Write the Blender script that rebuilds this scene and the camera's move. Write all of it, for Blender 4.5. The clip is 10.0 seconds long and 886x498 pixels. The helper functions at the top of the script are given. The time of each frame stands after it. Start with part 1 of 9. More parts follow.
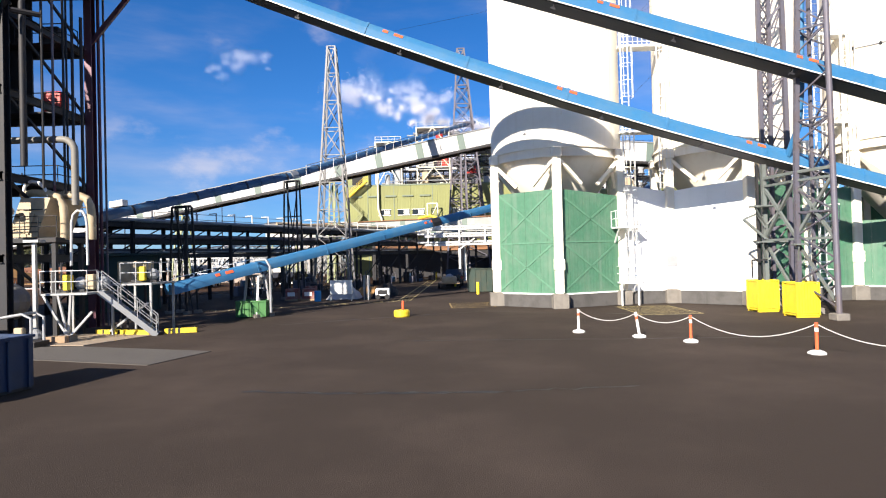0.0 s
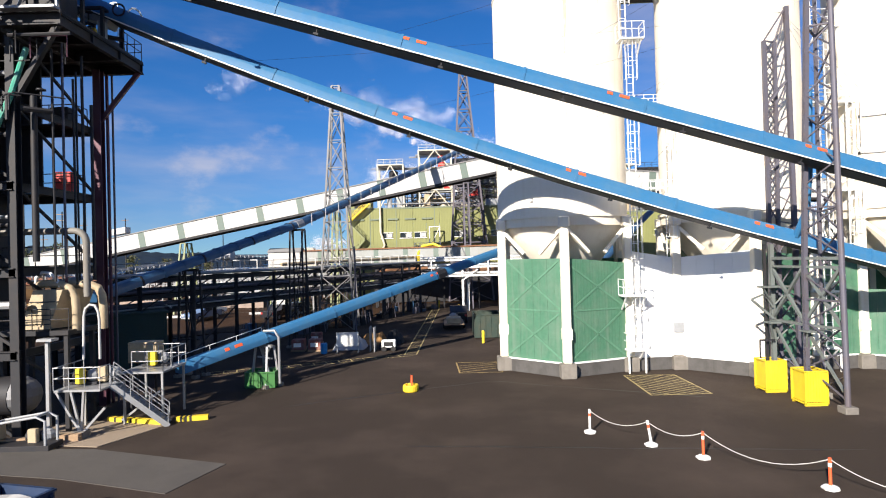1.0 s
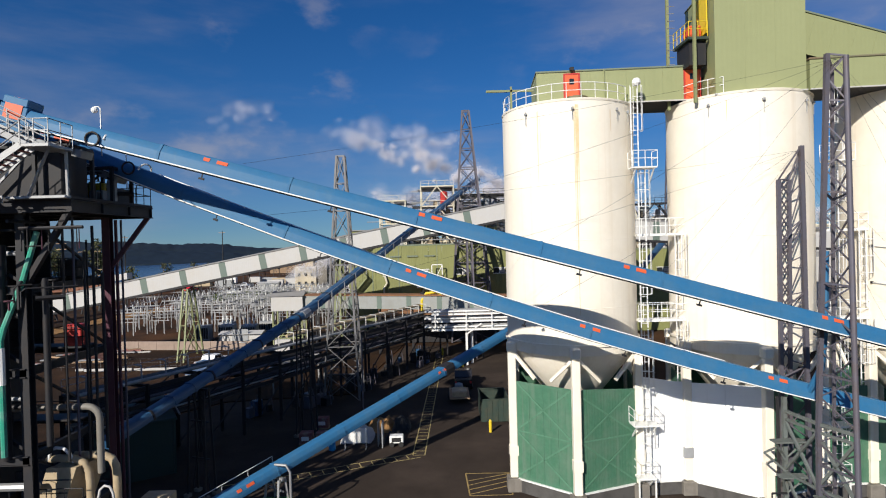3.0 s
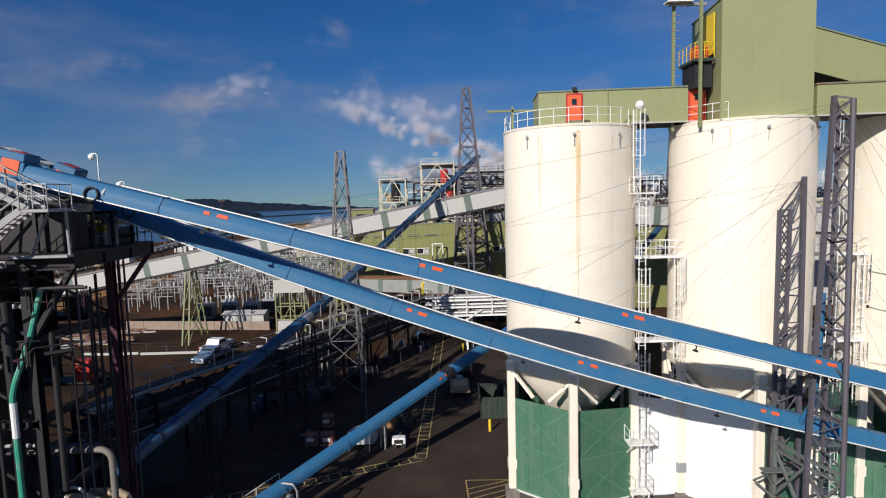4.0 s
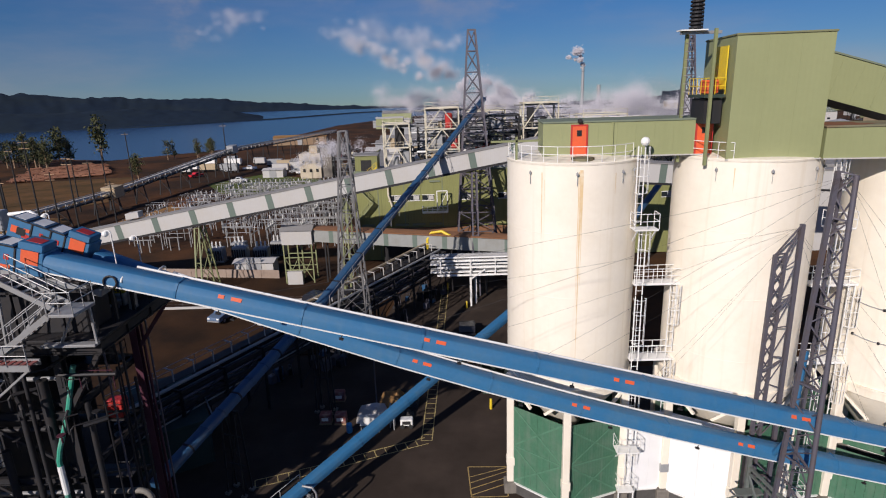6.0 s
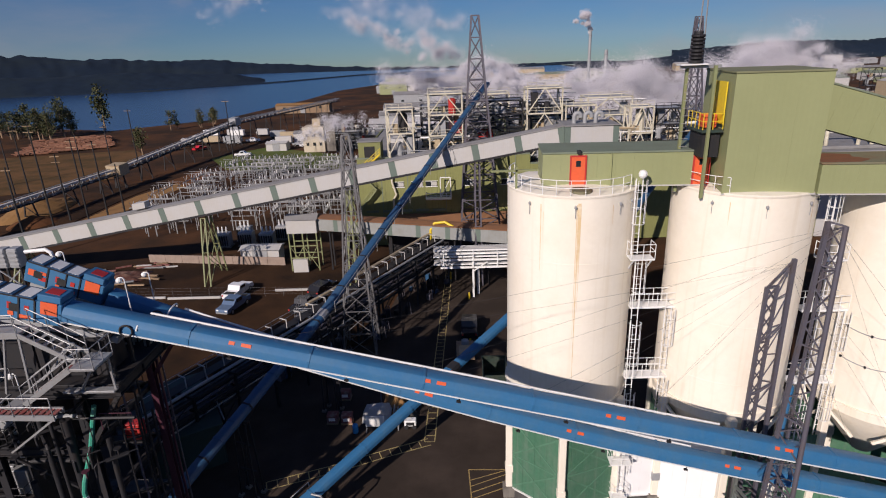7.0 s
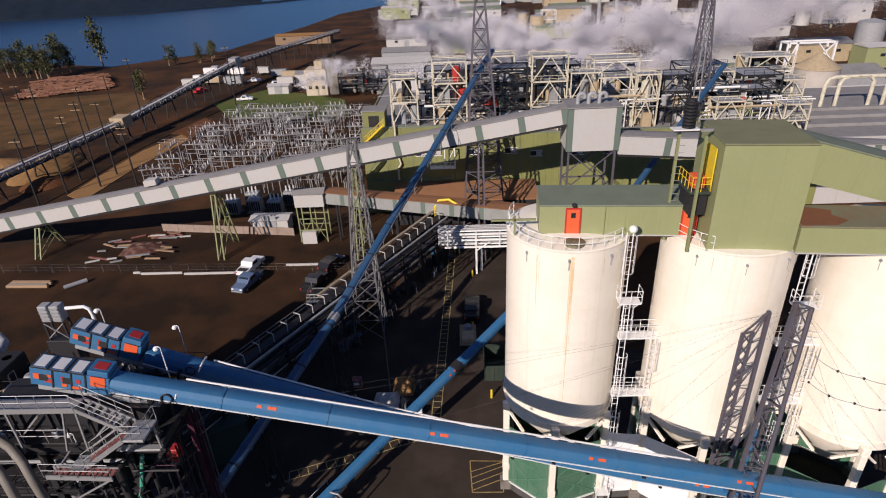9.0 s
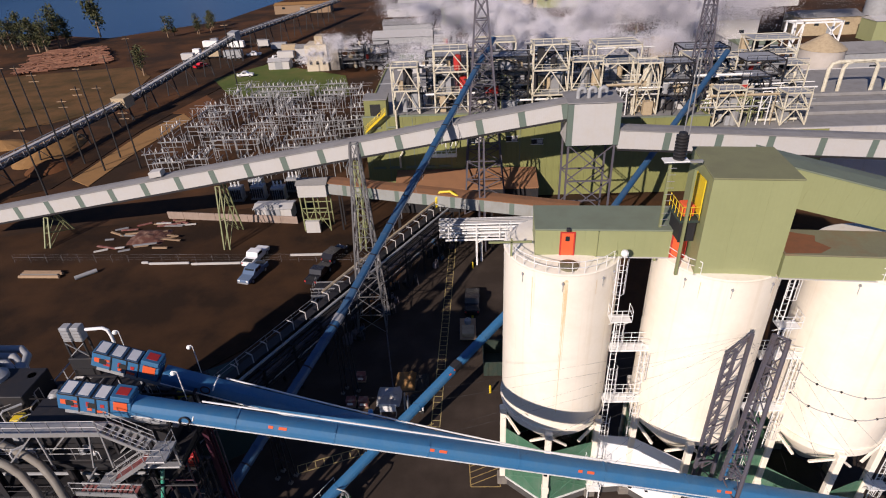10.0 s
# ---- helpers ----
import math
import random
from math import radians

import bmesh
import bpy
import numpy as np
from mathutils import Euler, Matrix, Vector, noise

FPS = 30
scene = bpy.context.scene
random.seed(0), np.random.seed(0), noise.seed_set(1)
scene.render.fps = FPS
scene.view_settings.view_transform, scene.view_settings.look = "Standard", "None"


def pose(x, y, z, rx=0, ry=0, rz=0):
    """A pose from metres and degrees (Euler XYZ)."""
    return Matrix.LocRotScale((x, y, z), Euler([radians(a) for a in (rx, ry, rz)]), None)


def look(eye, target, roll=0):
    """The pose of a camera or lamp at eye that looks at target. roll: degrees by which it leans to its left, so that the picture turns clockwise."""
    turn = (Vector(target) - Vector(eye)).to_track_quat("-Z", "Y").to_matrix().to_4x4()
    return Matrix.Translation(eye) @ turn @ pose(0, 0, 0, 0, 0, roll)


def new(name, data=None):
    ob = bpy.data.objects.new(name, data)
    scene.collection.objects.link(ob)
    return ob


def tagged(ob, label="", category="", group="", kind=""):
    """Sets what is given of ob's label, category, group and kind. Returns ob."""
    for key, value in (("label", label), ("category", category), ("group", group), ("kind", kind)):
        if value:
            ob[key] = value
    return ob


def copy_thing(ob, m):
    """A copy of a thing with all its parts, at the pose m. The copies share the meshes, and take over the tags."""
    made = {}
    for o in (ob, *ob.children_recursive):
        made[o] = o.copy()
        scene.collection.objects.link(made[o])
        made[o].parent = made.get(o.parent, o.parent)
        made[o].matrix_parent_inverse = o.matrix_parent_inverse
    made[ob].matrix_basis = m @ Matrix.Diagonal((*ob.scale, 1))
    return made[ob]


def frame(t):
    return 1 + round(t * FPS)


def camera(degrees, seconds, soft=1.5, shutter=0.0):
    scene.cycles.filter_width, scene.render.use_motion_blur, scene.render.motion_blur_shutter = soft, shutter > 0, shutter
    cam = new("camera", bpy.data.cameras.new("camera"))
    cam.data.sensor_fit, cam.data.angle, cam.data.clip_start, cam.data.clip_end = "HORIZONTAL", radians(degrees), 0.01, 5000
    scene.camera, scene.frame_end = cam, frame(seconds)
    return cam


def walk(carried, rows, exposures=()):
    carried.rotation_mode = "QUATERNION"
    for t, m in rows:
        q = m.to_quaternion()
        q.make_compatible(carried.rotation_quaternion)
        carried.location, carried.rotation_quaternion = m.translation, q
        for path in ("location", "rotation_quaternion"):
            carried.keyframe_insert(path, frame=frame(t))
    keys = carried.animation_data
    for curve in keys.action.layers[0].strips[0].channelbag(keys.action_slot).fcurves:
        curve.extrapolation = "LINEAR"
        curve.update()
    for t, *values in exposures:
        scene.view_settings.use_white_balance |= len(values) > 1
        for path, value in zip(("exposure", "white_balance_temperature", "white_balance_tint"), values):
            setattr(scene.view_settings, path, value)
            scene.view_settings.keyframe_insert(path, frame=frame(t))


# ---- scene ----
cam = camera(75.7, 10.0, 1.1)
PATH = [
    (0, (-0.325, -0.53, 3.583), (-0.328, 1.47, 3.608), -1.5),
    (0.5, (-0.57, -0.62, 5.95), (-0.57, 1.38, 5.962), -1.6),
    (1, (-0.78, -0.70, 8.22), (-0.78, 1.30, 8.239), -1.55),
    (1.5, (-0.917, -0.791, 10.597), (-0.918, 1.209, 10.609), -1.5),
    (2, (-1.141, -0.751, 13.278), (-1.139, 1.249, 13.276), -1.6),
    (2.5, (-1.296, -0.605, 15.497), (-1.291, 1.395, 15.488), -1.6),
    (3, (-1.417, -0.503, 17.631), (-1.41, 1.496, 17.605), -1.5),
    (4.5, (-1.232, -0.354, 24.826), (-1.235, 1.624, 24.527), -1.7),
    (5, (-1.205, -0.198, 27.072), (-1.214, 1.762, 26.677), -1.7),
    (5.5, (-1.121, -0.071, 29.344), (-1.138, 1.872, 28.87), -1.8),
    (7, (-0.55, 0.39, 36.215), (-0.597, 2.275, 35.548), -2.1),
    (7.5, (-0.446, 0.601, 38.666), (-0.5, 2.46, 37.931), -2.3),
    (8, (-0.269, 0.826, 40.88), (-0.33, 2.66, 40.085), -2.3),
    (8.5, (-0.142, 1.002, 43.255), (-0.21, 2.807, 42.395), -2.4),
    (9, (-0.052, 1.183, 45.509), (-0.125, 2.959, 44.591), -2.6),
    (9.5, (0.182, 1.447, 47.655), (0.101, 3.192, 46.682), -2.8),
    (10, (0.333, 1.597, 50.0), (0.249, 3.314, 48.979), -2.8),
]
EXPOSURES = [(0.0, 1.26, 6750, 11), (1.0, 0.98, 6650, 11), (2.0, 0.55, 6500, 9), (3.0, 0.2, 6500, 9), (4.5, -0.1, 6450, 13), (5.5, -0.15, 6450, 15), (7.5, -0.16, 6750, 20), (9.0, -0.05, 6800, 20), (10.0, 0.08, 6850, 20)]
walk(cam, [(t, look(eye, target, roll)) for t, eye, target, roll in PATH], EXPOSURES)

# ---- light ----
SUN_AZ, SUN_EL = 31.0, 27.5          # degrees: where the light goes, east of straight ahead; height of the sun
sun_dir = Vector((math.sin(radians(SUN_AZ)) * math.cos(radians(SUN_EL)), math.cos(radians(SUN_AZ)) * math.cos(radians(SUN_EL)), -math.sin(radians(SUN_EL))))
sun = new("sun", bpy.data.lights.new("sun", "SUN"))
sun.data.energy, sun.data.angle, sun.data.color = 5.0, radians(0.53), (1.0, 0.94, 0.85)
sun.matrix_world = look((0, 0, 80), Vector((0, 0, 80)) + sun_dir)

world = bpy.data.worlds.new("sky")
scene.world = world
world.use_nodes = True
wn, wl = world.node_tree.nodes, world.node_tree.links
wn.clear()
w_out = wn.new("ShaderNodeOutputWorld")
w_bg = wn.new("ShaderNodeBackground")
w_bg.inputs["Strength"].default_value = 0.040
w_sky = wn.new("ShaderNodeTexSky")
w_sky.sky_type = "NISHITA"
w_sky.sun_disc = False
w_sky.sun_elevation = radians(SUN_EL)
w_sky.sun_rotation = radians(180 + SUN_AZ)
w_sky.air_density, w_sky.dust_density, w_sky.ozone_density = 1.0, 0.3, 2.5
w_co = wn.new("ShaderNodeTexCoord")
w_lift = wn.new("ShaderNodeVectorMath")
w_lift.operation = "ADD"
w_lift.inputs[1].default_value = (0, 0, 0.055)
wl.new(w_co.outputs["Generated"], w_lift.inputs[0])
wl.new(w_lift.outputs[0], w_sky.inputs["Vector"])
w_sat = wn.new("ShaderNodeHueSaturation")
w_sat.inputs["Saturation"].default_value = 1.36
wl.new(w_sky.outputs[0], w_sat.inputs["Color"])


def sky_noise(scale, squash, offset, detail, lo, hi):
    """A soft mask over the sky dome."""
    mp = wn.new("ShaderNodeMapping")
    mp.inputs["Scale"].default_value, mp.inputs["Location"].default_value = (1, 1, squash), offset
    no = wn.new("ShaderNodeTexNoise")
    no.inputs["Scale"].default_value, no.inputs["Detail"].default_value, no.inputs["Roughness"].default_value = scale, detail, 0.56
    rp = wn.new("ShaderNodeMapRange")
    rp.interpolation_type = "SMOOTHSTEP"
    rp.inputs["From Min"].default_value, rp.inputs["From Max"].default_value = lo, hi
    wl.new(w_co.outputs["Generated"], mp.inputs["Vector"])
    wl.new(mp.outputs[0], no.inputs["Vector"])
    wl.new(no.outputs["Fac"], rp.inputs["Value"])
    return rp.outputs[0]


# small broken clouds: puffs gathered in loose fields, and thin wisps
puffs = wn.new("ShaderNodeMath")
puffs.operation = "MULTIPLY"
wl.new(sky_noise(7.0, 1.7, (0.35, 0.2, 0.1), 7, 0.52, 0.70), puffs.inputs[0])
wl.new(sky_noise(2.2, 1.5, (1.3, 0.4, 0.0), 2, 0.42, 0.62), puffs.inputs[1])
w_mul = wn.new("ShaderNodeMath")
w_mul.operation = "MULTIPLY_ADD"
w_mul.inputs[1].default_value = 0.52
wl.new(sky_noise(1.6, 4.5, (0.2, 0.7, 0.3), 6, 0.40, 0.78), w_mul.inputs[0])
thin = wn.new("ShaderNodeMath")
thin.operation = "MULTIPLY"
thin.inputs[1].default_value = 0.4
wl.new(puffs.outputs[0], thin.inputs[0])
wl.new(thin.outputs[0], w_mul.inputs[2])
w_cap = wn.new("ShaderNodeMath")
w_cap.operation = "MULTIPLY"
w_cap.use_clamp = True
w_cap.inputs[1].default_value = 0.75
wl.new(w_mul.outputs[0], w_cap.inputs[0])
w_mix = wn.new("ShaderNodeMix")
w_mix.data_type = "RGBA"
w_mix.inputs["B"].default_value = (9.6, 8.9, 9.3, 1)
wl.new(w_cap.outputs[0], w_mix.inputs["Factor"])
w_tint = wn.new("ShaderNodeMix")
w_tint.data_type, w_tint.blend_type = "RGBA", "MULTIPLY"
w_tint.inputs["Factor"].default_value = 1.0
w_tint.inputs["B"].default_value = (0.86, 1.10, 1.46, 1)
w_up = wn.new("ShaderNodeSeparateXYZ")
wl.new(w_co.outputs["Generated"], w_up.inputs[0])
w_rise = wn.new("ShaderNodeMapRange")
w_rise.inputs["From Min"].default_value, w_rise.inputs["From Max"].default_value = 0.03, 0.25
w_rise.inputs["To Min"].default_value, w_rise.inputs["To Max"].default_value = 1.0, 1.22
wl.new(w_up.outputs["Z"], w_rise.inputs["Value"])
w_gain = wn.new("ShaderNodeVectorMath")
w_gain.operation = "SCALE"
wl.new(w_sat.outputs[0], w_gain.inputs[0])
wl.new(w_rise.outputs[0], w_gain.inputs["Scale"])
wl.new(w_gain.outputs[0], w_tint.inputs["A"])
wl.new(w_tint.outputs["Result"], w_mix.inputs["A"])
wl.new(w_mix.outputs["Result"], w_bg.inputs["Color"])
wl.new(w_bg.outputs[0], w_out.inputs["Surface"])


# ---- materials ----
def material(name, color, rough=0.6, metal=0.0, dirt=None, dirt_amount=0.35, scale=0.6, grain=12.0, bump=0.15,
             bump_scale=20.0, streaks=0.0, vary=0.12, ribs=None, random_tint=0.0):
    """A painted or raw surface with stains and grain at real size; ribs: (axis, pitch in metres, depth)."""
    m = bpy.data.materials.new(name)
    m.use_nodes = True
    n, l = m.node_tree.nodes, m.node_tree.links
    bsdf = n["Principled BSDF"]
    bsdf.inputs["Roughness"].default_value, bsdf.inputs["Metallic"].default_value = rough, metal
    co = n.new("ShaderNodeNewGeometry")
    pos = co.outputs["Position"]
    big = n.new("ShaderNodeTexNoise")
    big.inputs["Scale"].default_value, big.inputs["Detail"].default_value, big.inputs["Roughness"].default_value = scale, 6, 0.62
    l.new(pos, big.inputs["Vector"])
    fine = n.new("ShaderNodeTexNoise")
    fine.inputs["Scale"].default_value, fine.inputs["Detail"].default_value = grain, 4
    l.new(pos, fine.inputs["Vector"])
    hi = tuple(min(1, c * (1 + vary)) for c in color)
    lo = tuple(c * (1 - vary) for c in color)
    base = n.new("ShaderNodeMix")
    base.data_type = "RGBA"
    base.inputs["A"].default_value, base.inputs["B"].default_value = (*lo, 1), (*hi, 1)
    l.new(fine.outputs["Fac"], base.inputs["Factor"])
    out = base.outputs["Result"]
    if random_tint:
        info = n.new("ShaderNodeObjectInfo")
        hsv = n.new("ShaderNodeHueSaturation")
        rng = n.new("ShaderNodeMapRange")
        rng.inputs["To Min"].default_value, rng.inputs["To Max"].default_value = 1 - random_tint, 1 + random_tint
        l.new(info.outputs["Random"], rng.inputs["Value"])
        l.new(rng.outputs[0], hsv.inputs["Value"])
        l.new(out, hsv.inputs["Color"])
        out = hsv.outputs["Color"]
    if dirt:
        fac = big.outputs["Fac"]
        ramp = n.new("ShaderNodeValToRGB")
        ramp.color_ramp.elements[0].position, ramp.color_ramp.elements[1].position = 0.45, 0.75
        l.new(fac, ramp.inputs["Fac"])
        amount = n.new("ShaderNodeMath")
        amount.operation = "MULTIPLY"
        amount.inputs[1].default_value = dirt_amount
        l.new(ramp.outputs["Color"], amount.inputs[0])
        stain = n.new("ShaderNodeMix")
        stain.data_type = "RGBA"
        stain.inputs["B"].default_value = (*dirt, 1)
        l.new(amount.outputs[0], stain.inputs["Factor"])
        l.new(out, stain.inputs["A"])
        out = stain.outputs["Result"]
        if streaks:
            mp = n.new("ShaderNodeMapping")
            mp.inputs["Scale"].default_value = (2.2, 2.2, 0.06)
            st = n.new("ShaderNodeTexNoise")
            st.inputs["Scale"].default_value, st.inputs["Detail"].default_value = 1.0, 3
            l.new(pos, mp.inputs["Vector"])
            l.new(mp.outputs[0], st.inputs["Vector"])
            sr = n.new("ShaderNodeValToRGB")
            sr.color_ramp.elements[0].position, sr.color_ramp.elements[1].position = 0.56, 0.76
            l.new(st.outputs["Fac"], sr.inputs["Fac"])
            sa = n.new("ShaderNodeMath")
            sa.operation = "MULTIPLY"
            sa.inputs[1].default_value = streaks
            l.new(sr.outputs["Color"], sa.inputs[0])
            s2 = n.new("ShaderNodeMix")
            s2.data_type = "RGBA"
            s2.inputs["B"].default_value = (*dirt, 1)
            l.new(sa.outputs[0], s2.inputs["Factor"])
            l.new(out, s2.inputs["A"])
            out = s2.outputs["Result"]
    l.new(out, bsdf.inputs["Base Color"])
    if bump:
        bn = n.new("ShaderNodeTexNoise")
        bn.inputs["Scale"].default_value, bn.inputs["Detail"].default_value = bump_scale, 5
        l.new(pos, bn.inputs["Vector"])
        height = bn.outputs["Fac"]
        if ribs:
            wave = n.new("ShaderNodeTexWave")
            wave.wave_type, wave.bands_direction, wave.wave_profile = "BANDS", ribs[0], "SIN"
            wave.inputs["Scale"].default_value = 0.314 / ribs[1]
            l.new(pos, wave.inputs["Vector"])
            add = n.new("ShaderNodeMath")
            add.operation = "MULTIPLY_ADD"
            add.inputs[1].default_value = ribs[2]
            l.new(wave.outputs["Fac"], add.inputs[0])
            l.new(height, add.inputs[2])
            height = add.outputs[0]
        bp = n.new("ShaderNodeBump")
        bp.inputs["Strength"].default_value, bp.inputs["Distance"].default_value = bump, 0.05
        l.new(height, bp.inputs["Height"])
        l.new(bp.outputs[0], bsdf.inputs["Normal"])
    return m


M_SILO = material("silo_cream_paint", (0.85, 0.785, 0.67), 0.55, dirt=(0.64, 0.53, 0.37), dirt_amount=0.26, scale=0.35, grain=3, bump=0.05, streaks=0.32, vary=0.04)
M_CONC = material("concrete", (0.20, 0.18, 0.155), 0.88, dirt=(0.09, 0.08, 0.07), dirt_amount=0.7, streaks=0.5, scale=1.2, grain=9, bump=0.3)
M_ASPH = material("asphalt", (0.040, 0.0300, 0.0240), 0.94, dirt=(0.072, 0.0535, 0.0430), dirt_amount=0.9, scale=0.16, grain=30, bump=0.35, bump_scale=45, vary=0.25)
M_BLUE = material("blue_paint", (0.022, 0.135, 0.285), 0.6, dirt=(0.075, 0.165, 0.25), dirt_amount=0.5, scale=0.8, grain=5, bump=0.04, streaks=0.25, vary=0.10)
M_BLUE_D = material("dark_blue_paint", (0.020, 0.075, 0.160), 0.45, dirt=(0.10, 0.11, 0.12), dirt_amount=0.4, scale=0.9, grain=6, bump=0.05)
M_WHITE = material("white_paint", (0.78, 0.78, 0.76), 0.5, dirt=(0.42, 0.36, 0.28), dirt_amount=0.22, scale=0.7, grain=5, bump=0.05, streaks=0.15, vary=0.05)
M_TARP = material("white_sheeting", (0.82, 0.82, 0.82), 0.6, dirt=(0.6, 0.6, 0.58), dirt_amount=0.25, scale=0.5, grain=4, bump=0.25, bump_scale=1.2, vary=0.03)
M_GWALL = material("green_corrugated_panel", (0.052, 0.155, 0.092), 0.6, dirt=(0.125, 0.19, 0.14), dirt_amount=0.6, scale=0.7, grain=4, bump=0.3, streaks=0.6, ribs=("X", 0.22, 0.35), vary=0.2)
M_GBRACE = material("pale_green_paint", (0.085, 0.205, 0.13), 0.6, dirt=(0.055, 0.15, 0.09), dirt_amount=0.8, scale=1.5, grain=8, bump=0.1)
M_OLIVE = material("olive_green_cladding", (0.275, 0.295, 0.145), 0.55, dirt=(0.22, 0.24, 0.11), dirt_amount=0.35, scale=0.25, grain=3, bump=0.12, ribs=("X", 0.30, 0.35), streaks=0.22, vary=0.04)
M_HOUSE_R = material("dark_olive_flat_roof", (0.185, 0.19, 0.10), 0.8, dirt=(0.12, 0.11, 0.07), dirt_amount=0.5, scale=0.5, grain=4, bump=0.2)
M_MILL = material("yellow_olive_mill_cladding", (0.215, 0.225, 0.080), 0.6, dirt=(0.13, 0.13, 0.05), dirt_amount=0.5, scale=0.2, grain=3, bump=0.2, ribs=("X", 0.30, 0.9), streaks=0.35, vary=0.06)
M_FRAME = material("aged_cream_steel_paint", (0.60, 0.56, 0.44), 0.6, dirt=(0.24, 0.18, 0.10), dirt_amount=0.6, scale=0.9, grain=7, bump=0.1, vary=0.1)
M_OLIVE_R = material("weathered_green_roof", (0.17, 0.205, 0.145), 0.75, dirt=(0.12, 0.12, 0.08), dirt_amount=0.5, scale=0.5, grain=4, bump=0.2)
M_RUSTROOF = material("rust_stained_roof", (0.17, 0.165, 0.10), 0.8, dirt=(0.20, 0.075, 0.03), dirt_amount=1.0, scale=0.22, grain=5, bump=0.2)
M_DSTEEL = material("dark_steel", (0.018, 0.018, 0.021), 0.65, 0.15, dirt=(0.042, 0.029, 0.022), dirt_amount=0.5, scale=1.5, grain=9, bump=0.1)
M_TOWER = material("weathered_purple_grey_steel", (0.105, 0.10, 0.125), 0.6, 0.25, dirt=(0.13, 0.085, 0.06), dirt_amount=0.5, scale=1.2, grain=8, bump=0.1)
M_STEEL = material("galvanised_steel", (0.33, 0.335, 0.34), 0.5, 0.4, dirt=(0.25, 0.2, 0.15), dirt_amount=0.3, scale=1.5, grain=9, bump=0.08)
M_GREEN_D = material("dark_green_steel", (0.036, 0.058, 0.047), 0.55, 0.2, dirt=(0.10, 0.08, 0.05), dirt_amount=0.5, scale=1.5, grain=8, bump=0.1)
M_PURPLE = material("purple_brown_steel", (0.085, 0.026, 0.045), 0.5, 0.2, dirt=(0.09, 0.05, 0.04), dirt_amount=0.4, scale=1.0, grain=8, bump=0.1)
M_TAN = material("tan_paint", (0.42, 0.33, 0.21), 0.6, dirt=(0.2, 0.14, 0.08), dirt_amount=0.5, scale=1.5, grain=7, bump=0.1)
M_DUCT = material("dull_tan_grey_lagging", (0.19, 0.175, 0.15), 0.65, dirt=(0.13, 0.10, 0.07), dirt_amount=0.6, scale=0.8, grain=6, bump=0.15, streaks=0.2)
M_TREAD = material("faded_red_tread", (0.26, 0.07, 0.065), 0.7, dirt=(0.2, 0.16, 0.14), dirt_amount=0.6, scale=3, grain=9, bump=0.1)
M_ORANGE = material("orange_paint", (0.72, 0.11, 0.035), 0.5, dirt=(0.45, 0.12, 0.05), dirt_amount=0.4, scale=2.0, grain=8, bump=0.05)
M_RED = material("red_paint", (0.45, 0.03, 0.025), 0.5, dirt=(0.25, 0.04, 0.03), dirt_amount=0.4, scale=2.0, grain=8, bump=0.05)
M_YELLOW = material("yellow_paint", (0.72, 0.52, 0.025), 0.5, dirt=(0.42, 0.30, 0.05), dirt_amount=0.4, scale=2.0, grain=8, bump=0.08)
M_LINE = material("worn_yellow_road_paint", (0.42, 0.33, 0.13), 0.8, dirt=(0.07, 0.065, 0.06), dirt_amount=0.95, scale=2.2, grain=14, bump=0.2)
M_LINE_W = material("worn_pale_road_paint", (0.42, 0.29, 0.10), 0.8, dirt=(0.07, 0.065, 0.06), dirt_amount=0.9, scale=2.2, grain=14, bump=0.2)
M_GREEN = material("bright_green_paint", (0.035, 0.15, 0.035), 0.5, dirt=(0.10, 0.16, 0.05), dirt_amount=0.4, scale=2.0, grain=8, bump=0.1)
M_BLACK = material("black_rubber", (0.015, 0.015, 0.016), 0.8, dirt=(0.05, 0.045, 0.04), dirt_amount=0.4, scale=2.0, grain=9, bump=0.1)
M_GREY = material("grey_paint", (0.30, 0.31, 0.32), 0.55, dirt=(0.18, 0.16, 0.14), dirt_amount=0.4, scale=1.0, grain=7, bump=0.08)
M_GALLERY = material("white_gallery_cladding", (0.47, 0.46, 0.445), 0.55, dirt=(0.45, 0.40, 0.32), dirt_amount=0.35, scale=0.4, grain=3, bump=0.15, ribs=("X", 0.3, 0.6), streaks=0.25, vary=0.05)
M_GALROOF = material("grey_gallery_roof", (0.24, 0.235, 0.23), 0.8, dirt=(0.13, 0.12, 0.11), dirt_amount=0.5, scale=0.4, grain=4, bump=0.15)
M_GBAND = material("dark_green_band_paint", (0.12, 0.16, 0.135), 0.55, dirt=(0.14, 0.17, 0.13), dirt_amount=0.4, scale=0.8, grain=5, bump=0.1)
M_PALEGREEN = material("pale_yellow_green_steel", (0.22, 0.245, 0.115), 0.6, dirt=(0.2, 0.16, 0.08), dirt_amount=0.5, scale=1.2, grain=8, bump=0.1)
M_SOIL = material("brown_soil", (0.036, 0.0215, 0.013), 0.95, dirt=(0.105, 0.046, 0.019), dirt_amount=0.8, scale=0.045, grain=2, bump=0.5, bump_scale=6, vary=0.25)
M_SAND = material("tan_wood_chips", (0.29, 0.16, 0.065), 0.95, dirt=(0.22, 0.13, 0.06), dirt_amount=0.6, scale=0.4, grain=9, bump=0.6, bump_scale=7, vary=0.2)
M_GRASS = material("rough_grass", (0.085, 0.115, 0.03), 0.95, dirt=(0.16, 0.13, 0.05), dirt_amount=0.7, scale=0.12, grain=6, bump=0.6, bump_scale=8, vary=0.3)
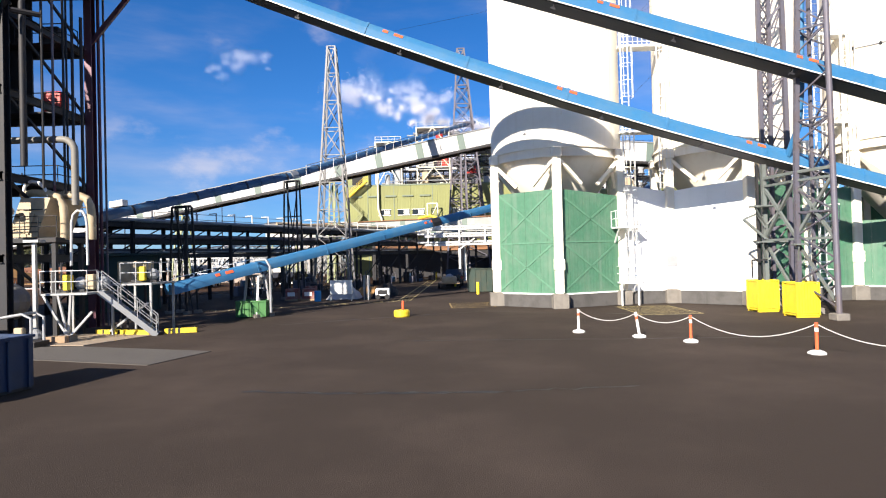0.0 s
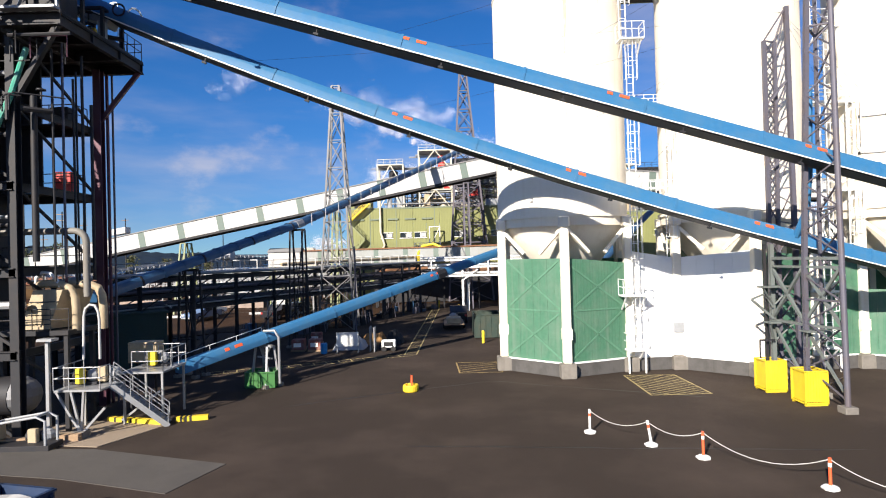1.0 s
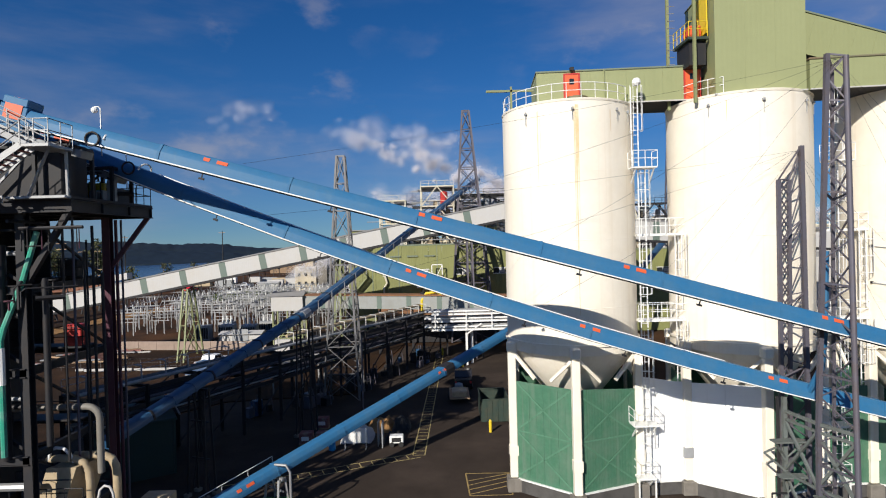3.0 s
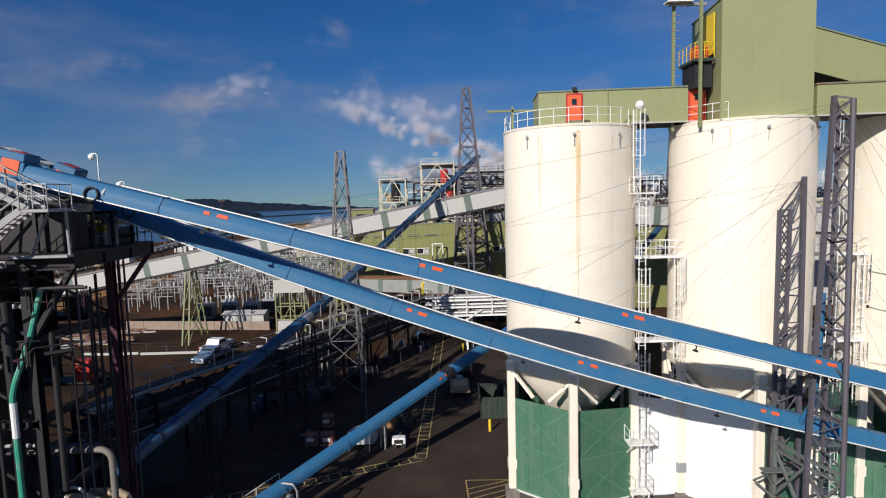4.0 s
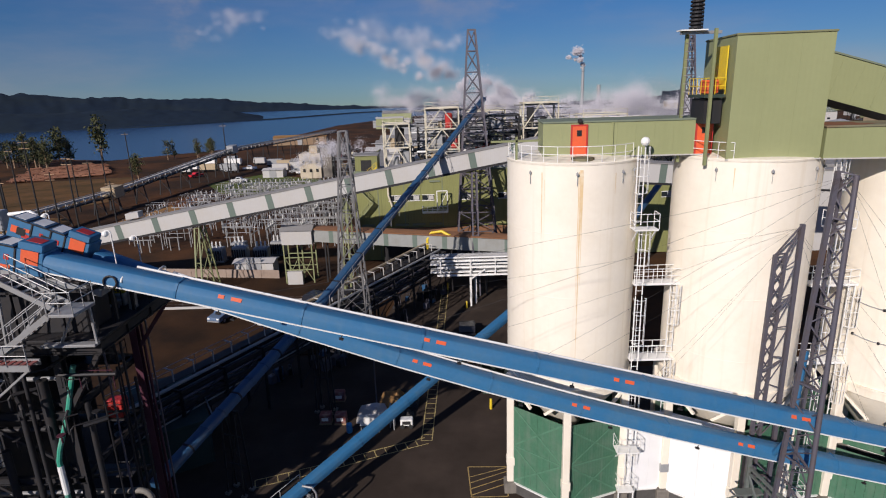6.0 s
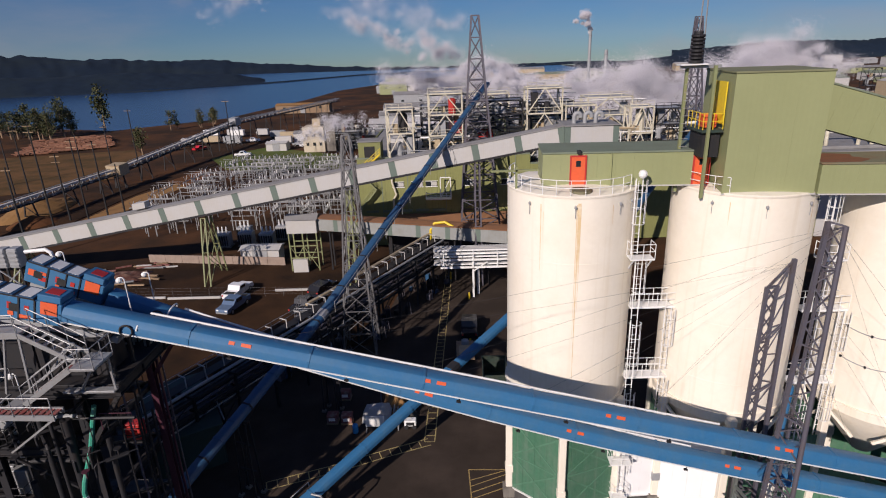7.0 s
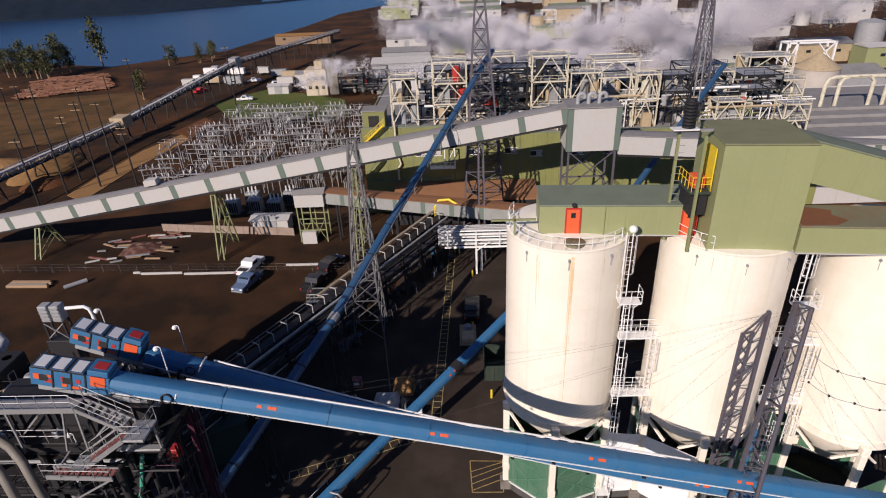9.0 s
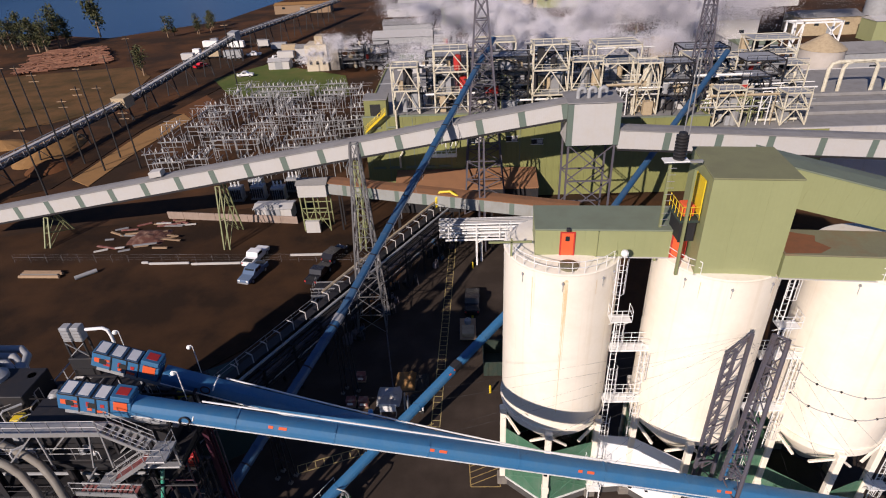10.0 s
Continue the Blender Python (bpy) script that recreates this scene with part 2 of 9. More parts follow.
M_DRY = material("dry_field", (0.145, 0.078, 0.033), 0.95, dirt=(0.075, 0.050, 0.021), dirt_amount=0.9, scale=0.09, grain=3, bump=0.5, bump_scale=5, vary=0.25)
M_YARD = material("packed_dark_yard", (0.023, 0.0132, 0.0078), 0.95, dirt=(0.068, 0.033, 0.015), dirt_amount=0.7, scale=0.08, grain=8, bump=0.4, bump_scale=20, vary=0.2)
# blue-dark woods: the haze of distance is painted into this colour
M_HAZE_HILL = material("hazy_wooded_hill", (0.012, 0.022, 0.038), 0.95, dirt=(0.020, 0.030, 0.036), dirt_amount=0.8, scale=0.012, grain=0.12, bump=1.0, bump_scale=0.15, vary=0.35)
M_WOOD = material("weathered_timber", (0.30, 0.20, 0.12), 0.85, dirt=(0.16, 0.11, 0.07), dirt_amount=0.5, scale=2, grain=12, bump=0.3, random_tint=0.3)
M_GLASS = material("dark_window_glass", (0.02, 0.025, 0.03), 0.08, bump=0.0, vary=0.02)
M_LAMP = material("pale_lamp_globe", (0.85, 0.85, 0.82), 0.25, bump=0.0, vary=0.02)


def water_material():
    m = material("river_water", (0.006, 0.028, 0.080), 0.2, dirt=(0.010, 0.038, 0.095), dirt_amount=0.6, scale=0.01, grain=0.05, bump=0.35, bump_scale=0.35, vary=0.1)
    return m


M_WATER = water_material()
M_REDDIRT = material("red_brown_dirt", (0.15, 0.062, 0.026), 0.95, dirt=(0.07, 0.04, 0.02), dirt_amount=0.8, scale=0.12, grain=4, bump=0.5, bump_scale=6, vary=0.25)
for m_ground in (M_SOIL, M_DRY, M_YARD, M_HAZE_HILL, M_REDDIRT, M_SAND, M_GRASS, M_ASPH):
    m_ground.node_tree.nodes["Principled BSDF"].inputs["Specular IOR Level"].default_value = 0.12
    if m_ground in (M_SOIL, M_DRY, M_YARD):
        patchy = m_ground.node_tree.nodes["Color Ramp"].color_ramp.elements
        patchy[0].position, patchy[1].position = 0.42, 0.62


# ---- building helpers ----
def basis(direction, up=(0, 0, 1)):
    """Right, forward and up for a bar along direction."""
    f = Vector(direction).normalized()
    u = Vector(up)
    if abs(f.dot(u)) > 0.98:
        u = Vector((0, 1, 0))
    r = f.cross(u).normalized()
    return r, f, r.cross(f).normalized()


class Shape:
    """Gathers simple solids into one mesh, in world metres."""

    def __init__(self):
        self.v, self.f = [], []

    def add(self, verts, faces):
        k = len(self.v)
        self.v += [tuple(p) for p in verts]
        self.f += [tuple(i + k for i in q) for q in faces]
        return self

    def box(self, x0, x1, y0, y1, z0, z1, bev=0.0):
        c = Vector(((x0 + x1) / 2, (y0 + y1) / 2, (z0 + z1) / 2))
        return self.obox(c, (Vector((1, 0, 0)), Vector((0, 1, 0)), Vector((0, 0, 1))), (x1 - x0, y1 - y0, z1 - z0), bev)

    def obox(self, c, axes, size, bev=0.0):
        a, b, d = (axes[i] * (size[i] / 2) for i in range(3))
        if bev <= 0:
            s = [(-1, -1, -1), (1, -1, -1), (1, 1, -1), (-1, 1, -1), (-1, -1, 1), (1, -1, 1), (1, 1, 1), (-1, 1, 1)]
            return self.add([c + a * i + b * j + d * k for i, j, k in s],
                            [(0, 3, 2, 1), (4, 5, 6, 7), (0, 1, 5, 4), (1, 2, 6, 5), (2, 3, 7, 6), (3, 0, 4, 7)])
        pts, half = [], [s / 2 for s in size]
        for k in (-1, 1):
            for inset, z in ((bev, half[2]), (0, half[2] - bev)) if k > 0 else ((bev, half[2]), (0, half[2] - bev)):
                x, y, e = half[0] - inset, half[1] - inset, min(bev, half[0] * .9, half[1] * .9)
                ring = [(x - e, -y), (x, -y + e), (x, y - e), (x - e, y), (-x + e, y), (-x, y - e), (-x, -y + e), (-x + e, -y)]
                pts.append([c + axes[0] * p + axes[1] * q + axes[2] * (k * z) for p, q in ring])
        rings = [pts[0], pts[1], pts[3], pts[2]]
        verts = [p for r in rings for p in r]
        faces = [tuple(range(7, -1, -1)), tuple(range(24, 32))]
        for r in range(3):
            for i in range(8):
                j = (i + 1) % 8
                faces.append((r * 8 + i, r * 8 + j, r * 8 + 8 + j, r * 8 + 8 + i))
        return self.add(verts, faces)

    def beam(self, p, q, w, h=None, up=(0, 0, 1)):
        p, q, h = Vector(p), Vector(q), h or w
        r, f, u = basis(q - p, up)
        return self.obox((p + q) / 2, (r, f, u), (w, (q - p).length, h))

    def ibeam(self, p, q, w, h, t=0.03, up=(0, 0, 1)):
        p, q = Vector(p), Vector(q)
        r, f, u = basis(q - p, up)
        a, b, e, k = w / 2, h / 2, t / 2, h / 2 - t
        return self.extrude(p, q, [(-a, -b), (a, -b), (a, -k), (e, -k), (e, k), (a, k), (a, b), (-a, b), (-a, k), (-e, k), (-e, -k), (-a, -k)], up)

    def tube(self, p, q, r0, n=10, r1=None, caps=True):
        p, q = Vector(p), Vector(q)
        r1 = r0 if r1 is None else r1
        a, f, u = basis(q - p)
        ring = [(math.cos(2 * math.pi * i / n), math.sin(2 * math.pi * i / n)) for i in range(n)]
        verts = [p + (a * x + u * y) * r0 for x, y in ring] + [q + (a * x + u * y) * r1 for x, y in ring]
        faces = [(i, i + n, (i + 1) % n + n, (i + 1) % n) for i in range(n)]
        if caps:
            faces += [tuple(range(n)), tuple(range(2 * n - 1, n - 1, -1))]
        return self.add(verts, faces)

    def pipe(self, path, r, n=8):
        pts = [Vector(p) for p in path]
        ring = [(math.cos(2 * math.pi * i / n), math.sin(2 * math.pi * i / n)) for i in range(n)]
        verts, side = [], None
        for i, p in enumerate(pts):
            d = (pts[min(i + 1, len(pts) - 1)] - pts[max(i - 1, 0)]).normalized()
            if side is None:
                side = basis(d)[0]
            side = (side - d * side.dot(d))
            side = side.normalized() if side.length > 1e-4 else basis(d)[0]
            up = side.cross(d)
            verts += [p + (side * x + up * y) * r for x, y in ring]
        faces = []
        for k in range(len(pts) - 1):
            faces += [(k * n + i, k * n + (i + 1) % n, k * n + n + (i + 1) % n, k * n + n + i) for i in range(n)]
        m = len(pts) * n
        faces += [tuple(range(n - 1, -1, -1)), tuple(range(m - n, m))]
        return self.add(verts, faces)

    def lathe(self, x, y, profile, n=32, a0=0.0, a1=2 * math.pi):
        full = abs(a1 - a0 - 2 * math.pi) < 1e-6
        m = n if full else n + 1
        verts = []
        for r, z in profile:
            for i in range(m):
                a = a0 + (a1 - a0) * i / n
                verts.append((x + r * math.cos(a), y + r * math.sin(a), z))
        faces = []
        for k in range(len(profile) - 1):
            for i in range(n):
                j = (i + 1) % m if full else i + 1
                faces.append((k * m + i, k * m + j, k * m + m + j, k * m + m + i))
        return self.add(verts, faces)

    def prism(self, poly, z0, z1):
        n = len(poly)
        verts = [(x, y, z0) for x, y in poly] + [(x, y, z1) for x, y in poly]
        return self.add(verts, [tuple(range(n - 1, -1, -1)), tuple(range(n, 2 * n))] + [(i, (i + 1) % n, (i + 1) % n + n, i + n) for i in range(n)])

    def extrude(self, p, q, section, up=(0, 0, 1), caps=True):
        """A section of (right, up) pairs swept from p to q."""
        p, q = Vector(p), Vector(q)
        r, f, u = basis(q - p, up)
        n = len(section)
        verts = [p + r * a + u * b for a, b in section] + [q + r * a + u * b for a, b in section]
        faces = [(i, (i + 1) % n, (i + 1) % n + n, i + n) for i in range(n)]
        if caps:
            faces += [tuple(range(n - 1, -1, -1)), tuple(range(n, 2 * n))]
        return self.add(verts, faces)

    def ball(self, c, r, n=10, squash=1.0):
        rows = n // 2
        verts = [(c[0], c[1], c[2] - r * squash)]
        for k in range(1, rows):
            a = -math.pi / 2 + math.pi * k / rows
            for i in range(n):
                b = 2 * math.pi * i / n
                verts.append((c[0] + r * math.cos(a) * math.cos(b), c[1] + r * math.cos(a) * math.sin(b), c[2] + r * squash * math.sin(a)))
        verts.append((c[0], c[1], c[2] + r * squash))
        faces = [(0, 1 + (i + 1) % n, 1 + i) for i in range(n)]
        for k in range(rows - 2):
            faces += [(1 + k * n + i, 1 + k * n + (i + 1) % n, 1 + k * n + n + (i + 1) % n, 1 + k * n + n + i) for i in range(n)]
        top, last = len(verts) - 1, 1 + (rows - 2) * n
        return self.add(verts, faces + [(last + i, last + (i + 1) % n, top) for i in range(n)])

    def mesh(self, name, mat, smooth=False):
        me = bpy.data.meshes.new(name)
        me.from_pydata(self.v, [], self.f)
        bm = bmesh.new()
        bm.from_mesh(me)
        bmesh.ops.recalc_face_normals(bm, faces=bm.faces)
        bm.to_mesh(me)
        bm.free()
        if smooth:
            me.polygons.foreach_set("use_smooth", [True] * len(me.polygons))
            me.set_sharp_from_angle(angle=radians(40))
        me.materials.append(mat)
        return me


def thing(name, at, label, category, group="", kind=""):
    """An empty at the base of a thing; its parts hang under it."""
    ob = new(name)
    ob.empty_display_size = 0.3
    ob.location = at
    ob["base"] = tuple(float(c) for c in at)
    return tagged(ob, label, category, group, kind)


def part(name, shape, mat, parent, label="", smooth=False, kind=""):
    """One mesh, built in world metres, under a thing or a part."""
    ob = new(name, shape.mesh(name, mat, smooth))
    at = parent.get("base", (0.0, 0.0, 0.0))
    ob.parent = parent
    ob.matrix_parent_inverse = Matrix.Translation(-Vector(at))
    return tagged(ob, label, kind=kind)


def solid(name, shape, mat, label, category="", group="", kind="", smooth=False):
    """A thing that is one mesh."""
    return tagged(new(name, shape.mesh(name, mat, smooth)), label, category, group, kind)


def arc(c, r, a0, a1, n, plane="xz"):
    out = []
    for i in range(n + 1):
        a = radians(a0 + (a1 - a0) * i / n)
        u, w = r * math.cos(a), r * math.sin(a)
        out.append((c[0] + u, c[1], c[2] + w) if plane == "xz" else (c[0] + u, c[1] + w, c[2]) if plane == "xy" else (c[0], c[1] + u, c[2] + w))
    return out


def railing(parent, path, height=1.05, gap=1.5, mat=None, r=0.025, closed=False):
    """Posts and two rails along a path of points on the walking surface."""
    mat = mat or M_WHITE
    pts = [Vector(p) for p in path]
    up = Vector((0, 0, height))
    for a, b in zip(pts[:-1], pts[1:]):
        k = max(1, round((b - a).length / gap))
        for i in range(k + (1 if b == pts[-1] and not closed else 0)):
            p = a.lerp(b, i / k)
            part("post", Shape().tube(p, p + up, r, 6), mat, parent)
    for h in (1.0, 0.52):
        part("rail", Shape().pipe([p + up * h for p in pts], r, 6), mat, parent)


def lattice(parent, base, top, half0, half1, levels, mat, leg=0.16, brace=0.09, cross=True, yaw=0.0, dark=None):
    """A four-legged tapered lattice tower: legs, rings and braces as parts."""
    base, top = Vector(base), Vector(top)
    turn = Matrix.Rotation(radians(yaw), 3, "Z")
    corner = [turn @ Vector(c) for c in ((-1, -1, 0), (1, -1, 0), (1, 1, 0), (-1, 1, 0))]

    def at(i, t):
        return base.lerp(top, t) + corner[i % 4] * (half0 + (half1 - half0) * t)
    for i in range(4):
        part("leg", Shape().beam(at(i, 0), at(i, 1), leg, leg, up=(0, 1, 0)), mat, parent)
    for k in range(levels):
        t0, t1 = k / levels, (k + 1) / levels
        for i in range(4):
            if k:
                part("ring_beam", Shape().beam(at(i, t0), at(i + 1, t0), brace), mat, parent)
            part("brace", Shape().beam(at(i, t0), at(i + 1, t1), brace * 0.8), mat, parent)
            if cross:
                part("brace", Shape().beam(at(i + 1, t0), at(i, t1), brace * 0.8), mat, parent)
    for i in range(4):
        part("ring_beam", Shape().beam(at(i, 1), at(i + 1, 1), brace), mat, parent)


# ---- ground, river, distance ----
near_shore = [(-1500, 640), (-600, 420), (-271, 343), (-183, 309), (-138, 353), (-118, 480), (-110, 575), (-55, 715), (0, 800)]
FAR_Z = -128.0
g = Shape()
poly = [(-1500, -300, -0.12)] + [(1700, -300, -0.12), (1700, 800, -0.12)] + [(x, y, -0.12) for x, y in reversed(near_shore)]
g.add(poly, [tuple(range(len(poly)))])
g.add([(0, 800, -0.12), (1700, 800, -0.12), (4000, 4500, FAR_Z), (300, 4500, FAR_Z)], [(0, 1, 2, 3)])
g.add([p for x, y in near_shore for p in ((x, y, -0.12), (x - 2, y + 5, -4))],
      [(2 * i, 2 * i + 2, 2 * i + 3, 2 * i + 1) for i in range(len(near_shore) - 1)])
tagged(new("ground", g.mesh("ground", M_SOIL)), "brown industrial soil reaching the horizon", "ground", kind="structure")
solid("water", Shape().add([(-1900, 200, -2), (200, 200, -2), (200, 1100, -2), (-1900, 1500, -2)], [(0, 1, 2, 3)]), M_WATER,
      "wide dark blue river with small ripples", "river", kind="structure")
far_shore = [(-1900, 900), (-900, 760), (-520, 674), (-367, 697), (-238, 808), (-150, 950), (40, 1010), (300, 1200)]
fb = Shape()
fb.add([p for x, y in far_shore for p in ((x, y, -3), (x, y + 8, -0.5), (x * 3, y * 3 + 900, -95))],
       [q for i in range(len(far_shore) - 1) for q in ((3 * i, 3 * i + 3, 3 * i + 4, 3 * i + 1), (3 * i + 1, 3 * i + 4, 3 * i + 5, 3 * i + 2))])
# the far bank shares the painted haze colour of the hills
solid("far_bank", fb, M_HAZE_HILL, "low far bank of the river in the hills' haze blue", "river bank", kind="structure")


def ridge(name, rows, near, far, base, rough, label, seed):
    """A wooded ridge: rows of (azimuth in degrees, top height), between two distances."""
    s, n = Shape(), 14
    fine = []
    for (a0, h0), (a1, h1) in zip(rows[:-1], rows[1:]):
        k = max(2, int(abs(a1 - a0) / 0.2))
        fine += [(a0 + (a1 - a0) * i / k, h0 + (h1 - h0) * i / k) for i in range(k)]
    fine.append(rows[-1])
    for a, h in fine:
        for j in range(n):
            t = j / (n - 1)
            d = near + (far - near) * t
            x, y = d * math.sin(radians(a)), d * math.cos(radians(a))
            lift = math.sin(math.pi * min(1, t * 1.25) / 2) if t < 0.8 else 1 - (t - 0.8)
            bumpy = noise.noise(Vector((x * 0.012, y * 0.012, seed))) * rough + noise.noise(Vector((x * 0.06, y * 0.06, seed + 3))) * rough * 0.6
            s.v.append((x, y, base + (h - base) * lift + bumpy * (0.3 + 0.7 * t)))
    m = len(fine)
    s.f += [(i * n + j, (i + 1) * n + j, (i + 1) * n + j + 1, i * n + j + 1) for i in range(m - 1) for j in range(n - 1)]
    return solid(name, s, M_HAZE_HILL, label, "hill", kind="structure", smooth=True)


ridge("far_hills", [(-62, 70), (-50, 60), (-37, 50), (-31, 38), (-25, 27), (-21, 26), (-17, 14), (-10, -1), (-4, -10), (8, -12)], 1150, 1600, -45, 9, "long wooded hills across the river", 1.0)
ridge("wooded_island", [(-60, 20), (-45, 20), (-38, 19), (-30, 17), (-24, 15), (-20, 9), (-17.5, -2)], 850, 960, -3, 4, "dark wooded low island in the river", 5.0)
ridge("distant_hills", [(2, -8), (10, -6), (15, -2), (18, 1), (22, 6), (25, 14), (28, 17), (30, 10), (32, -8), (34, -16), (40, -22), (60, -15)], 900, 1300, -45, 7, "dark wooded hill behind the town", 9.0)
ridge("remote_mountains", [(20, 0), (28, 18), (33, 14), (36, 20), (42, 12), (60, 10)], 2000, 2400, -90, 10, "mountains on the horizon, haze blue in their colour", 13.0)

# paved yard with its road, raised a little over the soil
solid("pavement", Shape().prism([(-62, -30), (60, -30), (60, 60), (17, 60), (6, 96), (-8, 96), (-12, 66), (-26, 64), (-48, 40), (-62, 40)], -0.3, 0.0), M_ASPH,
      "dark patched asphalt yard with old stains", "pavement", kind="structure")
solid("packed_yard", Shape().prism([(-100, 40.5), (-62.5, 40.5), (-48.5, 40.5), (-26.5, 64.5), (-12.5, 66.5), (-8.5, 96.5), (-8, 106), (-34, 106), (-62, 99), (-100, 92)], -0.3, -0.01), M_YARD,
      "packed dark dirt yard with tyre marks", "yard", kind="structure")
solid("grass", Shape().prism([(-91, 211), (-78, 190), (-71, 186.5), (-36, 185), (-42, 210), (-77, 234)], -0.2, 0.03), M_GRASS, "rough green grass strip", "grass", kind="structure")
solid("field", Shape().prism([(-230, 190), (-135, 159), (-123, 165), (-110, 180), (-119, 220), (-134, 238), (-159, 233), (-183, 227), (-230, 236)], -0.2, 0.02), M_DRY, "dry brown field by the river", "field", kind="structure")
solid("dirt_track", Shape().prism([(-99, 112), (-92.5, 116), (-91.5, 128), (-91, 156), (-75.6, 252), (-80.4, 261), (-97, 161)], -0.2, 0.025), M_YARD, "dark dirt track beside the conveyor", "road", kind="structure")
solid("chip_bank", Shape().prism([(-90.5, 121), (-84.4, 117), (-83.8, 138), (-80, 164), (-85, 170), (-89.4, 154)], -0.2, 0.03), M_SAND, "bank of spilled tan wood chips", "wood chips", kind="structure")

solid("red_dirt", Shape().prism([(-89.2, 171), (-85, 170.5), (-80, 164.5), (-78.5, 181), (-85.5, 190)], -0.2, 0.03), M_REDDIRT, "bare red-brown dirt beside the track", "dirt", kind="structure")
M_TAR = material("tar_seam", (0.012, 0.011, 0.010), 0.7, dirt=(0.03, 0.026, 0.022), dirt_amount=0.7, scale=1.5, bump=0.2)
seam_rng = random.Random(9)
for x0, y0, x1, y1, w in ((-6.0, 15.2, -2.7, 14.6, 0.10), (-2.6, 14.6, 1.2, 14.4, 0.13), (1.3, 14.45, 4.8, 14.7, 0.06), (-10, 31, 2, 36, 0.07), (2, 36, 14, 30.5, 0.06), (-3, 24, 16, 22, 0.06)):
    n_s = 14
    up_s, dn_s = [], []
    for k in range(n_s + 1):
        q = Vector((x0, y0)).lerp(Vector((x1, y1)), k / n_s)
        d_s = Vector((y0 - y1, x1 - x0)).normalized()
        q = q + d_s * seam_rng.gauss(0, 0.05)
        ww = w * seam_rng.uniform(0.3, 1.2) * (0.2 if k in (0, n_s) else 1)
        up_s.append((q.x + d_s.x * ww, q.y + d_s.y * ww, 0.004))
        dn_s.append((q.x - d_s.x * ww, q.y - d_s.y * ww, 0.004))
    sm = Shape()
    sm.add(up_s + dn_s, [(k, k + 1, n_s + 2 + k, n_s + 1 + k) for k in range(n_s)])
    solid("tar_seam", sm, M_TAR, "dark tar seam in the asphalt", "seam", kind="structure")
# ---- silos ----
SILOS = [(7.95, 41.15), (19.68, 39.9), (31.4, 38.65)]
ROW = radians(-6.1)
SR, STOP, SBOT, HEX = 4.62, 26.7, 10.6, 4.9
HEX_A = [radians(200 + 60 * k) for k in range(6)]


def hexpt(i, k, r=HEX):
    return SILOS[i][0] + r * math.cos(HEX_A[k % 6]), SILOS[i][1] + r * math.sin(HEX_A[k % 6])


def silo(i):
    x, y = SILOS[i]
    t = thing("silo", (x, y, 0), "tall cream-painted steel silo with rust streaks on columns", "silo", "row of storage silos")
    shell = part("shell", Shape().lathe(x, y, [(SR, SBOT), (SR, STOP)], 64), M_SILO, t, "cream paint with rust runs", smooth=True)
    for z in (13.0, 17.5, 22.0):
        part("seam", Shape().lathe(x, y, [(SR + 0.002, z - 0.03), (SR + 0.014, z), (SR + 0.002, z + 0.03)], 48), M_SILO, shell)
    part("roof", Shape().lathe(x, y, [(SR + 0.03, STOP - 0.12), (SR + 0.06, STOP), (SR - 0.05, STOP + 0.06), (0.3, STOP + 0.5), (0.01, STOP + 0.5)], 48), M_SILO, t)
    part("ring_beam", Shape().lathe(x, y, [(SR + 0.002, SBOT + 0.05), (SR + 0.16, SBOT + 0.05), (SR + 0.16, SBOT - 0.12), (SR + 0.03, SBOT - 0.12), (SR + 0.03, SBOT - 0.7), (SR - 0.02, SBOT - 0.7)], 48), M_SILO, t)
    part("hopper", Shape().lathe(x, y, [(SR - 0.05, SBOT - 0.1), (SR - 0.4, SBOT - 1.1), (SR - 1.5, SBOT - 2.6), (0.8, SBOT - 5.6), (0.3, SBOT - 5.9)], 40), M_SILO, t, smooth=True)
    for k in range(6):
        cx, cy = hexpt(i, k)
        c = part("column", Shape().box(cx - 0.27, cx + 0.27, cy - 0.27, cy + 0.27, 0.95, 9.75, 0.05), M_SILO, t)
        part("capital", Shape().box(cx - 0.33, cx + 0.33, cy - 0.33, cy + 0.33, 9.75, 10.5, 0.1), M_SILO, c)
        part("footing", Shape().box(cx - 0.5, cx + 0.5, cy - 0.5, cy + 0.5, 0, 0.95, 0.04), M_CONC, c)
        part("collar", Shape().box(cx - 0.31, cx + 0.31, cy - 0.31, cy + 0.31, 2.5, 3.2), M_GREY if (i, k) == (1, 0) else M_SILO, c)
        nx, ny = hexpt(i, k + 1)
        mx, my = (cx + nx) / 2, (cy + ny) / 2
        for qx, qy in ((cx, cy), (nx, ny)):
            part("knee_brace", Shape().beam((qx, qy, 9.9), (qx + (mx - qx) * 0.75, qy + (my - qy) * 0.75, 8.1), 0.2), M_SILO, t)
    return t


SILO_THINGS = [silo(i) for i in range(3)]

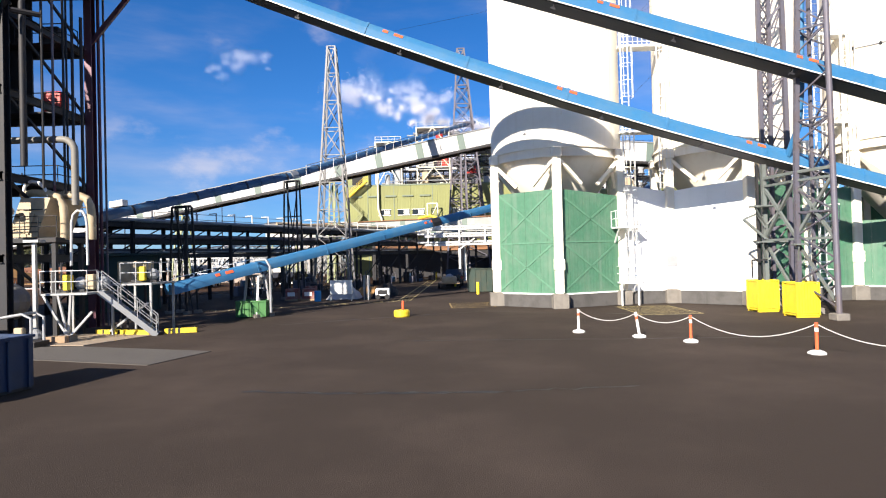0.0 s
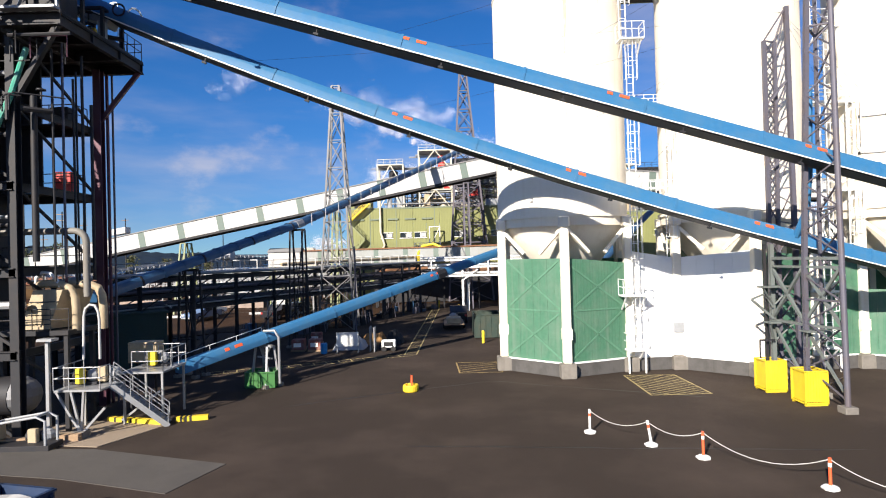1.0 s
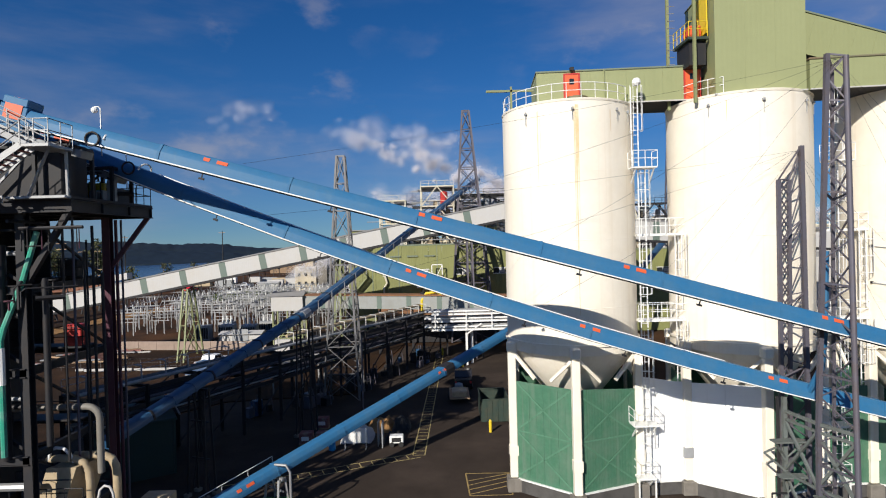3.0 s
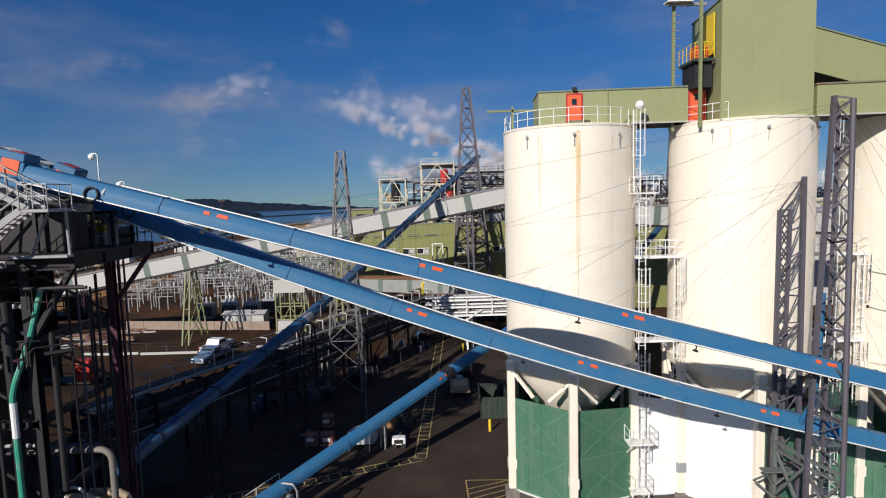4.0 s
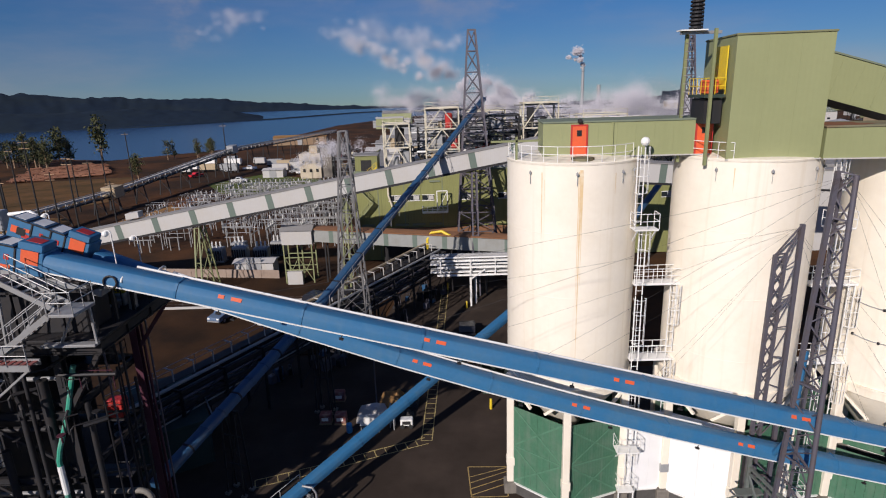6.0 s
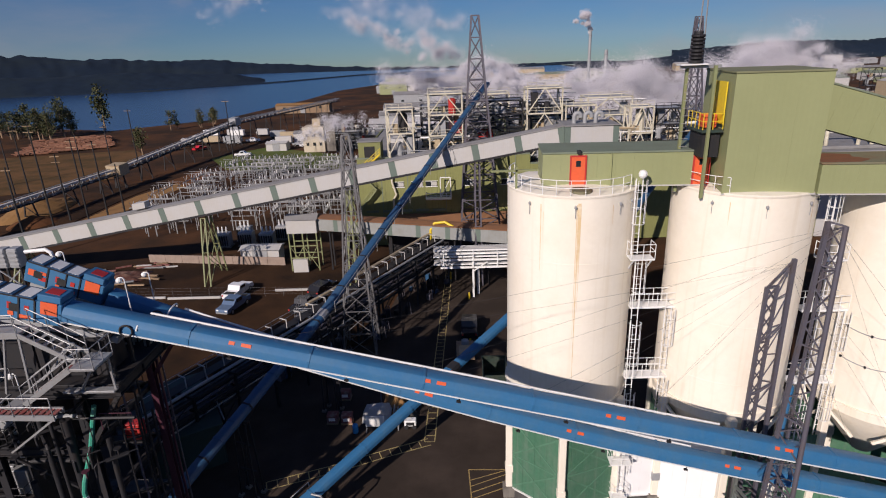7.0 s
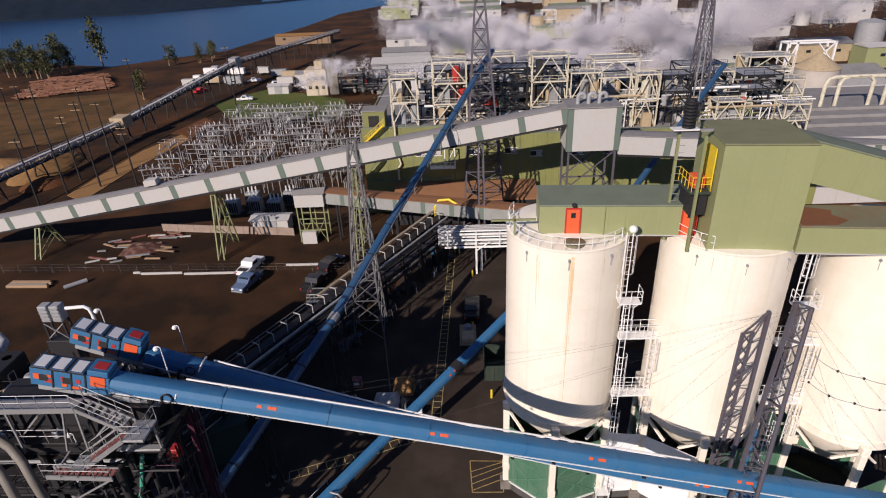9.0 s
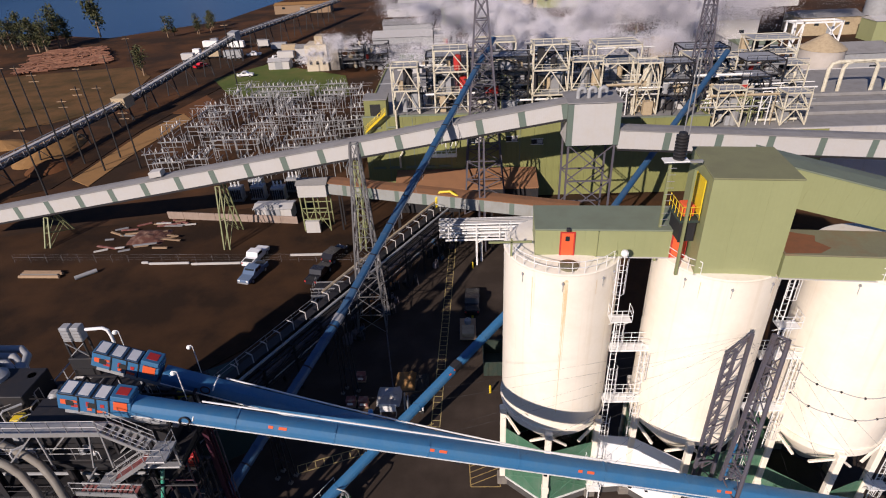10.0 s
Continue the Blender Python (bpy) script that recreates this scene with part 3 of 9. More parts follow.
# rust run under the hatch of the first silo, fading downwards in narrow threads
M_RUN = material("rust_run", (0.68, 0.50, 0.28), 0.8, dirt=(0.82, 0.75, 0.61), dirt_amount=0.95, scale=1.1, grain=6, bump=0.0, streaks=0.6)
for sx, top, bot, w in ((7.55, 26.3, 12.6, 0.06), (7.44, 26.2, 16.2, 0.03), (7.68, 26.2, 18.5, 0.04), (7.6, 26.3, 21.5, 0.09), (5.2, 26.1, 21.3, 0.045), (5.35, 25.6, 23.6, 0.025), (9.9, 26.0, 24.6, 0.03), (17.1, 26.2, 24.6, 0.03), (22.5, 26.2, 23.4, 0.03)):
    i = 0 if sx < 12 else 1
    cx, cy = SILOS[i]
    a = -math.acos((sx - cx) / SR)
    s_run = Shape()
    m_run = 10
    for k in range(m_run):
        wk0, wk1 = w * (1 - 0.85 * (k / m_run) ** 1.5), w * (1 - 0.85 * ((k + 1) / m_run) ** 1.5)
        za, zb = top + (bot - top) * k / m_run, top + (bot - top) * (k + 1) / m_run
        ring = [(cx + (SR + 0.006) * math.cos(q), cy + (SR + 0.006) * math.sin(q), z) for q, z in ((a - wk0 / SR, za), (a + wk0 / SR, za), (a + wk1 / SR, zb), (a - wk1 / SR, zb))]
        s_run.add(ring, [(0, 1, 2, 3)])
    part("rust_run", s_run, M_RUN, SILO_THINGS[i], "thin rust run down the paint")


def wall_panel(parent, p, q, z0, z1a, z1b, mat, n, name="panel"):
    """Upright sheets side by side between two columns, top edge sloping from z1a to z1b."""
    p, q = Vector((*p, 0)), Vector((*q, 0))
    d = (q - p).normalized()
    nrm = Vector((d.y, -d.x, 0))
    p, q = p + d * 0.25, q - d * 0.25
    for k in range(n):
        a, b = p.lerp(q, k / n), p.lerp(q, (k + 1) / n)
        za, zb = z1a + (z1b - z1a) * k / n, z1a + (z1b - z1a) * (k + 1) / n
        b = b - d * 0.008
        o = nrm * (0.006 * (k % 2))
        th = nrm * -0.06
        v = [a + o, b + o, b + th, a + th]
        part(name, Shape().add([(c.x, c.y, z0) for c in v] + [(v[0].x, v[0].y, za), (v[1].x, v[1].y, zb), (v[2].x, v[2].y, zb), (v[3].x, v[3].y, za)],
                               [(3, 2, 1, 0), (4, 5, 6, 7), (0, 1, 5, 4), (1, 2, 6, 5), (2, 3, 7, 6), (3, 0, 4, 7)]), mat, parent)
    return d, nrm


M_KERB = material("dark_stained_concrete", (0.085, 0.080, 0.076), 0.9, dirt=(0.04, 0.037, 0.034), dirt_amount=0.7, streaks=0.5, scale=1.2, grain=9, bump=0.3)


def screen_wall(label, p, q, z0, za, zb, mat, n, braces=True):
    t = thing("screen_wall", ((p[0] + q[0]) / 2, (p[1] + q[1]) / 2, 0), label, "wall", "screens between silo columns")
    d, nrm = wall_panel(t, p, q, z0, za, zb, mat, n)
    P, Q = Vector((*p, 0)) + d * 0.4, Vector((*q, 0)) - d * 0.4
    P2, Q2 = P - d * 0.12, Q + d * 0.12
    part("plinth", Shape().obox((P2 + Q2) / 2 + Vector((0, 0, 0.44)), (d, nrm, Vector((0, 0, 1))), ((Q2 - P2).length, 0.22, 0.88), 0.02), M_KERB, t, "dark stained concrete base")
    part("sill", Shape().obox((P + Q) / 2 + nrm * 0.06 + Vector((0, 0, z0 - 0.03)), (d, nrm, Vector((0, 0, 1))), ((Q - P).length, 0.16, 0.09)), M_WHITE, t)
    if braces:
        off = nrm * 0.03
        for h0, h1 in ((z0 + 0.2, 4.2), (4.4, min(za, zb) - 0.1)):
            part("brace", Shape().beam(P + off + Vector((0, 0, h0)), Q + off + Vector((0, 0, h1)), 0.025, 0.12), M_GBRACE, t)
            part("brace", Shape().beam(Q + off + Vector((0, 0, h0)), P + off + Vector((0, 0, h1)), 0.025, 0.12), M_GBRACE, t)
        part("girt", Shape().beam(P + off + Vector((0, 0, 4.3)), Q + off + Vector((0, 0, 4.3)), 0.025, 0.1), M_GBRACE, t)
    return t


GREEN_LABEL = "weathered green corrugated sheet wall between silo columns"
WHITE_LABEL = "bright white sheeting stretched between silo columns"
screen_wall(GREEN_LABEL, hexpt(0, 0), hexpt(0, 1), 0.95, 7.75, 7.75, M_GWALL, 8)
screen_wall(GREEN_LABEL, hexpt(0, 1), hexpt(0, 2), 0.95, 7.75, 7.35, M_GWALL, 8)
screen_wall(WHITE_LABEL, hexpt(0, 2), hexpt(1, 0), 0.95, 8.1, 7.6, M_TARP, 3, False)
screen_wall(WHITE_LABEL, hexpt(1, 0), hexpt(1, 1), 0.95, 7.6, 7.95, M_TARP, 4, False)
screen_wall(GREEN_LABEL, hexpt(1, 1), hexpt(1, 2), 0.95, 7.8, 7.6, M_GWALL, 8)
screen_wall(GREEN_LABEL, hexpt(1, 2), hexpt(2, 0), 0.95, 7.4, 7.4, M_GWALL, 6, False)
screen_wall(GREEN_LABEL, hexpt(2, 0), hexpt(2, 1), 0.95, 5.2, 5.2, M_GWALL, 8, False)
screen_wall(GREEN_LABEL, hexpt(2, 1), hexpt(2, 2), 0.95, 5.2, 5.2, M_GWALL, 8, False)
for i in range(3):
    for k in (2, 3, 4, 5) if i == 0 else (3, 4, 5):
        screen_wall(GREEN_LABEL, hexpt(i, k), hexpt(i, k + 1), 0.95, 7.6, 7.6, M_GWALL, 4, False)

# ---- roof galleries and head house ----
def cladding(t, x0, x1, y0, y1, z0, z1, mat, roof, step=1.2, name="wall"):
    """A clad box: side walls in sheets, floor and a roof with an overhang."""
    n = max(1, round((x1 - x0) / step))
    for k in range(n):
        a, b = x0 + (x1 - x0) * k / n, x0 + (x1 - x0) * (k + 1) / n
        part("panel", Shape().box(a, b - 0.004, y0, y0 + 0.08, z0, z1), mat, t)
        part("panel", Shape().box(a, b - 0.004, y1 - 0.08, y1, z0, z1), mat, t)
    m = max(1, round((y1 - y0) / step))
    for k in range(m):
        a, b = y0 + 0.08 + (y1 - y0 - 0.16) * k / m, y0 + 0.08 + (y1 - y0 - 0.16) * (k + 1) / m
        part("panel", Shape().box(x0, x0 + 0.08, a, b - 0.004, z0, z1), mat, t)
        part("panel", Shape().box(x1 - 0.08, x1, a, b - 0.004, z0, z1), mat, t)
    part("floor", Shape().box(x0 + 0.1, x1 - 0.1, y0 + 0.1, y1 - 0.1, z0, z0 + 0.12), M_DSTEEL, t)
    part("roof", Shape().box(x0 - 0.06, x1 + 0.06, y0 - 0.07, y1 + 0.07, z1 + 0.002, z1 + 0.13, 0.03), roof, t)


def gallery_door(t, x, y, z):
    d = part("door", Shape().box(x - 0.46, x + 0.46, y - 0.07, y - 0.01, z, z + 2.02, 0.01), M_ORANGE, t, "orange-red steel door")
    part("door_frame", Shape().box(x - 0.56, x - 0.46, y - 0.09, y, z, z + 2.12).box(x + 0.46, x + 0.56, y - 0.09, y, z, z + 2.12).box(x - 0.46, x + 0.46, y - 0.09, y, z + 2.02, z + 2.12), M_RED, d)
    part("window", Shape().box(x - 0.16, x + 0.16, y - 0.085, y - 0.072, z + 1.35, z + 1.75), M_GLASS, d)
    part("lamp", Shape().box(x - 0.14, x + 0.14, y - 0.3, y - 0.01, z + 2.25, z + 2.5, 0.03), M_DSTEEL, d)


GZ = STOP + 0.18
gal = thing("roof_gallery", (7.9, 39.0, STOP), "olive green clad gallery on the silo tops", "gallery")
cladding(gal, 5.5, 16.5, 39.0, 42.9, GZ, 29.1, M_OLIVE, M_OLIVE_R)
gallery_door(gal, 7.9, 39.0, GZ)
gallery_door(gal, 16.0, 39.0, GZ)
part("flashing", Shape().box(5.45, 16.45, 38.9, 38.99, GZ - 0.06, GZ + 0.02), M_GALLERY, gal)
part("downpipe", Shape().tube((10.1, 38.92, GZ), (10.1, 38.92, 29.1), 0.05, 6), M_OLIVE, gal)
gal.rotation_euler.z = radians(-4.0)

head = thing("head_house", (16.6, 36.4, STOP), "tall olive green clad elevator head house", "building")
cladding(head, 16.6, 22.15, 36.4, 42.1, STOP - 0.02, 34.1, M_OLIVE, M_HOUSE_R, 1.85)
part("flashing", Shape().box(16.55, 22.2, 36.31, 36.39, STOP - 0.05, STOP + 0.03), M_GALLERY, head)
head.rotation_euler.z = ROW

gal2 = thing("roof_gallery", (16.6, 36.3, STOP), "olive green gallery with rust-stained flat roof", "gallery")
cladding(gal2, 22.3, 46.0, 36.3, 39.85, STOP - 0.02, 28.55, M_OLIVE, M_RUSTROOF, 2.2)
part("flashing", Shape().box(22.3, 46, 36.2, 36.29, STOP - 0.06, STOP + 0.02), M_GALLERY, gal2)


part("rust_patch", Shape().prism([(22.35, 36.4), (24.6, 36.5), (25.6, 37.3), (24.9, 38.2), (25.2, 39.0), (23.6, 39.5), (22.4, 39.4)], 28.684, 28.690), material("flaking_rust", (0.20, 0.075, 0.03), 0.9, dirt=(0.12, 0.06, 0.03), dirt_amount=0.7, scale=1.5, bump=0.3), gal2, "rusted bare patch of roof")
part("rust_edge", Shape().prism([(25.0, 36.32), (36, 36.32), (36, 36.75), (33, 36.5), (30.5, 36.9), (28, 36.55), (26, 36.8)], 28.684, 28.688), M_RUSTROOF, gal2)
gal2.rotation_euler.z = ROW


def sloped_gallery():
    t = thing("sloped_gallery", (30, 42, STOP), "olive green inclined conveyor gallery beside the head house", "gallery")
    p, q = Vector((22.0, 41.4, 32.3)), Vector((33.6, 41.4, 29.0))
    n = 8
    for k in range(n):
        a, b = p.lerp(q, k / n), p.lerp(q, (k + 1) / n - 0.0006)
        part("panel", Shape().extrude(a, b, [(1.75, -1.4), (1.82, -1.4), (1.82, 1.4), (1.75, 1.4)]), M_OLIVE, t)
        part("panel", Shape().extrude(a, b, [(-1.82, -1.4), (-1.75, -1.4), (-1.75, 1.4), (-1.82, 1.4)]), M_OLIVE, t)
    part("roof", Shape().extrude(p, q, [(-1.9, 1.41), (1.9, 1.41), (1.9, 1.52), (0, 1.62), (-1.9, 1.52)]), M_OLIVE_R, t)
    part("floor", Shape().extrude(p, q, [(-1.74, -1.4), (1.74, -1.4), (1.74, -1.28), (-1.74, -1.28)]), M_DSTEEL, t)


sloped_gallery()


# ---- cable-stayed tube conveyors ----
TUBE = [(-0.62, -0.32), (-0.62, 0.10), (-0.60, 0.14), (-0.45, 0.44), (-0.41, 0.47), (0.41, 0.47), (0.45, 0.44), (0.60, 0.14), (0.62, 0.10), (0.62, -0.32)]


def conveyor(label, line, s0, s1, length, mat, marks=(), trim=True, section=TUBE, lower=True):
    """A long hooded conveyor in lengths bolted end to end, along line(s) from s0 to s1."""
    p, q = line(s0), line(s1)
    t = thing("conveyor", p, label, "conveyor", "blue hooded conveyors")
    n = round((q - p).length / length)
    w = max(x for x, z in section)
    for k in range(n):
        a, b = line(s0 + (s1 - s0) * k / n), line(s0 + (s1 - s0) * (k + 1) / n)
        r, f, u = basis(b - a)
        h = part("hood", Shape().extrude(a, b - f * 0.02, section), mat, t, smooth=True)
        part("flange", Shape().extrude(b - f * 0.06, b + f * 0.06, [(x * 1.05, z * 1.07) for x, z in section]), mat, h)
        if lower:
            part("hanger", Shape().beam(a + f * 2.2 + r * 0.5 - u * 0.36, a + f * 2.2 + r * 0.5 - u * 0.62, 0.05).obox(a + f * 2.2 + r * 0.5 - u * 0.66, (r, f, u), (0.14, 0.24, 0.1)), M_DSTEEL, h)
        if trim:
            part("edge_rail", Shape().extrude(a, b, [(w + 0.005, -0.36), (w + 0.065, -0.36), (w + 0.065, -0.30), (w + 0.005, -0.30)]), M_WHITE, t, "white lower edge rail")
            part("edge_rail", Shape().extrude(a, b, [(-w - 0.07, -0.36), (-w - 0.005, -0.36), (-w - 0.005, -0.29), (-w - 0.07, -0.29)]), M_WHITE, t)
            part("belt_trough", Shape().extrude(a, b, [(-w + 0.05, -0.40), (w - 0.05, -0.40), (w - 0.05, -0.31), (-w + 0.05, -0.31)]), M_DSTEEL, t)
    for d in marks:
        c = line(d)
        r, f, u = basis(line(d + 0.8) - line(d - 0.8))
        for off, s in ((-0.38, 0.30), (0.38, 0.52)):
            o = c + f * off + (u * 0.29 + r * 0.535) * (w / 0.62)
            tilt = (r * 0.895 + u * 0.447).normalized()
            part("sign", Shape().obox(o, (f, tilt.cross(f), tilt), (s, 0.19, 0.03)), M_ORANGE, t, "small orange warning sign")
    return t


def c1(x):
    return Vector((x, 28.1 + 0.046 * x, 18.02 - 0.2815 * x))


def c2(x):
    k = min(x, 19.0)
    return Vector((x, 31.45 + 0.025 * x, 14.6 - 0.355 * k + 0.0021 * k * k - 0.275 * (x - k)))


conveyor("upper blue hooded tube conveyor with orange signs", c1, -20.9, 40, 6.1, M_BLUE, (-12.3, -2.05, 8.1, 18.3))
conveyor("lower blue hooded tube conveyor with orange signs", c2, -21.0, 40, 6.1, M_BLUE, (-3.0, 6.6, 17.2))


def c3(y):
    return Vector((-18.04 + 0.875 * (y - 30.1), y, 1.47 + 0.2615 * (y - 30.1)))


C3_THING = conveyor("blue ground-level conveyor rising from the loading platform", c3, 32.2, 57, 6.0, M_BLUE, [34.6, 48.6], trim=False, section=[(x * 0.8, z * 0.8) for x, z in TUBE], lower=False)


def c4(y):
    if y <= 52:
        return Vector((-21.65 + 0.392 * (y - 33), y, 6.16 + 0.2732 * (y - 33)))
    return Vector((-14.2 + 0.3453 * (y - 52), y, 11.35 + 0.311 * (y - 52)))


C4_LOW = conveyor("lower length of the long dark blue climbing conveyor", c4, 33, 51.95, 6.0, M_BLUE_D, [], trim=False, section=[(x * 0.8, z * 0.7) for x, z in TUBE], lower=False)
C4_THING = conveyor("long dark blue conveyor climbing to the far tower", c4, 52.05, 110.5, 6.0, M_BLUE_D, [], trim=False, section=[(x * 0.8, z * 0.7) for x, z in TUBE], lower=False)


# ---- lattice towers ----
def mast(label, base, half, top_z, levels, mat):
    t = thing("lattice_tower", base, label, "tower", "lattice towers")
    lattice(t, base, (base[0], base[1], top_z), half, half, levels, mat, 0.2, 0.11, cross=False)
    part("footing", Shape().box(base[0] - half - 0.35, base[0] + half + 0.35, base[1] - half - 0.35, base[1] + half + 0.35, 0, 0.3, 0.03), M_CONC, t)
    return t


def laced_mast(label, legs, levels, mat, sizes, foot, faces):
    """A mast of a few unlike legs, each a run of points; the faces named are laced in a zigzag."""
    t = thing("lattice_tower", (foot[0], foot[1], 0), label, "tower", "lattice towers")

    def at(k, w):
        run = [Vector(q) for q in legs[k]]
        z = run[0].z + (run[-1].z - run[0].z) * w
        for q0, q1 in zip(run[:-1], run[1:]):
            if z <= q1.z + 1e-6:
                return q0.lerp(q1, (z - q0.z) / (q1.z - q0.z))
        return run[-1]
    for k, run in enumerate(legs):
        s = Shape()
        for q0, q1 in zip(run[:-1], run[1:]):
            if sizes[k] > 0:
                s.beam(q0, q1, sizes[k], sizes[k], up=(0, 1, 0))
            else:
                s.tube(q0, q1, -sizes[k], 14)
        part("leg", s, mat, t)
        part("footing", Shape().box(run[0][0] - 0.32, run[0][0] + 0.32, run[0][1] - 0.32, run[0][1] + 0.32, 0, 0.34, 0.03), M_CONC, t)
    m = len(legs)
    for j in range(levels):
        w0, w1 = (j + 0.25) / (levels + 0.25), (j + 1.25) / (levels + 0.25)
        for p, q in faces:
            a, b = (p, q) if j % 2 else (q, p)
            part("brace", Shape().beam(at(a, w0), at(b, w1), 0.07), mat, t)
        if j % 4 == 3 or j == levels - 1:
            for k in range(m):
                part("ring_beam", Shape().beam(at(k, w1), at((k + 1) % m, w1), 0.09), mat, t)
    return t


laced_mast("weathered grey steel lattice mast carrying the lower conveyor",
                [[(19.3, 34.4, 0.3), (19.42, 34.5, 20.9)], [(20.7, 33.95, 0.3), (20.7, 34.25, 22.9)], [(20.0, 34.75, 0.3), (20.22, 34.75, 20.9)]], 20, M_TOWER, [0.22, 0.24, 0.2], (20.0, 34.4), ((0, 2), (2, 0), (2, 1)))
laced_mast("weathered grey steel lattice mast carrying the upper conveyor",
                [[(18.15, 29.3, 0.3), (18.2, 29.3, 7.2), (18.98, 29.3, 26.9)], [(18.6, 26.95, 0.3), (19.75, 29.0, 26.7)], [(19.3, 29.8, 0.3), (19.4, 29.55, 26.3)]], 22, M_TOWER, [0.22, -0.14, 0.14], (18.9, 28.6), ((0, 1), (1, 2)))
M_DSTEEL_MID = material("dull_galvanised_steel", (0.19, 0.19, 0.195), 0.55, 0.4, dirt=(0.14, 0.11, 0.09), dirt_amount=0.5, scale=1.2, grain=8, bump=0.1)
ta = thing("lattice_tower", (-13.0, 65.4, 0), "grey steel lattice tower astride the climbing conveyor", "tower", "lattice towers")
lattice(ta, (-13.0, 65.4, 0), (-12.4, 63.6, 27.5), 2.0, 0.42, 9, M_DSTEEL_MID, 0.19, 0.09)
tb = thing("lattice_tower", (4.0, 102.5, 0), "tall grey lattice tower at the conveyor head", "tower", "lattice towers")
lattice(tb, (4.0, 102.5, 0), (3.6, 102.5, 41), 3.9, 0.6, 12, M_TOWER, 0.28, 0.17)

# ---- white gallery with green bands ----
def banded_gallery(label, p, q, w, h, step=6.2):
    p, q = Vector(p), Vector(q)
    t = thing("clad_gallery", (p.x, p.y, 0), label, "gallery", "white conveyor galleries")
    n = round((q - p).length / step)
    r, f, u = basis(q - p)
    for k in range(n):
        a, b = p.lerp(q, k / n), p.lerp(q, (k + 1) / n)
        part("panel", Shape().extrude(a, b - f * 1.05, [(-w, -h), (w, -h), (w, h), (-w, h)]), M_GALLERY, t)
        part("band", Shape().extrude(b - f * 1.05, b, [(-w - .02, -h), (w + .02, -h), (w + .02, h), (-w - .02, h)]), M_GBAND, t, "faded green band")
    part("roof", Shape().extrude(p, q, [(-w - 0.12, h), (w + 0.12, h), (w + 0.12, h + 0.15), (0, h + 0.3), (-w - 0.12, h + 0.15)]), M_GALROOF, t)
    part("truss", Shape().extrude(p, q, [(-w, -h - 0.35), (-w + .15, -h - 0.35), (-w + .15, -h), (-w, -h)]).extrude(p, q, [(w - .15, -h - 0.35), (w, -h - 0.35), (w, -h), (w - .15, -h)]), M_DSTEEL, t)
    return t


def wg(x):
    return Vector((x, 88.3 - 0.06 * x, 20.52 + 0.179 * x))


banded_gallery("long white clad conveyor gallery with green bands", wg(-92.85), wg(16.2), 1.4, 1.18, 6.52)
banded_gallery("level white conveyor gallery with green bands", (23.8, 86.6, 18.9), (86, 86.6, 14.6), 1.5, 1.4, 8.0)
tt = thing("transfer_house", (19.8, 88, 0), "white clad transfer house with green corners on legs", "building")
part("wall", Shape().box(15.9, 23.7, 85.2, 91.2, 18.1, 24.6, 0.03), M_GALLERY, tt)
for a, b in ((15.85, 16.7), (22.9, 23.75)):
    part("corner_band", Shape().box(a, b, 85.17, 85.9, 18.1, 24.6), M_GBAND, tt)
part("roof", Shape().box(15.7, 23.9, 85.0, 91.4, 24.61, 24.8, 0.05), M_GALROOF, tt)
for x in (16.3, 23.3):
    for y in (85.6, 90.8):
        part("leg", Shape().beam((x, y, 0), (x, y, 18.1), 0.3), M_TOWER, tt)
for z in (6, 12):
    for y in (85.6, 90.8):
        part("tie_beam", Shape().beam((16.3, y, z), (23.3, y, z), 0.22), M_TOWER, tt)
        part("brace", Shape().beam((16.3, y, z), (23.3, y, z + 6), 0.16), M_TOWER, tt)
        part("brace", Shape().beam((23.3, y, z), (16.3, y, z + 6), 0.16), M_TOWER, tt)

for x in (17.6, 19.2, 20.8):
    part("roof_cowl", Shape().pipe([(x, 87.5, 24.8), (x, 87.5, 25.8)] + [(x + 0.5 - 0.5 * math.cos(radians(a)), 87.5, 25.8 + 0.5 * math.sin(radians(a))) for a in (30, 60, 90, 120, 150)] + [(x + 1.0, 87.5, 25.6)], 0.32, 10), M_GREY, tt, "grey bent roof cowl", smooth=True)

# ---- green process building ----
gb = thing("process_building", (14, 125, 0), "long olive green clad mill building with small windows", "building")
X0, X1, GY = -18.7, 46.0, 106.0
n = 26
for k in range(n):
    a, b = X0 + (X1 - X0) * k / n, X0 + (X1 - X0) * (k + 1) / n
    part("panel", Shape().box(a, b - 0.03, GY, GY + 0.3, 0, 17.0 if k < 13 else 15.2), M_MILL, gb)
part("side_wall", Shape().box(X0, X0 + 0.3, GY + 0.3, 150, 0, 17.0).box(X1 - 0.3, X1, GY + 0.3, 150, 0, 15.2).box(X0, X1, 149.7, 150, 0, 15.2), M_MILL, gb)
part("roof", Shape().box(X0 + 0.3, 13.6, GY + 0.3, 149.7, 16.6, 16.8).box(13.7, X1 - 0.3, GY + 0.3, 149.7, 14.8, 15.0), M_GALROOF, gb)
part("parapet", Shape().box(X0 - 0.1, 13.6, GY - 0.06, GY + 0.34, 17.0, 17.25).box(13.7, X1, GY - 0.06, GY + 0.34, 15.2, 15.45), M_OLIVE_R, gb)

# ---- silo fittings ----
def silo_top_rail(i, a0, a1):
    cx, cy = SILOS[i]
    pts = [(cx + (SR - 0.1) * math.cos(radians(a)), cy + (SR - 0.1) * math.sin(radians(a)), STOP + 0.02) for a in range(a0, a1 + 1, 12)]
    t = thing("roof_railing", pts[0], "thin white pipe railing round the silo roof", "railing")
    railing(t, pts, 1.05, 1.1)


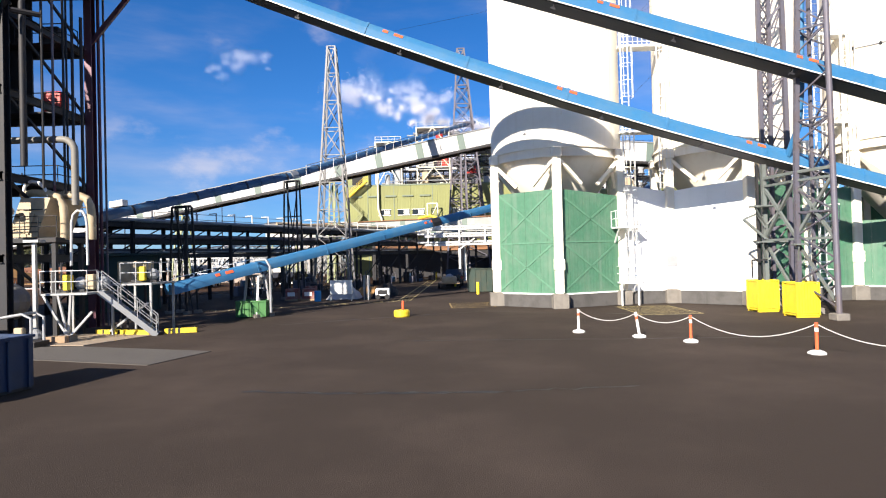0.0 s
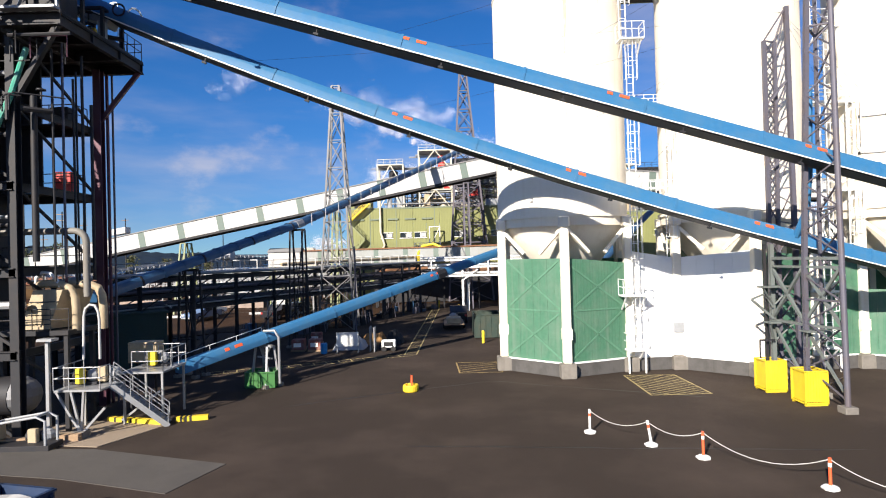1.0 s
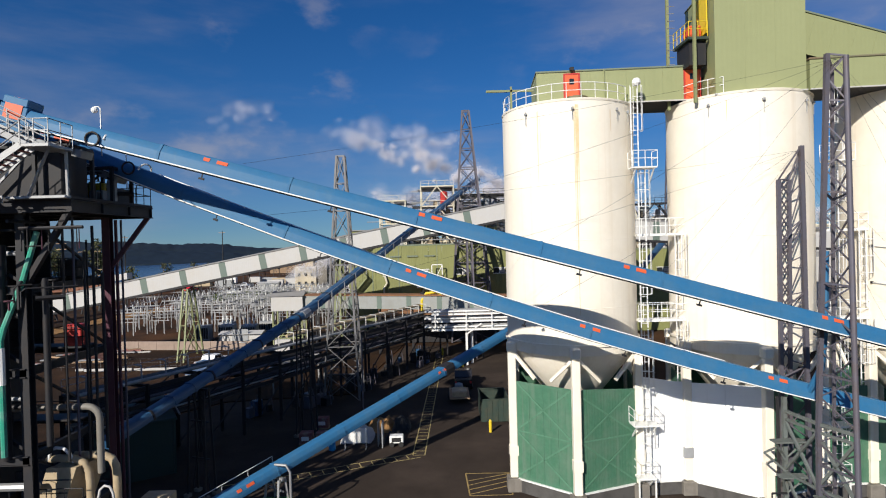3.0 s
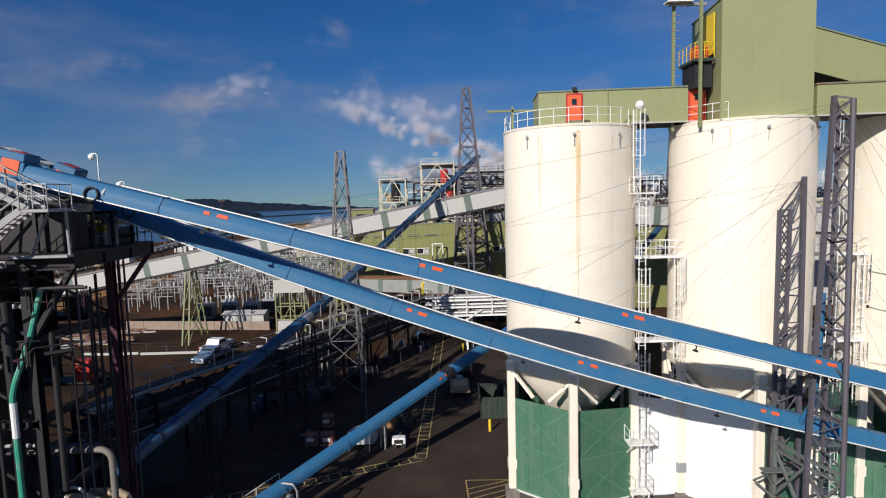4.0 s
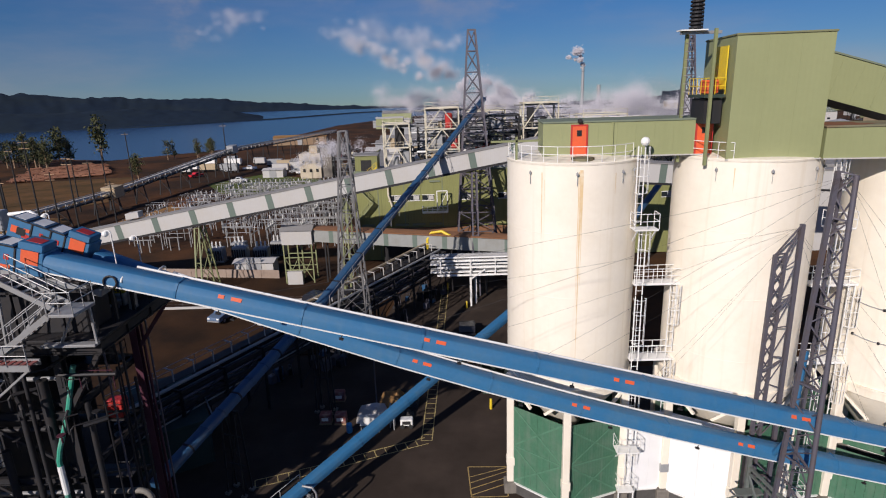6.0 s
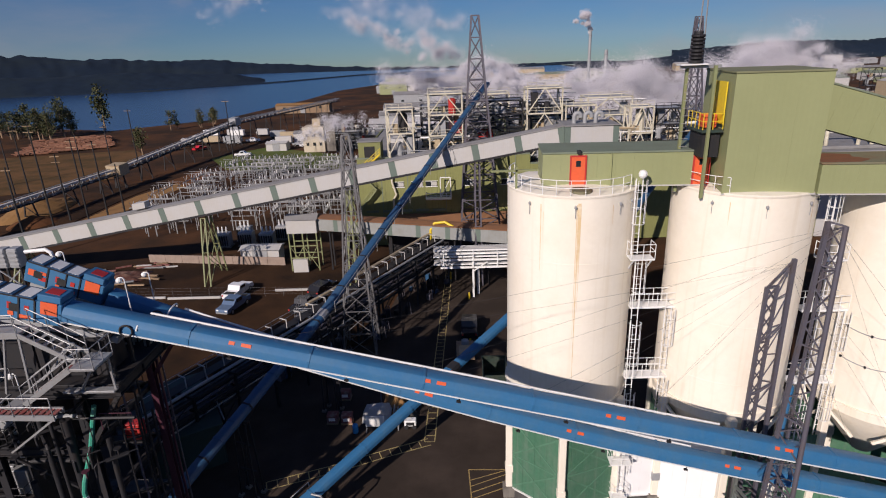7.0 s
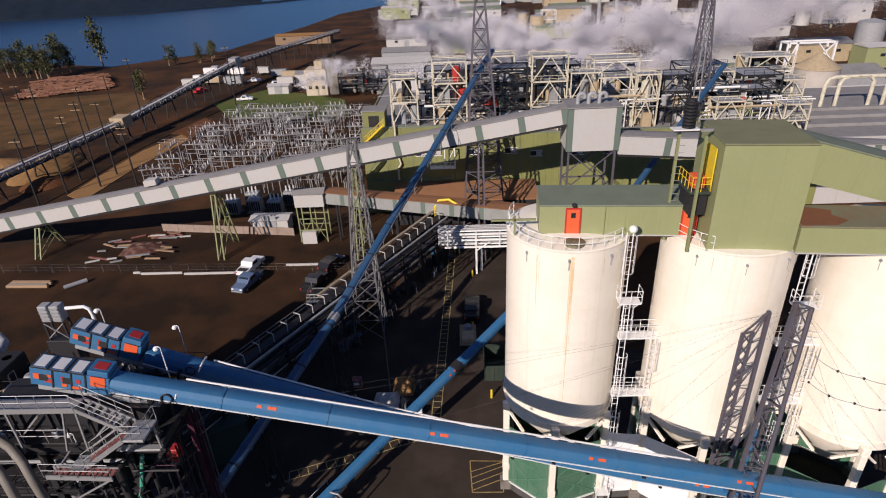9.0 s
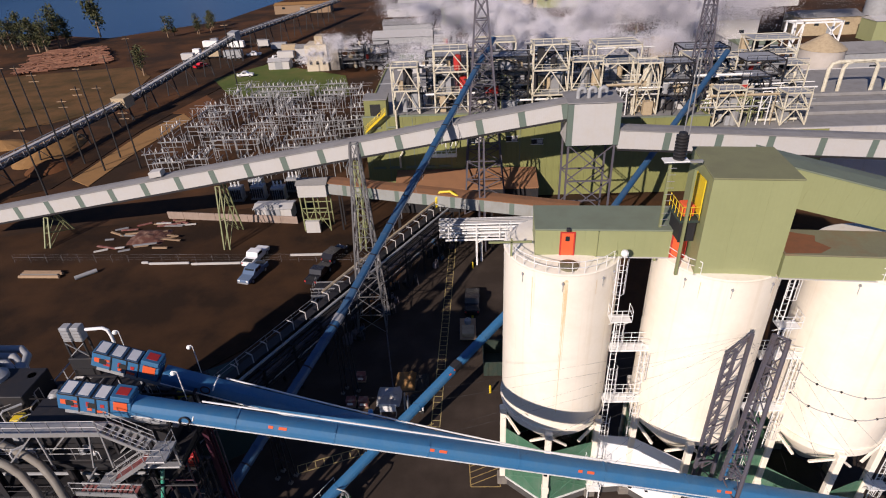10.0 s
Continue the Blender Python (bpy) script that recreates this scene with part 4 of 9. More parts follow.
silo_top_rail(0, 150, 318)
silo_top_rail(1, 198, 234)
silo_top_rail(2, 200, 330)


def caged_ladder(t, x, y, z0, z1, n=None):
    for dx in (-0.22, 0.22):
        part("stile", Shape().beam((x + dx, y, z0), (x + dx, y, z1), 0.06), M_WHITE, t)
    for k in range(int((z1 - z0) / 0.6)):
        z = z0 + 0.3 + 0.6 * k
        part("rung", Shape().tube((x - 0.22, y, z), (x + 0.22, y, z), 0.022, 5), M_WHITE, t)
    if z1 - z0 > 3:
        for k in range(int((z1 - z0 - 2.2) / 1.1) + 1):
            z = z0 + 2.3 + 1.1 * k
            part("hoop", Shape().pipe([(x + 0.42 * math.cos(a), y - 0.3 + 0.42 * math.sin(a), z) for a in [math.pi * (0.15 - 1.3 * j / 8) for j in range(9)]], 0.02, 5), M_WHITE, t)
        for a in (-0.3, -0.9, -1.57, -2.24, -2.84):
            part("cage_bar", Shape().beam((x + 0.42 * math.cos(a), y - 0.3 + 0.42 * math.sin(a), z0 + 2.3), (x + 0.42 * math.cos(a), y - 0.3 + 0.42 * math.sin(a), z1), 0.03), M_WHITE, t)


def side_platform(t, x0, x1, y0, y1, z, mat=None):
    mat = mat or M_WHITE
    d = part("platform", Shape().box(x0, x1, y0, y1, z - 0.1, z, 0.01), mat, t)
    for xb in (x0 + 0.2, x1 - 0.2):
        part("bracket", Shape().beam((xb, y1, z - 1.0), (xb, y0 + 0.1, z - 0.12), 0.08), mat, d)
    railing(t, [(x0, y1, z), (x0, y0, z), (x1, y0, z), (x1, y1, z)], 1.05, 0.9, mat)


def ladder_run(x, y, label):
    t = thing("caged_ladder", (x, y, 0), label, "ladder", "silo ladders")
    for a, b in ((1.6, 5.2), (5.3, 11.4), (11.5, 17.2), (17.3, 22.2), (22.3, 27.6)):
        dx = 0.35 if int(a) % 2 else -0.05
        caged_ladder(t, x + dx, y, a, b)
    side_platform(t, x - 0.8, x + 0.85, y - 0.95, y + 0.1, 5.2)
    side_platform(t, x - 0.5, x + 1.1, y - 0.9, y + 0.1, 22.2)
    side_platform(t, x - 0.45, x + 0.75, y - 0.6, y + 0.5, 1.55)
    for px in (x - 0.4, x + 0.7):
        part("leg", Shape().beam((px, y - 0.5, 0), (px, y - 0.5, 1.5), 0.09), M_WHITE, t)
    part("cap", Shape().ball((x + 0.1, y - 0.1, 27.9), 0.3, 10), M_WHITE, t, "round white vent cap")
    return t


ladder_run(11.75, 37.6, "white caged ladder with small platforms up the silo")
ladder_run(23.9, 36.5, "white caged ladder with small platforms between silos")
ladder_run(35.6, 35.2, "white caged ladder with small platforms beside the far silo")


def silo_bridge(x0, x1, y, z):
    t = thing("silo_bridge", (x0, y, z), "white steel footbridge between two silos", "footbridge", "bridges between silos")
    part("deck", Shape().box(x0, x1, y - 0.5, y + 0.5, z - 0.16, z, 0.01), M_WHITE, t)
    railing(t, [(x0, y - 0.48, z), (x1, y - 0.48, z)], 1.05, 0.7)
    railing(t, [(x0, y + 0.48, z), (x1, y + 0.48, z)], 1.05, 0.7)
    caged_ladder(t, x1 - 0.5, y - 0.6, z - 5.2, z)


for a, b, y in ((12.05, 15.3, 39.0), (23.75, 27.0, 37.75)):
    silo_bridge(a, b, y, 17.8)
    silo_bridge(a, b, y, 11.9)

for i in range(3):
    cx, cy = SILOS[i]
    for a in (222, 262, 302, 318):
        x, y = cx + (SR + 0.02) * math.cos(radians(a)), cy + (SR + 0.02) * math.sin(radians(a))
        t = part("rim_pipe", Shape().tube((x, y - 0.1, 25.3), (x, y - 0.1, 26.2), 0.02, 6), M_GREY, SILO_THINGS[i], "small rusty pipe bracket")
        part("valve", Shape().box(x - 0.07, x + 0.07, y - 0.18, y, 25.95, 26.12, 0.02), M_GREY, t)

part("roof_hatch", Shape().lathe(7.85, 37.6, [(0.75, STOP + 0.1), (0.75, STOP + 0.28), (0.05, STOP + 0.34)], 16), M_RUSTROOF, SILO_THINGS[0], "brown round roof hatch")
# cable rows round the far silo
for z in (14.2, 16.6):
    cx, cy = SILOS[2]
    pts = [(cx + (SR + 0.05) * math.cos(radians(a)), cy + (SR + 0.05) * math.sin(radians(a)), z - 0.15 * abs(math.sin(radians((a - 200) * 4.5)))) for a in range(200, 341, 5)]
    t = thing("cable_run", pts[0], "grey cable looped round the silo wall", "cable")
    part("cable", Shape().pipe(pts, 0.035, 5), M_GREY, t)
    for p in pts[::4]:
        part("clip", Shape().box(p[0] - 0.06, p[0] + 0.06, p[1] - 0.06, p[1] + 0.06, p[2] - 0.08, p[2] + 0.08), M_DSTEEL, t)

t = thing("outrigger", (3.6, 40, STOP), "green steel outrigger arm on the silo rim", "steel arm")
part("post", Shape().beam((3.75, 39.4, STOP), (3.75, 39.4, STOP + 1.6), 0.14), M_PALEGREEN, t)
part("arm", Shape().beam((2.0, 39.4, STOP + 1.3), (5.3, 39.4, STOP + 1.3), 0.14), M_PALEGREEN, t)
t = thing("floodlight", (28.4, 35.5, STOP), "black round floodlight on the roof edge", "lamp")
part("stand", Shape().tube((28.4, 35.5, STOP + 0.02), (28.4, 35.5, STOP + 0.9), 0.05, 6), M_DSTEEL, t)
part("lamp_head", Shape().ball((28.4, 35.45, STOP + 1.15), 0.33, 12), M_BLACK, t)

# head house fittings: elevator balcony, posts and coil stack
t = thing("hoist_bay", (15.6, 38.5, STOP), "yellow hoist bay with green posts beside the head house", "hoist")
for px, py in ((14.6, 39.0), (15.55, 37.0)):
    part("post", Shape().beam((px, py, 26.3), (px, py, 34.6), 0.18), M_PALEGREEN, t)
part("back_panel", Shape().box(16.5, 16.58, 37.3, 39.4, 31.0, 33.6), M_YELLOW, t, "bright yellow panel")
part("balcony", Shape().box(15.2, 16.55, 37.1, 39.6, 30.5, 30.7, 0.02), M_GREEN_D, t)
part("under_frame", Shape().box(15.4, 16.5, 37.4, 39.4, 28.9, 30.45), M_DSTEEL, t)
railing(t, [(15.25, 39.6, 30.7), (15.25, 37.15, 30.7), (16.5, 37.15, 30.7)], 1.0, 0.6, M_YELLOW)
part("hoist_box", Shape().box(15.5, 16.3, 37.6, 38.6, 30.75, 31.6, 0.05), M_ORANGE, t, "orange hoist motor")
part("jib", Shape().beam((14.0, 38.6, 34.5), (16.6, 38.6, 34.5), 0.18), M_STEEL, t)
part("jib_plate", Shape().box(13.9, 15.6, 38.2, 39.0, 34.6, 34.68), M_WHITE, t)
part("coil_vent", Shape().lathe(14.95, 38.6, [(0.3, 34.7)] + [(r, 34.7 + 0.22 * k + d) for k in range(8) for r, d in ((0.42, 0.05), (0.42, 0.15), (0.28, 0.2))] + [(0.28, 36.6), (0.01, 36.6)], 14), M_DSTEEL, t, "black coiled vent stack")
for dx in (-0.2, 0.25):
    part("whip", Shape().tube((15.5 + dx, 39.5, 34.6), (15.5 + dx * 0.4, 39.5, 41.5), 0.045, 5), M_STEEL, t)
for k in range(10):
    part("rung", Shape().tube((14.55, 38.9, 29.4 + 0.5 * k), (15.05, 38.9, 29.4 + 0.5 * k), 0.025, 5), M_STEEL, t)

# ---- conveyor heads ----
def head_hood(x, y, z, slope, label, line, turn=0.046):
    t = thing("conveyor_drive", (x, y, z), label, "conveyor drive", "conveyor drive hoods")
    f = Vector((1, turn, -slope)).normalized()
    r, f, u = basis(f)
    o = Vector((x, y, z))

    K = 0.78

    def blk(name, a, b, lo, hi, w, mat, label="", bev=0.04, parent=None):
        a, b, lo, hi, w = a * K, b * K, lo * K, hi * K, w * K
        c = o + f * ((a + b) / 2) + u * ((lo + hi) / 2)
        return part(name, Shape().obox(c, (f, r, u), (b - a, w, hi - lo), bev), mat, parent or t, label)
    body = blk("body", -5.6, 0, -0.75, 0.85, 1.6, M_BLUE)
    for k in range(3):
        lid = blk("lid", -5.5 + 1.28 * k, -4.4 + 1.28 * k, 0.86, 0.97, 1.5, M_BLUE_D, "dark blue hinged lid", 0.02, body)
        blk("lid_plate", -5.35 + 1.28 * k, -4.6 + 1.28 * k, 0.972, 0.985, 1.25, M_WHITE, "white plate on the lid", 0.0, body)
    blk("rear_lid", -5.5, -1.75, 0.852, 0.93, 1.66, M_DSTEEL, "", 0.01, body)
    blk("inspection_box", -1.6, -0.1, 0.86, 1.35, 1.5, M_BLUE)
    side = r * (0.82 * K)

    def plate(name, a, lo, w, h, mat, label, parent=None, th=0.02):
        part(name, Shape().obox(o + f * (a * K) + u * (lo * K) + side, (f, r, u), (w * K, th, h * K)), mat, parent or t, label)
    plate("orange_panel", -0.82, 0.45, 1.05, 0.9, M_ORANGE, "bright orange guard panel", th=0.03)
    part("orange_panel", Shape().obox(o + f * (-0.85 * K) + u * (1.365 * K), (f, r, u), (0.9 * K, 0.8 * K, 0.02)), M_RED, t)
    for k, (a, lo, w, h) in enumerate(((-5.1, 0.15, 0.5, 0.5), (-4.3, -0.15, 0.55, 0.3), (-4.3, 0.3, 0.4, 0.25), (-3.3, 0.2, 0.25, 0.5), (-3.2, -0.35, 0.35, 0.3), (-2.2, 0.2, 0.3, 0.35), (-2.3, -0.45, 0.7, 0.25))):
        plate("sign", a, lo, w, h, M_ORANGE if k % 2 == 0 else M_RED, "orange warning sign")
    for a in (-4.0, -2.7, -1.7):
        plate("rib", a, 0.05, 0.1, 1.6, M_DSTEEL, "", body, 0.05)
    for a in (-3.0, -4.65):
        plate("hatch", a, 0.1, 0.6, 0.55, M_BLACK, "", body, 0.03)
    blk("skirt", -5.2, 3.6, -1.3, -0.80, 1.3, M_GREY, "riveted grey skirt plate")
    # thick white hose looping over the tube
    base = o + f * 3.7
    loop = [base + r * (0.72 * math.cos(a)) + u * (0.1 + 0.42 * math.sin(a)) for a in [math.pi * k / 8 for k in range(9)]]
    part("hose_loop", Shape().pipe([q + f * 0.05 for q in loop], 0.05, 8), M_WHITE, t, "white looped cable duct")
    part("hose_ring", Shape().pipe([base - f * 0.45 + r * 0.75 + f * (0.32 * math.cos(a)) + u * (0.0 + 0.32 * math.sin(a)) for a in [2 * math.pi * k / 14 for k in range(15)]], 0.05, 8), M_DSTEEL, t)
    part("cable_duct", Shape().pipe([line(x + 3.8 + 4.0 * k) - r * 0.60 + u * 0.46 for k in range(9)], 0.065, 6), M_WHITE, t, "long white duct along the tube")


head_hood(-20.95, 27.2, 23.8, 0.2815, "blue conveyor head hood with white lids and orange panels", c1)
head_hood(-21.1, 30.9, 23.3, 0.43, "blue conveyor head hood with orange panels, set behind", c2, 0.025)


def lamp_post(x, y, z0, z1, label="small white globe lamp on a bent post"):
    t = thing("lamp_post", (x, y, z0), label, "lamp", "plant lamps")
    part("post", Shape().pipe([(x, y, z0), (x, y, z1 - 0.1), (x - 0.08, y, z1), (x - 0.3, y, z1)], 0.035, 6), M_WHITE, t)
    part("globe", Shape().ball((x - 0.3, y, z1 - 0.16), 0.17, 10), M_LAMP, t)


for x, y, z0, z1 in ((-19.7, 33.0, 20.2, 23.7), (-18.7, 28.9, 22.5, 25.0), (-24.7, 33.0, 20.2, 25.2), (-28.3, 29.4, 20.2, 22.3), (-28.0, 26.0, 20.2, 21.0), (-23.8, 26.0, 20.2, 20.9), (-24.5, 23.5, 0.0, 5.3)):
    lamp_post(x, y, z0, z1)

# ---- process structure ----
pt = thing("process_structure", (-32, 29.5, 0), "tall dark steel process structure full of pipes and decks", "steel structure")
XS, YS = (-21.0, -26.5, -32.0, -38.0, -44.0), (26.3, 32.5)
for x in XS:
    for y in YS:
        xc = -20.65 if (x == -21.0 and y == 32.5) else x
        part("column", Shape().ibeam((xc, y, 0), (xc, y, 19.5), 0.42, 0.44, 0.05, up=(0, 1, 0)), M_PURPLE if (x == -21.0 and y == 32.5) else M_DSTEEL, pt)
deck = part("top_deck", Shape().box(-34.5, -18.4, 25.9, 33.3, 20.05, 20.2, 0.02), M_DSTEEL, pt)
for y in (25.9, 28.4, 30.9, 33.2):
    part("deck_beam", Shape().ibeam((-46, y, 19.75), (-18.4, y, 19.75), 0.3, 0.6, 0.05), M_DSTEEL, deck)
for x in (-18.55, *XS):
    part("cross_beam", Shape().ibeam((x, 25.9, 19.75), (x, 33.3, 19.75), 0.28, 0.56, 0.05), M_DSTEEL, deck)
for y in YS:
    part("knee_brace", Shape().beam((-21.0, y, 16.0), (-18.6, y + (0.6 if y > 30 else -0.3), 19.5), 0.24), M_PURPLE if y > 30 else M_DSTEEL, pt)
for z, x1 in ((4.3, -22.4), (8.2, -21.9), (12.3, -21.6), (16.2, -21.4)):
    d = part("deck", Shape().box(-46, -25.6, 26.1, 32.7, z - 0.1, z, 0.01), M_DSTEEL, pt)
    part("catwalk", Shape().box(-25.58, x1, 31.4, 32.7, z - 0.1, z, 0.01), M_DSTEEL, pt)
    for y in (26.1, 32.6):
        part("deck_beam", Shape().ibeam((-46, y, z - 0.3), (-20.9, y, z - 0.3), 0.24, 0.42, 0.04), M_DSTEEL, d)
    for x in XS:
        part("cross_beam", Shape().ibeam((x, 26.1, z - 0.3), (x, 32.7, z - 0.3), 0.22, 0.4, 0.04), M_DSTEEL, d)
    railing(pt, [(-46, 26.15, z), (-25.6, 26.15, z), (-25.6, 31.4, z), (x1, 31.4, z), (x1, 32.6, z)], 1.05, 1.6, M_DSTEEL, 0.03)
for k, x in enumerate(XS[:-1]):
    for z0, z1 in ((0, 4.0), (4.3, 7.9), (8.2, 12.0), (12.3, 15.9), (16.2, 19.5)):
        y = YS[(k + int(z0)) % 2]
        part("brace", Shape().beam((x, y, z0), (XS[k + 1], y, z1), 0.14), M_DSTEEL, pt)
        part("brace", Shape().beam((x, 26.3, z1), (x, 32.5, z0), 0.12), M_DSTEEL, pt)
railing(pt, [(-46, 25.95, 20.2), (-24.0, 25.95, 20.2)], 1.05, 1.5, M_STEEL)
railing(pt, [(-20.2, 33.2, 20.2), (-18.45, 33.2, 20.2), (-18.45, 30.9, 20.2)], 1.05, 0.9, M_DSTEEL)
rng = random.Random(4)
# added back sheets, inner bulkheads and deck blocks, so the structure casts a solid shadow
for k in range(7):
    part("wall_sheet", Shape().box(-37 + 1.57 * k, -37 + 1.57 * k + 1.55, 32.05, 32.15, 0, 19.4), M_DSTEEL, pt)
for x in (-25.7, -29.5):
    part("bulkhead", Shape().box(x, x + 0.1, 27.0, 32.0, 4.3, 19.4), M_DSTEEL, pt)
part("machine_housing", Shape().box(-29.4, -19.4, 31.2, 33.2, 20.2, 21.1, 0.05), M_DSTEEL, pt)
part("machine_housing", Shape().box(-28.4, -19.4, 26.8, 28.8, 20.2, 22.9, 0.05), M_DSTEEL, pt)
# blocks mostly out of view, sized for the reach of the yard shadow
part("machine_housing", Shape().box(-39.5, -30.8, 29.6, 32.6, 20.2, 22.2, 0.05), M_DSTEEL, pt)
part("machine_housing", Shape().box(-50.5, -39.6, 29.6, 32.6, 20.2, 24.8, 0.05), M_DSTEEL, pt)
# extra sheet placed to shade the lower climbing conveyor
part("wall_sheet", Shape().box(-25.98, -23.7, 32.05, 32.15, 12.4, 19.95), M_DSTEEL, pt)
# unseen sheets that carry the shadow wall further west
for k in range(-3, 6):
    part("wall_sheet", Shape().box(-46.4 + 1.57 * k, -46.4 + 1.57 * k + 1.55, 32.05, 32.15, 0, 19.4), M_DSTEEL, pt)
# upright pipes on the near side
for x, y, r, z0, z1, m in ((-20.25, 26.6, 0.15, 8.4, 16.4, M_DSTEEL), (-19.75, 27.2, 0.06, 7.4, 18.8, M_DSTEEL), (-19.5, 27.6, 0.05, 7.6, 19.3, M_TOWER), (-19.3, 28.1, 0.06, 7.2, 17.6, M_DSTEEL),
                           (-19.1, 28.5, 0.07, 7.8, 18.9, M_DSTEEL), (-18.95, 29.0, 0.08, 7.4, 16.5, M_DSTEEL), (-19.6, 28.8, 0.05, 7.4, 18.2, M_DSTEEL), (-19.9, 28.2, 0.06, 7.0, 19.0, M_PURPLE), (-20.45, 33.0, 0.09, 0.0, 19.4, M_PURPLE), (-20.25, 33.2, 0.06, 0.0, 19.4, M_TOWER),
                           (-21.9, 26.0, 0.26, 8.0, 18.0, M_DSTEEL), (-22.6, 25.8, 0.10, 7.6, 19.2, M_DSTEEL), (-23.3, 26.0, 0.16, 7.6, 19.2, M_DSTEEL), (-24.6, 25.9, 0.2, 7.6, 14.0, M_DSTEEL)):
    part("upright_pipe", Shape().tube((x, y, z0), (x, y, z1), r, 10), m, pt, smooth=True)
part("green_pipe", Shape().pipe([(-21.6, 25.5, 8.3), (-21.6, 25.5, 13.6), (-21.5, 25.6, 14.2), (-20.9, 26.0, 16.2), (-20.4, 26.4, 18.6)], 0.13, 8), material("jade_green_paint", (0.03, 0.30, 0.20), 0.45, dirt=(0.3, 0.36, 0.33), dirt_amount=0.6, scale=1.5, bump=0.05), pt, "jade green pipe with a pale sleeve", smooth=True)
part("pipe_sleeve", Shape().tube((-21.6, 25.5, 11.6), (-21.6, 25.5, 13.3), 0.15, 10), M_WHITE, pt)
part("header_pipe", Shape().pipe([(-46, 27.6, 9.9), (-19.2, 27.8, 9.9)] + arc((-19.2, 27.8, 9.3), 0.6, 90, 0, 5) + [(-18.6, 27.8, 6.6)], 0.17, 10), M_DUCT, pt, smooth=True)
for z, r in ((10.2, 0.12), (10.6, 0.1), (14.6, 0.16), (6.3, 0.2), (17.6, 0.12), (2.6, 0.16)):
    part("cross_pipe", Shape().tube((-46, 26.8 + r, z), (-21.2, 26.8 + r, z), r, 8), rng.choice((M_DSTEEL, M_GREY, M_STEEL)), pt)
# vessels and boxes inside
for x, y, z, r, h in ((-27.4, 29.5, 4.3, 0.9, 3.0), (-29, 29.0, 8.2, 1.2, 3.4), (-27.2, 29.2, 12.3, 0.8, 2.6), (-34.5, 29.5, 4.3, 1.6, 6.5), (-40, 29.4, 8.2, 1.5, 6.0), (-30, 30.5, 16.2, 0.9, 2.7), (-26.9, 30.5, 16.2, 0.7, 2.2)):
    part("vessel", Shape().lathe(x, y, [(0.1, z), (r, z + 0.25), (r, z + h - 0.3), (r * 0.6, z + h), (0.1, z + h)], 18), rng.choice((M_GREY, M_DSTEEL, M_TAN)), pt, smooth=True)
part("switch_box", Shape().box(-22.8, -21.8, 31.6, 32.4, 12.3, 13.5, 0.04), M_RED, pt, "red steel cabinet")
part("switch_box", Shape().box(-22.9, -21.9, 31.6, 32.4, 16.2, 17.2, 0.04), M_DSTEEL, pt)
for k in range(70):
    x, y = rng.uniform(-45, -26.2), rng.uniform(26.4, 32.2)
    z = rng.choice((4.3, 8.2, 12.3, 16.2))
    w, d, h = rng.uniform(0.3, 1.1), rng.uniform(0.3, 0.9), rng.uniform(0.4, 1.7)
    part("machine", Shape().box(x - w / 2, x + w / 2, y - d / 2, y + d / 2, z, z + h, 0.04), rng.choice((M_DSTEEL, M_GREY, M_DSTEEL, M_STEEL, M_TAN)), pt)
# equipment frames over the top deck, carrying the conveyor heads
for x in (-27.5, -25.2, -22.8, -20.4, -18.8):
    for y in (26.4, 28.2, 29.9, 31.8):
        z = 22.6 if y < 29.5 else 22.0
        part("stub_column", Shape().beam((x, y, 20.2), (x, y, z), 0.16), M_DSTEEL, pt)
    part("stub_beam", Shape().beam((x, 26.4, 22.6), (x, 28.2, 22.6), 0.16), M_DSTEEL, pt)
    part("stub_beam", Shape().beam((x, 29.9, 22.0), (x, 31.8, 22.0), 0.16), M_DSTEEL, pt)
for y, z in ((26.4, 22.6), (28.2, 22.6), (29.9, 22.0), (31.8, 22.0)):
    part("stub_beam", Shape().beam((-27.5, y, z), (-18.8, y, z), 0.16), M_DSTEEL, pt)
    for a, b in ((-27.5, -25.2), (-22.8, -20.4)):
        part("brace", Shape().beam((a, y, 20.2), (b, y, z), 0.1), M_STEEL if y == 26.4 else M_DSTEEL, pt)
for k in range(46):
    x, y = rng.uniform(-45, -18.9), rng.uniform(26.2, 33.0)
    w, d, h = rng.uniform(0.25, 0.9), rng.uniform(0.25, 0.8), rng.uniform(0.3, 1.2)
    part("machine", Shape().box(x - w / 2, x + w / 2, y - d / 2, y + d / 2, 20.2, 20.2 + h, 0.04), rng.choice((M_DSTEEL, M_GREY, M_STEEL, M_BLACK, M_GREY, M_YELLOW)), pt)
for x, y, r, h in ((-34, 31.5, 0.9, 2.6), (-31.5, 31.8, 0.6, 2.0), (-38, 27.5, 1.4, 3.0), (-29.2, 30.5, 0.5, 1.6)):
    part("vessel", Shape().lathe(x, y, [(0.1, 20.2), (r, 20.3), (r, 20.2 + h - 0.3), (r * 0.5, 20.2 + h), (0.05, 20.2 + h)], 16), M_GREY, pt, smooth=True)
